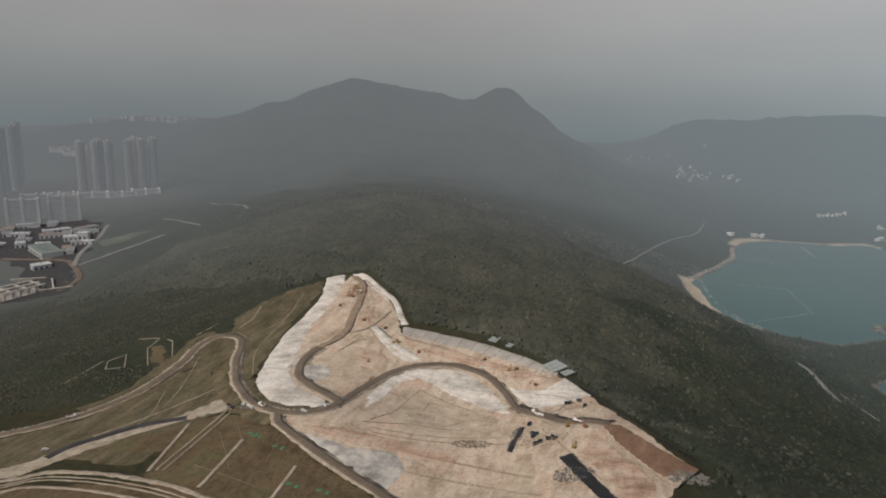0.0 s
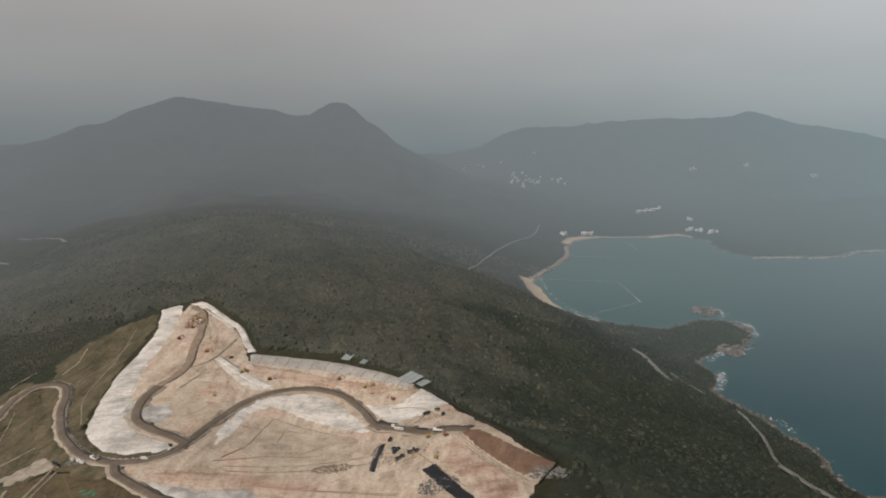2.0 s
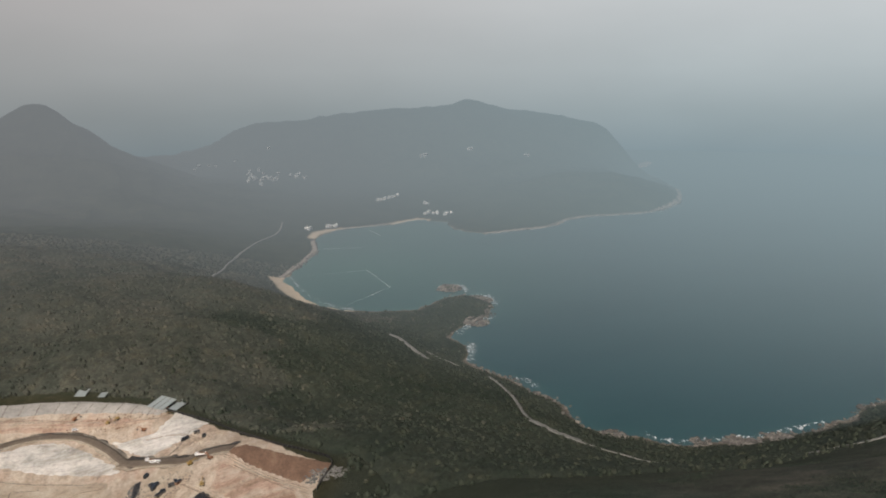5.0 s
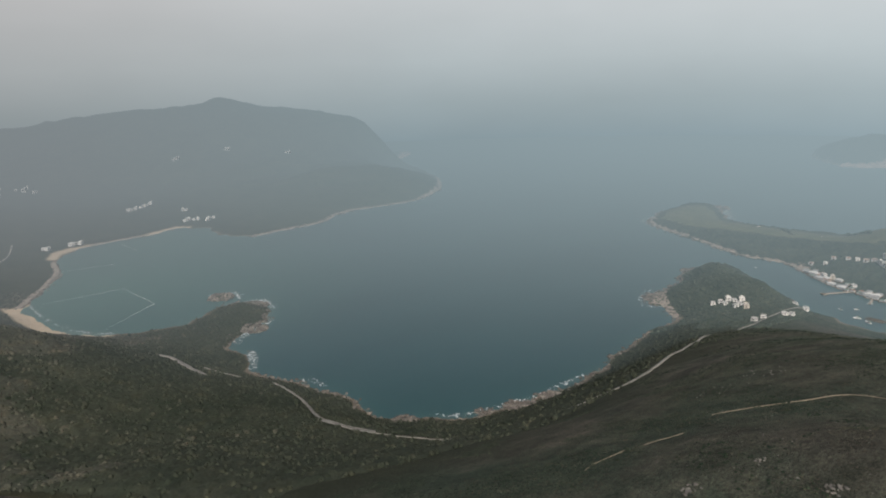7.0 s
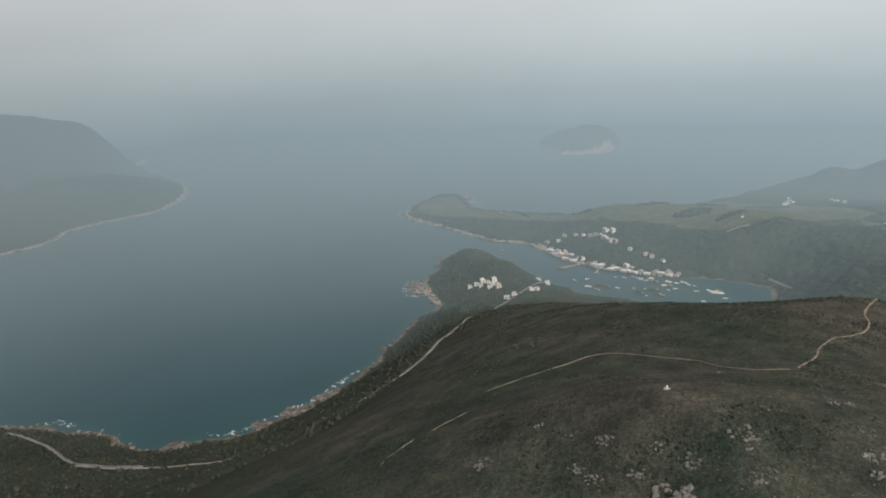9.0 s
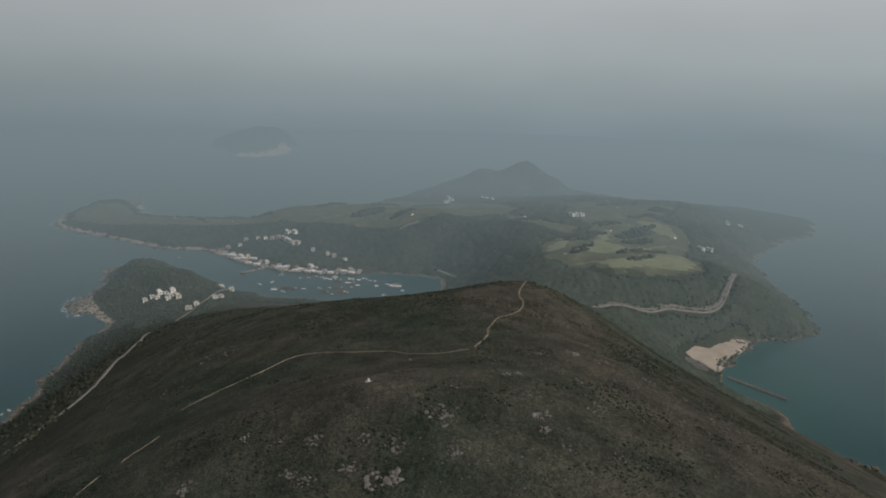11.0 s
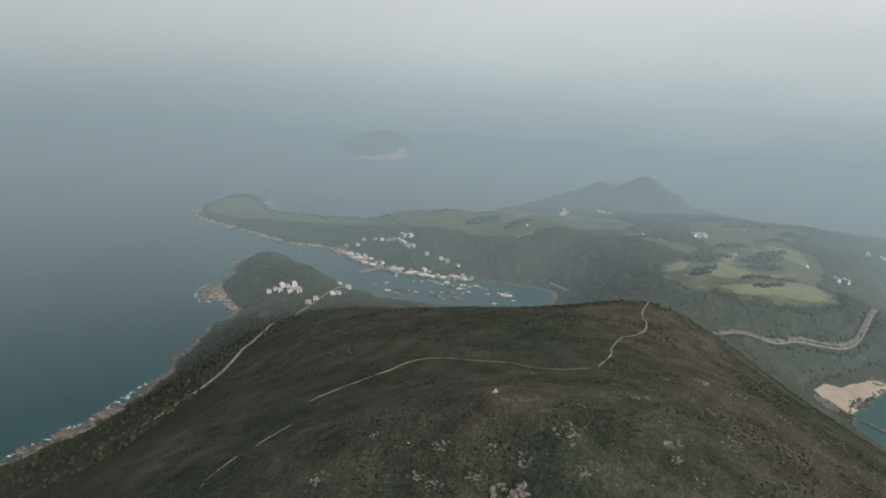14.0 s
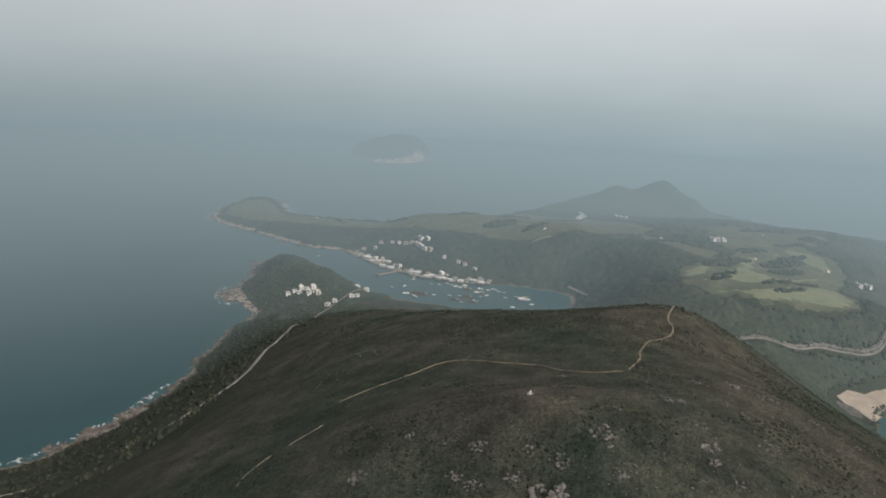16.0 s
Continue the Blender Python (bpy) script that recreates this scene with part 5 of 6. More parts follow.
for wide, line in ((13, [(182, 1600), (220, 1668), (257, 1738), (304, 1842), (322, 1968)]), (12, [(440, 2108), (518, 2116), (606, 2124)]), (15, [(812, 1870), (906, 1880), (1050, 1895), (1140, 1961), (1236, 1989), (1363, 1975), (1512, 1987), (1706, 2114), (1895, 2352)])):
    ribbon("bay_shore", line, wide, 1.2, PALE_ROCK, "pale rocky shore round the bay", "shore", step=7, ragged=0.6, thick=2)
pier = thing("breakwater", "long low stone breakwater in the harbour", "breakwater")
part("wall", boxes((-44, -2.5, -4, 44, 2.5, 1.6), bevel=0.6), STONE, pier)
part("parapet", boxes((-44, 1.6, 1.6, 44, 2.2, 2.6)), WALL_CONCRETE, pier)
pier.matrix_basis = pose(922, -350, 0, 0, 0, math.degrees(math.atan2(-32, -35)))
pier = thing("jetty", "concrete jetty at the fishing village", "jetty")
part("deck", boxes((-29, -2.5, 1.2, 29, 2.5, 1.8), (-29, -7, 1.2, -20, 6, 1.8)), WALL_CONCRETE, pier)
for x in range(-26, 29, 8):
    for y in (-2, 2):
        part("pile", boxes((x - 0.4, y - 0.4, -4, x + 0.4, y + 0.4, 1.2)), WALL_CONCRETE, pier)
pier.matrix_basis = pose(1374, 527, 0, 0, 0, -33)
pier = thing("jetty", "small concrete jetty at the fishing village", "jetty")
part("deck", boxes((-16, -2, 1.2, 16, 2, 1.8)), WALL_CONCRETE, pier)
for x in (-14, -6, 2, 10):
    part("pile", boxes((x - 0.4, -0.6, -4, x + 0.4, 0.6, 1.2)), WALL_CONCRETE, pier)
pier.matrix_basis = pose(1363, 462, 0, 0, 0, 10)
for line in ([(230, 1600), (297, 1597), (385, 1595), (397, 1435), (283, 1345)], [(320, 1855), (343, 1853), (438, 1834)], [(512, 2054), (521, 1950)]):
    pts = [Vector(a).lerp(Vector(b), s) for a, b in zip(line, line[1:]) for s in np.arange(0, 1, 5 / math.dist(a, b))]
    t = thing("float_line", "line of pale swimming floats on the water", "float line", "swimming nets in the bay")
    me = mesh_of("float", ICO * (1.5, 0.32, 0.25), ICO_F, WHITE_PAINT, True)
    for q in pts:
        part("float", me, None, t).matrix_basis = pose(q.x, q.y, 0.2, 0, 0, hash((round(q.x), 3)) % 180)

# ---------------------------------------------------------------- houses
def house(w, d, storeys, wall, roof, label, group, extras=True):
    """A flat-roofed village house, at the origin."""
    t = thing("village_house", label, "house", group)
    h = 2.75 * storeys
    part("wall", boxes((-w / 2, -d / 2, -6, w / 2, d / 2, h)), wall, t)
    r = part("roof", boxes((-w / 2 - 0.3, -d / 2 - 0.3, h, w / 2 + 0.3, d / 2 + 0.3, h + 0.35)), roof, t)
    part("parapet", boxes((-w / 2, -d / 2, h + 0.35, w / 2, -d / 2 + 0.25, h + 1.2), (-w / 2, d / 2 - 0.25, h + 0.35, w / 2, d / 2, h + 1.2), (-w / 2, -d / 2 + 0.25, h + 0.35, -w / 2 + 0.25, d / 2 - 0.25, h + 1.2), (w / 2 - 0.25, -d / 2 + 0.25, h + 0.35, w / 2, d / 2 - 0.25, h + 1.2)), wall, r)
    if extras:
        part("stair_tower", boxes((w / 2 - 3.2, -1.5, h + 0.35, w / 2 - 0.6, 1.5, h + 2.9)), wall, r)
    pane = mesh_pane(1.8, 1.5)
    for k in range(storeys):
        for side in (-1, 1):
            for x in (-w / 4, w / 4):
                p = part("window", pane, None, t)
                p.matrix_basis = pose(x, side * d / 2, 2.75 * k + 1.7, 0, 0, 0)
            q = part("window", pane, None, t)
            q.matrix_basis = pose(side * w / 2, 0, 2.75 * k + 1.7, 0, 0, 90)
        if k:
            part("balcony", boxes((-w / 2 + 0.4, -d / 2 - 1.2, 2.75 * k - 0.15, w / 2 - 0.4, -d / 2, 2.75 * k + 0.05), (-w / 2 + 0.4, -d / 2 - 1.2, 2.75 * k + 0.05, w / 2 - 0.4, -d / 2 - 1.08, 2.75 * k + 0.95)), wall, t)
    return t


PANES = {}


def mesh_pane(w, h):
    if (w, h) not in PANES:
        bm = boxes((-w / 2, -0.08, -h / 2, w / 2, 0.08, h / 2))
        me = bpy.data.meshes.new("window")
        bm.to_mesh(me)
        bm.free()
        me.materials.append(DARK_PANE)
        PANES[w, h] = me
    return PANES[w, h]


HOUSE_KINDS = [house(9.5, 8, 3, WHITEWASH, ROOF_WHITE, "white three-storey village house with a flat roof", "houses in the villages"),
               house(9, 8.5, 3, CREAM, ROOF_GREY, "cream three-storey village house with a grey roof", "houses in the villages"),
               house(8, 7.5, 2, WHITEWASH, ROOF_GREY, "white two-storey village house with a grey roof", "houses in the villages", False),
               house(14, 9, 3, WHITEWASH, ROOF_GREY, "long white house with a grey flat roof", "houses in the villages"),
               house(10, 9, 2, PALE, ROOF_RUST, "grey two-storey house with a rusty roof", "houses in the villages", False)]
HOUSE_KINDS += [house(13, 9, 3, HAZY_WALL, ROOF_WHITE, "pale three-storey house on a far shore", "houses on the far shores"), house(9, 8, 2, HAZY_WALL, ROOF_WHITE, "low pale house on a far shore", "houses on the far shores", False)]
placed = [0] * len(HOUSE_KINDS)


HOUSE_SPOTS = []


def put_house(kind, x, y, turn, lift=0.0):
    HOUSE_SPOTS.append((x, y))
    m = on_ground(x, y, turn, lift)
    if placed[kind]:
        return copy_thing(HOUSE_KINDS[kind], m)
    placed[kind] = 1
    HOUSE_KINDS[kind].matrix_basis = m


for k, (x, y) in enumerate(((1100, 625), (1109, 616), (1120, 608), (1121, 597), (1112, 583), (1103, 567), (1105, 605), (1098, 583), (1129, 588), (1112, 572))):
    put_house((2, 2, 0, 2, 2, 1)[k % 6], x, y, 35 + k * 4 % 15, -1.4)
for k, (x, y) in enumerate(((1018, 511), (1046, 510), (1107, 504), (1119, 498), (1202, 509), (1214, 533), (1228, 520))):
    put_house(2, x, y, 20 * k % 60, -1)
for k, (x, y) in enumerate(((1531, 639), (1539, 613), (1569, 609), (1569, 580), (1569, 562), (1566, 544), (1571, 531))):
    put_house((4, 2, 4)[k % 3], x, y, 8 * k % 40, -0.8)
for k, (x, y) in enumerate(((1557, 512), (1546, 500), (1535, 488), (1533, 474), (1590, 514), (1589, 496))):
    put_house((3, 0, 3, 1)[k % 4], x, y, 55 + 5 * (k % 4), -0.5)
for k, (x, y) in enumerate(((1480, 391), (1472, 376), (1450, 347), (1500, 430))):
    put_house((2, 4, 2)[k % 3], x, y, 30 * k % 90, 0)
# the far shore
for k, (x, y) in enumerate(((655, 2476), (670, 2486), (685, 2493), (700, 2500), (715, 2508), (735, 2530), (750, 2546), (745, 2214), (760, 2222), (775, 2210), (786, 2205), (803, 2175), (812, 2185), (833, 2193), (795, 2359), (803, 2352), (340, 2118), (332, 2130), (400, 2132), (412, 2138), (425, 2134))):
    put_house((5, 6)[k % 2], x, y, 25 * k % 90)
for k in range(34):
    x, y = (285 + rng.gauss(0, 38), 3060 + rng.gauss(0, 70)) if k < 22 else (440 + rng.gauss(0, 18), 3045 + rng.gauss(0, 25)) if k < 29 else (100 + rng.gauss(0, 45), 3420 + rng.gauss(0, 18))
    put_house((5, 6)[k % 2], x, y, rng.uniform(0, 90))
for k, (x, y) in enumerate(((1212, 2950), (1222, 2946), (1421, 2800), (1432, 2796), (989, 2952), (1004, 2950), (384, 3444))):
    put_house(5, x, y, 20)
# clubhouses
for k, (x, y) in enumerate(((2167, 22), (2182, 38), (2217, 53), (2160, 151), (2101, 165), (2130, 158), (2239, 164), (1711, -172), (1715, -185), (1719, -198), (1509, -434), (1519, -455), (1884, -612), (1890, -650))):
    put_house(3, x, y, 15 * k % 60, -1.5)


def quay_shed(w, d, h, roof, label):
    """A low shed with a shallow pitched roof on stilts over the shore."""
    t = thing("quay_shed", label, "shed", "sheds along the village waterfront")
    part("wall", boxes((-w / 2, -d / 2, 0.8, w / 2, d / 2, h)), PALE, t)
    part("roof", prism([(-w / 2 - 0.6, h), (0, h + 0.9), (w / 2 + 0.6, h), (w / 2 + 0.6, h + 0.2), (0, h + 1.1), (-w / 2 - 0.6, h + 0.2)], -d / 2 - 0.6, d / 2 + 0.6), roof, t)
    part("deck", boxes((-w / 2 - 1.5, -d / 2 - 2.5, 0.4, w / 2 + 1.5, d / 2 + 1, 0.8)), TIMBER, t)
    for x in (-w / 2, w / 2):
        for y in (-d / 2 - 2, d / 2):
            part("stilt", boxes((x - 0.25, y - 0.25, -5, x + 0.25, y + 0.25, 0.4)), TIMBER, t)
    part("door", boxes((-1.5, -d / 2 - 0.06, 0.8, 1.5, -d / 2, 3.0)), DARK_PANE, t)
    return t


SHEDS = [quay_shed(13, 9, 4.5, ROOF_WHITE, "low shed with a pale sheet roof on the waterfront"), quay_shed(9, 7, 4, ROOF_GREY, "low shed with a grey sheet roof on the waterfront"),
         quay_shed(8, 6, 3.8, ROOF_RUST, "low shed with a rusty roof on the waterfront"), quay_shed(7, 6, 3.5, ROOF_GREEN, "low shed with a green roof on the waterfront")]
used_shed = [0] * 4
quay = spline([(1478, 628), (1455, 604), (1436, 576), (1415, 542), (1398, 507), (1385, 476), (1378, 450), (1374, 420), (1372, 388), (1375, 350), (1381, 318), (1388, 290)], 10)
for k, q in enumerate(quay):
    for row in range(3):
        if rng.random() < (0.15, 0.25, 0.5)[row]:
            continue
        x, y = q.x + 2 + 13 * row + rng.uniform(-3, 3), q.y + rng.uniform(-3, 3)
        m = pose(x, y, max(0.8, float(height(x, y)) + 0.2), 0, 0, rng.uniform(60, 110))
        if row == 2 and k % 2:
            put_house(k % 3, x, y, rng.uniform(0, 90))
            continue
        s = rng.choice((0, 0, 1, 1, 3, 2))
        if used_shed[s]:
            copy_thing(SHEDS[s], m)
        else:
            used_shed[s], SHEDS[s].matrix_basis = 1, m


# ---------------------------------------------------------------- boats and rafts
def boat(length, label, cabin=True):
    t = thing("boat", label, "boat", "boats in the inlet")
    bm, rows = bmesh.new(), []
    for s in np.linspace(0, 1, 9):
        w = 0.16 * length * math.sin(math.pi * min(1, 0.18 + 0.82 * (1 - s))) ** 0.6 if s < 1 else 0.02
        x, up_ = (s - 0.5) * length, 0.09 * length * (1 + 0.7 * s * s)
        rows.append([bm.verts.new(p) for p in ((x, -w, up_), (x, -w * 0.7, -0.3), (x, w * 0.7, -0.3), (x, w, up_))])
    for a, b in zip(rows, rows[1:]):
        for k in range(4):
            bm.faces.new((a[k], b[k], b[(k + 1) % 4], a[(k + 1) % 4]))
    bm.faces.new(rows[0][::-1])
    bm.faces.new(rows[-1])
    part("hull", bm, WHITE_PAINT, t)
    if cabin:
        c = part("cabin", prism([(-0.22 * length, 0.08 * length), (0.15 * length, 0.1 * length), (0.08 * length, 0.24 * length), (-0.22 * length, 0.24 * length)], -0.1 * length, 0.1 * length), WHITEWASH, t)
        part("window", boxes((-0.2 * length, -0.105 * length, 0.17 * length, 0.05 * length, 0.105 * length, 0.21 * length)), CAR_GLASS, c)
        part("canopy", boxes((-0.42 * length, -0.11 * length, 0.25 * length, -0.05 * length, 0.11 * length, 0.265 * length)), ROOF_GREEN, t)
        part("mast", boxes((-0.01 * length, -0.1, 0.24 * length, 0.01 * length, 0.1, 0.42 * length)), STEEL, t)
    return t


BOATS = [boat(9, "small white motor boat at its mooring"), boat(6, "small open white boat at its mooring", False), boat(13, "larger white cabin boat at its mooring")]
yacht = boat(26, "large white motor yacht anchored in the inlet")
yacht.matrix_basis = pose(1313, 217, 0, 0, 0, 100)
copies = [0, 0, 0]
moor = [(1280, 362), (1248, 330), (1288, 198), (1355, 285), (1343, 262), (1346, 296), (1353, 373), (1286, 484), (1247, 425), (1268, 309), (1310, 292), (1448, 720)]
moor += [(rng.uniform(1250, 1360), rng.uniform(225, 480)) for _ in range(14)] + [(rng.uniform(1340, 1366), rng.uniform(240, 400)) for _ in range(12)]
for k, (x, y) in enumerate(moor):
    s, m = (0, 1, 0, 2, 1)[k % 5], pose(x, y, 0, 0, 0, rng.uniform(60, 130))
    if copies[s]:
        copy_thing(BOATS[s], m)
    else:
        copies[s], BOATS[s].matrix_basis = 1, m


def fish_raft(at, nx_, ny_):
    t = thing("fish_raft", "floating timber fish raft with open pens", "raft", "fish rafts in the inlet", at)
    for k in range(nx_ + 1):
        part("walkway", boxes((k * 5 - 0.5, -0.5, 0.1, k * 5 + 0.5, ny_ * 5 + 0.5, 0.5)), TIMBER, t)
    for k in range(ny_ + 1):
        part("walkway", boxes((0, k * 5 - 0.5, 0.5, nx_ * 5, k * 5 + 0.5, 0.75)), TIMBER, t)
    hut = part("hut", boxes((0.5, 0.5, 0.75, 4.5, 4.5, 3.2)), PALE, t)
    part("roof", boxes((0, 0, 3.2, 5, 5, 3.4)), ROOF_GREEN, hut)


for x, y, a, b, c in ((1273, 405, 6, 3, 80), (1292, 318, 4, 3, 95), (1258, 338, 3, 2, 70), (1325, 300, 3, 2, 100), (1262, 300, 4, 2, 85), (1340, 330, 3, 3, 90)):
    fish_raft(pose(x, y, 0, 0, 0, c), a, b)

# ---------------------------------------------------------------- the town on the flat
def tower_block(floors, label):
    """A tall residential block, cross-shaped, with dark window bays between pale fins."""
    t = thing("tower_block", label, "tower block", "high-rise blocks of the town")
    h, w = floors * 2.9, 13
    part("wall", boxes((-w, -5, -4, w, 5, h), (-5, -w, -4, 5, w, h), (-9, -9, -4, 9, 9, h - 3)), TOWER_WALL, t)
    part("roof", boxes((-4, -4, h, 4, 4, h + 6), (-w + 1, -3, h, -w + 5, 3, h + 2.5), (w - 5, -3, h, w - 1, 3, h + 2.5)), TOWER_WALL, t)
    bay = boxes((-1.1, -0.12, 3, 1.1, 0.12, h - 1.2))
    me = bpy.data.meshes.new("window_bay")
    bay.to_mesh(me)
    bay.free()
    me.materials.append(TOWER_BAY)
    for turn in range(4):
        for x in (-3.2, 0, 3.2):
            part("window_bay", me, None, t).matrix_basis = pose(0, 0, 0, 0, 0, 90 * turn) @ pose(x, -w, 0)
        for s in (-1, 1):
            for x in (7, 10.5):
                part("window_bay", me, None, t).matrix_basis = pose(0, 0, 0, 0, 0, 90 * turn) @ pose(s * x, -5, 0)
    return t


def slab_block(w, d, floors, label):
    """A mid-rise slab with floor bands and raised stair cores."""
    t = thing("slab_block", label, "apartment block", "mid-rise blocks of the town")
    h = floors * 3.2
    part("wall", boxes((-w / 2, -d / 2, -3, w / 2, d / 2, h)), HAZY_WALL if floors < 10 else TOWER_WALL, t)
    for x in (-w / 2 + 4, 0, w / 2 - 4):
        part("stair_core", boxes((x - 3, -d / 2 - 1.2, -3, x + 3, d / 2 + 1.2, h + 4)), HAZY_WALL if floors < 10 else TOWER_WALL, t)
    part("roof", boxes((-w / 2 - 0.4, -d / 2 - 0.4, h, w / 2 + 0.4, d / 2 + 0.4, h + 0.8)), ROOF_GREY, t)
    for k in range(floors):
        for s in (-1, 1):
            for x0, x1 in ((-w / 2 + 8, -4), (4, w / 2 - 8)):
                part("window_band", boxes((x0, s * d / 2 - 0.1, 3.2 * k + 1, x1, s * d / 2 + 0.1, 3.2 * k + 2.5)), TOWER_BAY, t)
    return t


TOWER = tower_block(60, "tall pale residential tower block in haze")
TOWER.matrix_basis = on_ground(-1646, 1856, 20)
for k, (x, y) in enumerate(((-1613, 1883), (-1585, 1907), (-1540, 1945), (-1512, 1972), (-1490, 2000), (-1640, 1930), (-1560, 2000))):
    copy_thing(TOWER, on_ground(x, y, 20 + 3 * (k % 3)))
TALL = tower_block(72, "very tall residential tower block in haze")
TALL.matrix_basis = on_ground(-1900, 1850, 30)
for x, y, turn in ((-1940, 1900, 30), (-1880, 1790, 30), (-1990, 1960, 30), (-1850, 1740, 30)):
    copy_thing(TALL, on_ground(x, y, turn))
SLAB = slab_block(78, 19, 21, "mid-rise slab block with pale stair cores")
SLAB.matrix_basis = on_ground(-1452, 1425, 38)
copy_thing(SLAB, on_ground(-1385, 1490, 38))
copy_thing(SLAB, on_ground(-1480, 1500, 38))
LOW = slab_block(90, 26, 5, "long low institutional block in haze")
LOW.matrix_basis = on_ground(-2272, 2459, 15)
for x, y, turn in ((-2230, 2490, 40), (-2190, 2440, 10), (-1680, 1790, 40), (-1600, 1840, 40), (-1530, 1890, 40), (-1480, 1940, 40), (-1560, 1660, 30), (-1640, 1720, 30)):
    copy_thing(LOW, on_ground(x, y, turn))
for k, (x, y) in enumerate(((-2377, 2835), (-2360, 2850), (-2281, 2913), (-2263, 2927), (-2240, 2945), (-2212, 2966), (-2190, 2980), (-2171, 2996), (-2150, 3010), (-2205, 2940), (-2235, 2910), (-2079, 3060), (-2120, 2990))):
    copy_thing(LOW, on_ground(x + rng.uniform(-8, 8), y + rng.uniform(-8, 8), rng.uniform(0, 90)))


def works_hall(w, d, h, roof, label):
    t = thing("works_hall", label, "industrial hall", "halls of the town")
    part("wall", boxes((-w / 2, -d / 2, -2, w / 2, d / 2, h)), PALE, t)
    part("roof", boxes((-w / 2 - 0.6, -d / 2 - 0.6, h, w / 2 + 0.6, d / 2 + 0.6, h + 0.8)), roof, t)
    for k in range(int(w // 12)):
        part("roof_vent", boxes((-w / 2 + 12 * k + 5, -d / 3, h + 0.8, -w / 2 + 12 * k + 7, d / 3, h + 2.0)), ROOF_GREY, t)
    for k in range(int(w // 10)):
        part("gate", boxes((-w / 2 + 10 * k + 3, -d / 2 - 0.1, 0, -w / 2 + 10 * k + 7, -d / 2, h * 0.6)), DARK_PANE, t)
    return t


works_hall(95, 42, 12, ROOF_GREEN, "wide hall with a flat green roof").matrix_basis = on_ground(-1190, 1215, -30)
works_hall(34, 20, 9, ROOF_WHITE, "hall with a white roof").matrix_basis = on_ground(-1120, 1128, 60)
works_hall(22, 15, 20, ROOF_WHITE, "tall white plant building").matrix_basis = on_ground(-1172, 1310, 20)
works_hall(26, 14, 8, ROOF_WHITE, "low white works building").matrix_basis = on_ground(-1145, 1290, 10)
works_hall(18, 16, 14, ROOF_GREY, "tall grey plant building with vents").matrix_basis = on_ground(-1195, 1330, 20)
for k, (x, y) in enumerate(((-1320, 1290), (-1370, 1330), (-1280, 1330), (-1400, 1270), (-1300, 1380), (-1240, 1400), (-1460, 1340), (-1340, 1230))):
    works_hall(30 + k % 3 * 10, 18, 6 + k % 3, (ROOF_GREY, ROOF_WHITE, ROOF_RUST)[k % 3], "low industrial shed among yards").matrix_basis = on_ground(x, y, 20 + 10 * k)
for k in range(26):
    x, y = rng.uniform(-1480, -1130), rng.uniform(1230, 1460)
    works_hall(rng.uniform(16, 44), rng.uniform(12, 24), rng.uniform(5, 12), (ROOF_GREY, ROOF_GREY, ROOF_WHITE, ROOF_RUST)[k % 4], "low industrial shed packed among yards").matrix_basis = on_ground(x, y, 38 + 90 * (k % 2))
patch("yard", [(-1520, 1300), (-1150, 1100), (-1000, 900), (-930, 990), (-1060, 1180), (-1150, 1330), (-1250, 1480), (-1420, 1560)], 0.5, ASPHALT, "dark paved yards of the industrial town", "yard", step=30, ragged=10)
# a building shell going up
shell = thing("building_shell", "pale concrete building shell under construction", "construction")
part("slab", boxes((-60, -22, 0, 60, 22, 1.0)), WALL_CONCRETE, shell)
for x in range(-56, 60, 14):
    for y in (-20, 0, 20):
        part("column", boxes((x - 1, y - 1, 1, x + 1, y + 1, 13)), WALL_CONCRETE, shell)
for y in (-20, 0, 20):
    part("beam", boxes((-60, y - 1.5, 13, 60, y + 1.5, 15)), CREAM, shell)
for x in range(-56, 60, 28):
    part("beam", boxes((x - 1.5, -22, 11, x + 1.5, 22, 13)), CREAM, shell)
shell.matrix_basis = on_ground(-1035, 960, 75, 1)
for x, y, w, turn in ((-1085, 1060, 60, 35), (-1010, 1040, 70, -45), (-975, 1010, 55, 50), (-1060, 1000, 40, 70)):
    wall = thing("yard_wall", "pale concrete wall of a building yard", "wall", "walls of the building yard", on_ground(x, y, turn))
    part("panel", boxes((-w / 2, -0.6, -1, w / 2, 0.6, 4)), WALL_CONCRETE, wall)
    part("coping", boxes((-w / 2, -1.2, 4, w / 2, 1.2, 4.6)), CREAM, wall)
ribbon("town_road", [(-960, 1000), (-985, 1080), (-1060, 1150), (-1120, 1180), (-1250, 1160)], 12, 0.8, DIRT_ROAD, "brown site road at the foot of the hill", "road")
ribbon("town_road", [(-1060, 1150), (-1110, 1230), (-1150, 1330), (-1220, 1450)], 10, 0.8, ROAD, "pale road through the works yards", "road")

stones("rubble", 985, -283, 24, 16, 240, 0.5, 2.2, STONE, "pale rubble along the harbour beach", 39)
stones("rubble", 1098, -392, 14, 16, 70, 0.5, 2.4, SHORE_STONE, "pinkish broken rock along the harbour", 40)

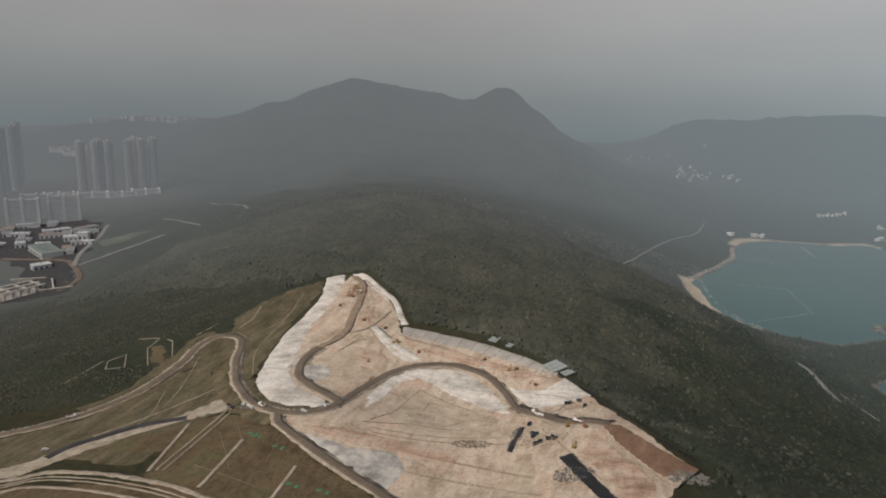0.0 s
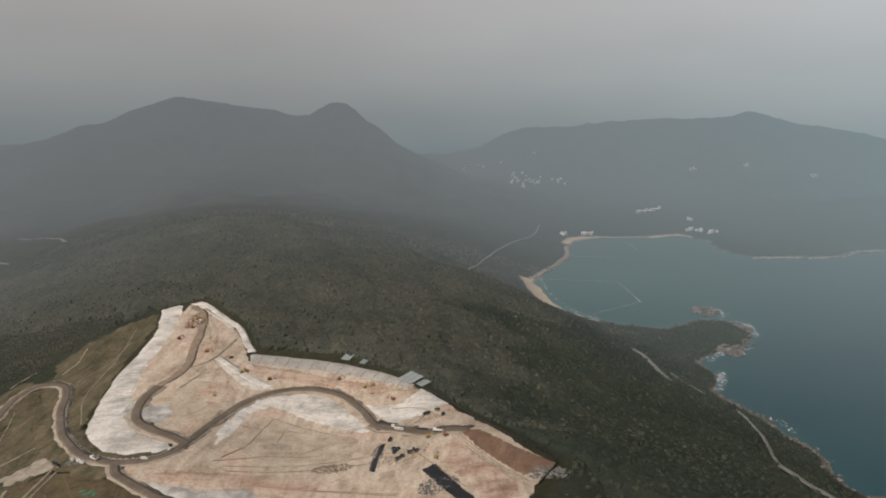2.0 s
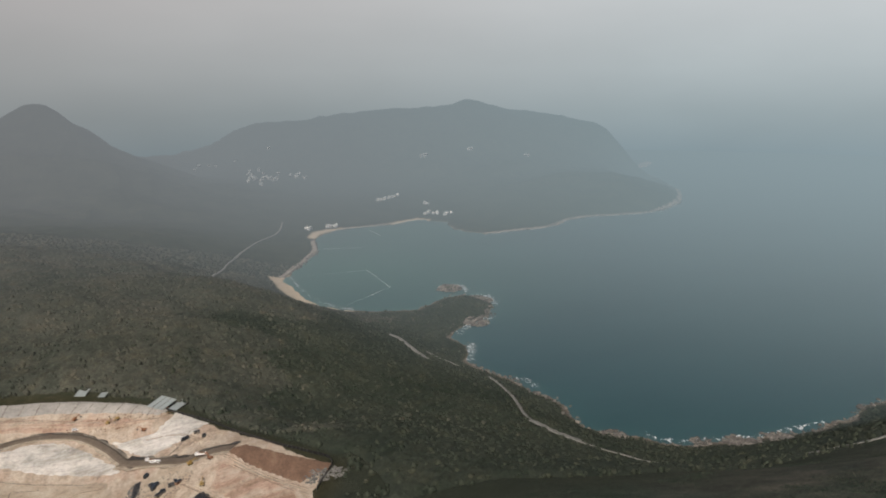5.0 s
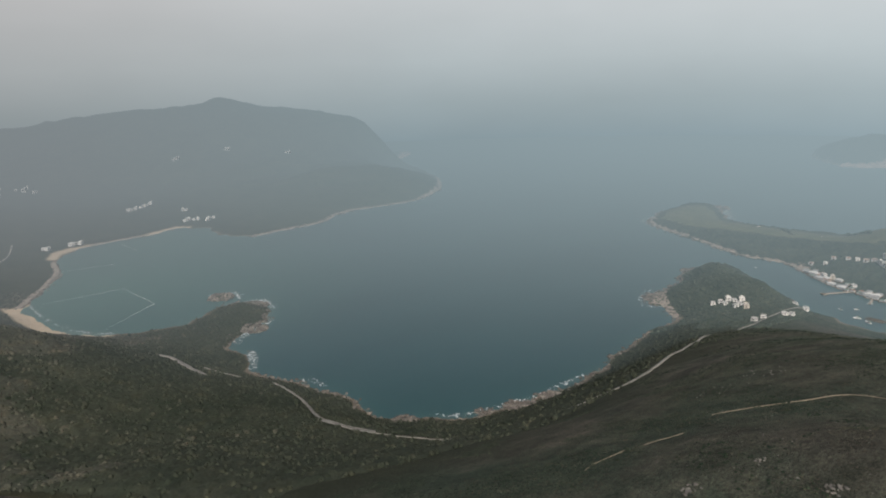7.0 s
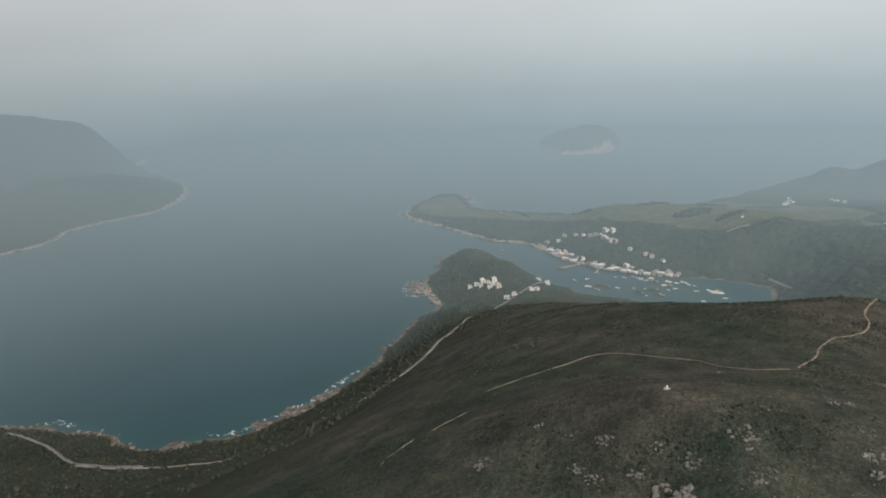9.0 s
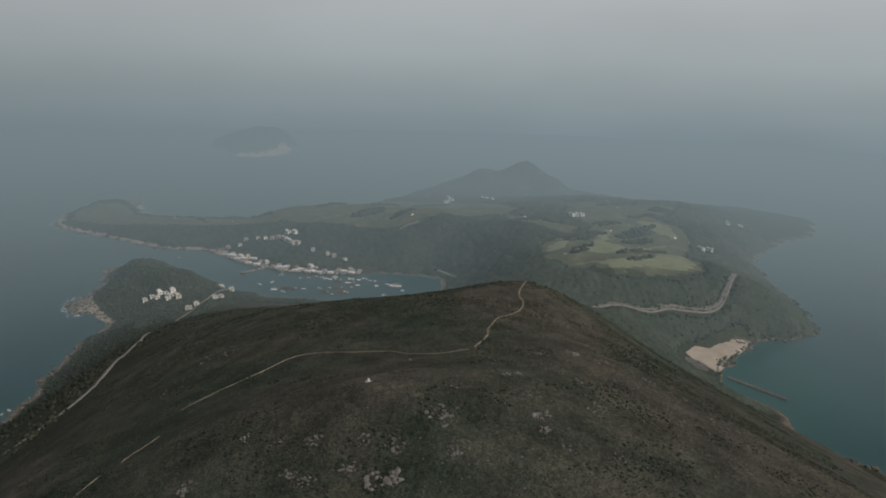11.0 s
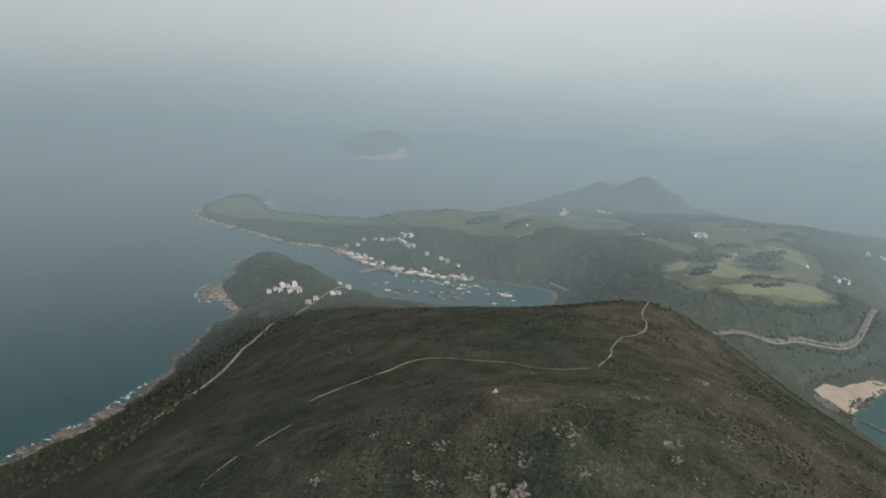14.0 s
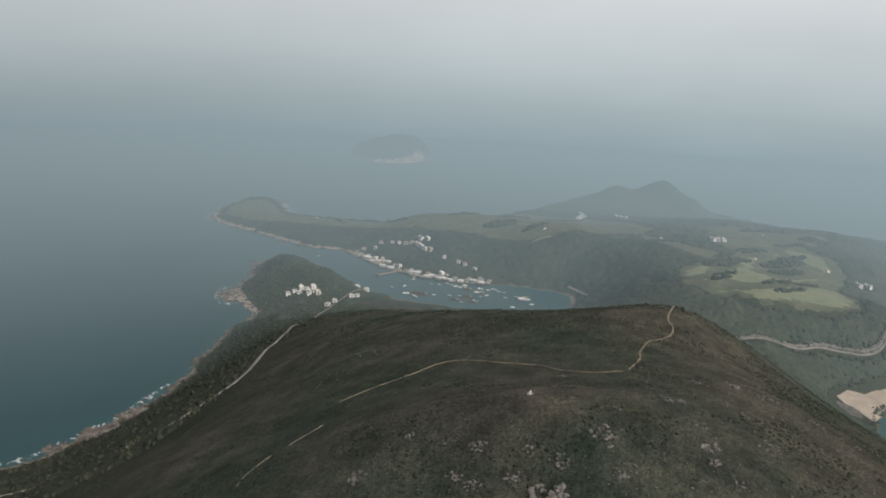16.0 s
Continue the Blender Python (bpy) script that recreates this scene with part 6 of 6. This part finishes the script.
# ---------------------------------------------------------------- shore stones and surf
def shore_line(first, last, step, seed, inland, wide):
    ring = bend_ring(COAST, 9, 3)
    pts = [p for p in ring]
    a = min(range(len(pts)), key=lambda k: math.hypot(pts[k][0] - first[0], pts[k][1] - first[1]))
    b = min(range(len(pts)), key=lambda k: math.hypot(pts[k][0] - last[0], pts[k][1] - last[1]))
    g, x, y = np.random.default_rng(seed), [], []
    for p, q in zip(pts[a:b], pts[a + 1:b + 1]):
        d = math.hypot(q[0] - p[0], q[1] - p[1])
        for s in np.arange(0, 1, step / max(d, step)):
            o = inland + g.normal(0, wide)
            x.append(p[0] + s * (q[0] - p[0]) - (q[1] - p[1]) / d * o)
            y.append(p[1] + s * (q[1] - p[1]) + (q[0] - p[0]) / d * o)
    return np.array(x), np.array(y)


SHORES = [((549, 1220), (391, 983), 0.9, 6), ((391, 983), (1044, 657), 1.3, 4), ((1044, 657), (1395, 765), 0.9, 5), ((474, 1312), (559, 1302), 1.0, 5), ((311, 1840), (225, 1665), 1.2, 6), ((1711, 2107), (810, 1862), 2.0, 5),
          ((1500, 645), (2030, 1128), 0.8, 7), ((1177, -538), (1014, -363), 1.3, 6), ((737, -350), (640, -420), 1.5, 6)]
for k, (a, b, step, wide) in enumerate(SHORES):
    x, y = shore_line(a, b, step, 50 + k, -1, wide)
    g = np.random.default_rng(70 + k)
    big = g.uniform(0.4, 1, len(x)) ** 5 * (3.4 if step < 1.5 else 5)
    keep = ripple(x, y, 45, 80 + k) > -0.25
    x, y, big = x[keep], y[keep], big[keep]
    clumps("shore_rocks", x, y, big, 0.75, SHORE_STONE, "grey-brown broken granite along the waterline", "rocks", 90 + k, 0.3, 0.4, np.maximum(height(x, y), -0.8), False)
for cx, cy, r, seed in ((512, 1374, 26, 1), (1112, 757, 18, 2), (540, 1270, 24, 3), (480, 1150, 22, 4), (1330, 808, 18, 5), (2010, 1120, 34, 6), (470, 690, 16, 9), (600, 620, 18, 10), (655, 608, 16, 11), (610, 612, 14, 12), (560, 640, 12, 13)):
    g = np.random.default_rng(seed)
    n_ = int(30 + r * 3)
    q, a = np.sqrt(g.uniform(0, 1, n_)) * r, g.uniform(0, 2 * np.pi, n_)
    x, y = cx + q * np.cos(a), cy + q * np.sin(a)
    clumps("shore_rocks", x, y, g.uniform(0.12, 0.32, n_) * r ** 0.9, 0.6, SHORE_STONE, "pale rock ledges at the sea's edge", "rocks", 300 + seed, 0.35, 0.4, np.maximum(height(x, y), -0.5), False)


def surf(line, wide, seed, count):
    """Thin uneven sheets of broken water lying on the sea."""
    g, pts = np.random.default_rng(seed), spline([Vector(p) for p in line], 4)
    verts, faces = [], []
    for k in range(int(count * 0.8)):
        q = pts[g.integers(len(pts))]
        cx, cy, r, t = q.x + g.normal(0, wide), q.y + g.normal(0, wide), g.uniform(0.2, 1.0) ** 2 * 2.2, g.uniform(0, 3.14)
        b = len(verts)
        for a in np.linspace(0, 2 * np.pi, 8)[:-1]:
            u, v = r * 2.2 * math.cos(a) * g.uniform(0.6, 1.3), r * 0.7 * math.sin(a) * g.uniform(0.6, 1.3)
            verts.append((cx + u * math.cos(t) - v * math.sin(t), cy + u * math.sin(t) + v * math.cos(t), 0.12 + 0.004 * (k % 50)))
        faces += [(b, b + e, b + e + 1) for e in range(1, 6)]
    tagged(new("surf", mesh_of("surf", verts, faces, FOAM)), "white surf breaking round rocks", "surf", kind="stuff")


surf([(545, 1310), (566, 1290), (560, 1230)], 4, 1, 143)
surf([(500, 1402), (535, 1398), (548, 1372), (535, 1345)], 3, 2, 110)
surf([(525, 1165), (470, 1150), (425, 1100)], 4, 3, 93)
surf([(425, 1045), (400, 990)], 4, 4, 82)
surf([(438, 900), (455, 850)], 4, 5, 33)
surf([(500, 690), (530, 655), (590, 634), (660, 622), (745, 628)], 3, 6, 132)
surf([(1080, 712), (1066, 736), (1092, 765), (1130, 788), (1162, 774)], 4, 7, 88)
surf([(1970, 1222), (2038, 1132), (1960, 1062), (1885, 1004)], 6, 8, 330)
surf([(1640, 1104), (1700, 1175), (1843, 1222)], 5, 9, 88)
surf([(1720, 2110), (1540, 1975), (1400, 1960), (1240, 1972)], 8, 10, 231)
surf([(1050, 1878), (907, 1862), (815, 1852)], 6, 11, 88)
surf([(205, 1600), (212, 1500), (225, 1420), (255, 1345), (290, 1305)], 1.5, 12, 143)
surf([(2430, 235), (2440, 200)], 8, 13, 49)
surf([(2500, 3330), (2280, 3110)], 12, 14, 110)
surf([(3160, 1210), (3200, 1090), (3290, 1030)], 10, 15, 110)

# ---------------------------------------------------------------- woods, scrub and stones on the hills
ROADS_CLEAR = [(HAUL, 15), (SPUR, 15), (SHORE_ROAD, 7), (RED_ROAD, 6), ([(285, 1060), (299, 1044), (306, 990), (312, 945)], 6), ([(20, 1373), (78, 1652), (157, 1904), (237, 2076), (275, 2232)], 7)]


def clear_of(x, y, lines):
    ok = np.ones(len(x), bool)
    for line, wide in lines:
        for (ax, ay), (bx, by) in zip(line, line[1:]):
            ux, uy = bx - ax, by - ay
            s = np.clip(((x - ax) * ux + (y - ay) * uy) / (ux * ux + uy * uy), 0, 1)
            ok &= (x - ax - s * ux) ** 2 + (y - ay - s * uy) ** 2 > wide * wide
    return ok


def cover(x, y, grid):
    i = np.clip(np.searchsorted(GX, x), 0, nx - 1)
    j = np.clip(np.searchsorted(GY, y), 0, ny - 1)
    return grid[j, i]


WORKS_EDGE = [(-402, 905), (-346, 944), (-268, 850), (-228, 776), (-122, 762), (-28, 700), (6, 648), (86, 482), (60, 380), (-200, 230), (-430, 330), (-600, 400), (-560, 500), (-455, 560), (-460, 700), (-440, 830)]


def plant(name, n_, area, lo, hi, tall, mat, label, category, seed, keep, solid=None):
    x, y = scatter(n_, *area, seed)
    ok = (cover(x, y, SEA) > 8) & (coast_side(x, y, WORKS_EDGE) < -2) & clear_of(x, y, ROADS_CLEAR) & (cover(x, y, sand_cover) < 0.2)
    ok &= keep(x, y, cover(x, y, heath_cover))
    for ring, _ in FAIRWAYS if area[1] > 1200 else ():
        ok &= coast_side(x, y, ring) < -3
    x, y = x[ok], y[ok]
    g = np.random.default_rng(seed + 1)
    clumps(name, x, y, lo + (hi - lo) * g.uniform(0, 1, len(x)) ** 2, tall, mat, label, category, seed + 2, 0.35, 0.38, solid=solid)


gap_edge = lambda x, y: 12 * ripple(x, y, 20, 25)
gaps = lambda x, y, size, seed, limit: ripple(x, y, size, seed) > limit
def canopy(area, step, tall, mat, label, seed, keep):
    """A closed roof of crowns: one lumpy sheet that comes down to the ground at its edges."""
    g = np.random.default_rng(seed)
    x, y = np.meshgrid(np.arange(area[0], area[1], step), np.arange(area[2], area[3], step))
    shape, x, y = x.shape, x.ravel() + g.uniform(-0.35, 0.35, x.size) * step, y.ravel() + g.uniform(-0.35, 0.35, y.size) * step
    ok = (cover(x, y, SEA) > 6) & clear_of(x, y, ROADS_CLEAR) & (coast_side(x, y, WORKS_EDGE) < -1) & (cover(x, y, sand_cover) < 0.2) & keep(x, y, cover(x, y, heath_cover))
    for ring, _ in FAIRWAYS:
        ok &= coast_side(x, y, ring) < -2
    for hx, hy in HOUSE_SPOTS:
        ok &= (x - hx) ** 2 + (y - hy) ** 2 > 50
    ok = ok.reshape(shape)
    inside, rise = ok.copy(), np.zeros(shape)
    for part_of in (0.25, 0.3, 0.45):
        shrunk = np.zeros(shape, bool)
        shrunk[1:-1, 1:-1] = inside[1:-1, 1:-1] & inside[:-2, 1:-1] & inside[2:, 1:-1] & inside[1:-1, :-2] & inside[1:-1, 2:]
        rise, inside = rise + part_of * shrunk, shrunk
    rise = rise.ravel()
    z = height(x, y) + np.where(rise > 0, rise * tall * (0.1 + 1.5 * g.uniform(0, 1, x.size) + 0.3 * ripple(x, y, 30, seed)), -0.3)
    idx = np.arange(x.size).reshape(shape)
    quads = np.stack([idx[:-1, :-1], idx[:-1, 1:], idx[1:, 1:], idx[1:, :-1]], -1).reshape(-1, 4)
    quads = quads[ok.ravel()[quads].all(1)]
    used, inverse = np.unique(quads, return_inverse=True)
    me = mesh_of("woods", np.stack([x, y, z], 1)[used], inverse.reshape(quads.shape), mat, True)
    tagged(new("woods", me), label, "woods", kind="stuff")


hollow = lambda x, y: ripple(x, y, 34, 23) + 0.5 * ripple(x, y, 11, 27)
seam = lambda x, y: x - 60 + np.clip(950 - y, -400, 0) + 90 * ripple(x, y, 60, 28) + 130 * np.random.default_rng(3).normal(0, 1, len(x))
west = lambda x, y: x - 960 + 50 * ripple(x, y, 50, 29)
border = lambda x, y: x - 60 + np.clip(950 - y, -400, 0) + 90 * ripple(x, y, 60, 28)
canopy((-900, 560, 560, 1500), 4, 2.8, RIDGE_WOODS, "closed green woods over the ridge", 403, lambda x, y, h: (h < 0.65) & (np.hypot(x, y) < 1560) & ((x > -440) | (y > 900)) & (border(x, y) < 25))
canopy((-60, 560, 380, 1400), 3.4, 2.6, WOODS, "closed dark green woods above the shore", 413, lambda x, y, h: (h < 0.75) & (border(x, y) > -25))
plant("woods", 24000, (-900, 560, 560, 1420), 1.5, 3.2, 1.3, RIDGE_WOODS, "dense dark green woods over the ridge", "woods", 401, lambda x, y, h: (h < 0.6) & (np.hypot(x, y) < 1500) & ((x > -440) | (y > 900)) & (seam(x, y) < 0))
plant("woods", 22000, (-200, 560, 380, 1400), 1.4, 3.0, 1.3, WOODS, "dense dark green woods above the shore", "woods", 411, lambda x, y, h: (h < 0.75) & (seam(x, y) > 0))
plant("woods", 8000, (420, 1080, 400, 860), 1.5, 3.4, 0.55, WOODS, "green coastal scrub woods", "woods", 421, lambda x, y, h: (h < 0.7) & (west(x, y) < 0))
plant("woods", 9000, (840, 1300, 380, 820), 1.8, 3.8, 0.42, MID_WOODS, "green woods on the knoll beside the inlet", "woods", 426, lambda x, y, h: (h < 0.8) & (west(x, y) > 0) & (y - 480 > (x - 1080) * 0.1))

ROADS_CLEAR += [([tuple(q) for q in quay], 38), ([(1411, 138), (1393, 119), (1361, 96)], 6), ([(975, -282), (1030, -300), (1100, -390)], 26)]
inner = lambda x, y: x - 1290 + 60 * ripple(x, y, 60, 31)
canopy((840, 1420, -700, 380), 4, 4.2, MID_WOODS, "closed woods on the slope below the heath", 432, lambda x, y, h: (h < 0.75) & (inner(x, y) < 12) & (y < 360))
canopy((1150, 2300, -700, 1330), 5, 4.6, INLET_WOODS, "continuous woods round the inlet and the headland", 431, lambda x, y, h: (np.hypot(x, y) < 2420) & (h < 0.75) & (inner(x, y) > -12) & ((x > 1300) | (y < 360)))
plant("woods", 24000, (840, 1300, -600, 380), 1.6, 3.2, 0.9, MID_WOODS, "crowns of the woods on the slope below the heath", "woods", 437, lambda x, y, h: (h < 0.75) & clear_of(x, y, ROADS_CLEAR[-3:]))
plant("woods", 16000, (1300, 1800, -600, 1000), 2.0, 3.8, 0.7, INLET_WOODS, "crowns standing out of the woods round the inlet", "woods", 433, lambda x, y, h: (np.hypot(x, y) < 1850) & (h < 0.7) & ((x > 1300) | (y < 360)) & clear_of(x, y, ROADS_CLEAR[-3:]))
plant("woods", 8000, (-900, 300, 1350, 1750), 2.5, 5, 0.4, RIDGE_WOODS, "woods in the valley beyond the ridge", "woods", 441, lambda x, y, h: np.hypot(x, y) < 1720)
plant("scrub", 17000, (-900, -400, 380, 960), 0.8, 2.1, 0.55, BROWN_SCRUB, "brown-green scrub below the haul road", "scrub", 451, lambda x, y, h: coast_side(x, y, [(-575, 600), (-560, 690), (-480, 705), (-470, 640)]) < gap_edge(x, y))
plant("bushes", 62000, (150, 560, -200, 380), 0.25, 0.95, 0.6, SCRUB, "low dark green bushes in the hollows of the heath", "bushes", 461, lambda x, y, h: (h > 0.25) & (hollow(x, y) > 0.12) & (np.hypot(x - 340, y - 90) > 45), OCTA)
plant("bushes", 46000, (140, 480, -150, 280), 0.18, 0.5, 0.6, BROWN_SCRUB, "low brown heather and ferns on the heath", "bushes", 466, lambda x, y, h: h > 0.2, OCTA)
plant("bushes", 14000, (560, 1200, -260, 520), 0.7, 1.7, 0.6, SCRUB, "scrub on the hillside above the inlet", "bushes", 471, lambda x, y, h: gaps(x, y, 50, 24, 0.1) & (h > 0.3), OCTA)
for k, (cx, cy, r1, r2) in enumerate(((1560, -300, 70, 20), (1480, -290, 50, 18), (1640, -335, 50, 12), (1345, -270, 80, 9), (1330, -150, 34, 9), (1290, -140, 22, 7), (1640, -250, 50, 14), (1500, -190, 50, 16), (1450, -160, 50, 16), (1680, -120, 70, 18), (1720, 340, 50, 26), (1640, 240, 40, 12),
                                          (1790, 640, 8, 60), (1760, 800, 6, 50), (1900, -300, 60, 14), (1830, -420, 60, 16), (1640, -40, 40, 12), (2000, 200, 70, 18), (1820, 460, 50, 8), (1900, 330, 60, 12), (1260, -250, 50, 6))):
    g = np.random.default_rng(500 + k)
    n_ = int(r1 * r2 / 9)
    q, a = np.sqrt(g.uniform(0, 1, n_)), g.uniform(0, 2 * np.pi, n_)
    t = -0.8
    u, v = q * np.cos(a) * r1, q * np.sin(a) * r2
    x, y = cx + u * math.cos(t) - v * math.sin(t), cy + u * math.sin(t) + v * math.cos(t)
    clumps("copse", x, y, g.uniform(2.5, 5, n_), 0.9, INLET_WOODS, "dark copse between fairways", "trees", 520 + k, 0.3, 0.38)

# granite on the near summit: (x, y, half widths, count, largest)
for k, (cx, cy, rx, ry, n_, hi) in enumerate(((218, 103, 3, 4, 24, 1.0), (216, 84, 3, 3, 14, 0.9), (213, 71, 4, 3, 18, 1.1), (205, 87, 3, 4, 16, 1.0), (199, 70, 3, 3, 14, 1.8), (199, 77, 4, 4, 22, 1.5), (200, 101, 3, 4, 20, 0.9), (205, 109, 3, 4, 16, 0.9),
                                             (230, 58, 5, 4, 26, 1.2), (226, 54, 4, 4, 20, 1.0), (206, 146, 4, 5, 26, 0.9), (326, 80, 4, 5, 16, 0.8), (251, 53, 2, 2, 6, 0.9), (212, 48, 4, 4, 22, 0.8), (228, 134, 4, 4, 12, 0.6), (221, 118, 3, 3, 8, 0.7),
                                             (348, -7, 7, 4, 34, 1.7), (332, 15, 4, 4, 14, 1.0), (277, 32, 5, 4, 16, 0.8), (280, 25, 3, 2, 8, 1.0), (256, 20, 5, 3, 16, 1.0), (238, 18, 5, 3, 20, 1.2), (228, 17, 4, 2, 12, 1.2), (289, -3, 3, 3, 8, 1.0),
                                             (350, -27, 4, 4, 14, 1.1), (343, -19, 5, 4, 14, 0.9), (339, -50, 8, 7, 20, 0.9), (258, -8, 4, 4, 14, 0.9), (250, -4, 4, 4, 12, 0.9), (337, -64, 6, 6, 14, 0.9), (308, -78, 10, 8, 24, 0.9), (210, 50, 3, 3, 14, 1.0),
                                             (217, 10, 3, 3, 6, 0.9), (220, -9, 5, 4, 14, 0.7), (420, 220, 14, 14, 24, 0.9), (380, 230, 20, 10, 16, 0.8),
                                             (320, -20, 50, 40, 150, 0.5), (270, -40, 50, 40, 170, 0.5), (300, 30, 60, 36, 110, 0.4), (240, 130, 50, 50, 90, 0.4), (215, 40, 36, 36, 130, 0.5), (400, 120, 120, 120, 120, 0.5))):
    stones("boulders", cx, cy, rx, ry, n_, 0.12, hi * 0.85, STONE, "weathered grey granite boulders in heath", 600 + k, 0.55)
marker = thing("summit_post", "small white survey pillar on the hilltop", "survey pillar", at=on_ground(251, 88))
part("pillar", boxes((-0.3, -0.3, 0, 0.3, 0.3, 1.5), bevel=0.04), WHITEWASH, marker)
part("base", boxes((-1.2, -1.2, -0.3, 1.2, 1.2, 0.25)), WALL_CONCRETE, marker)
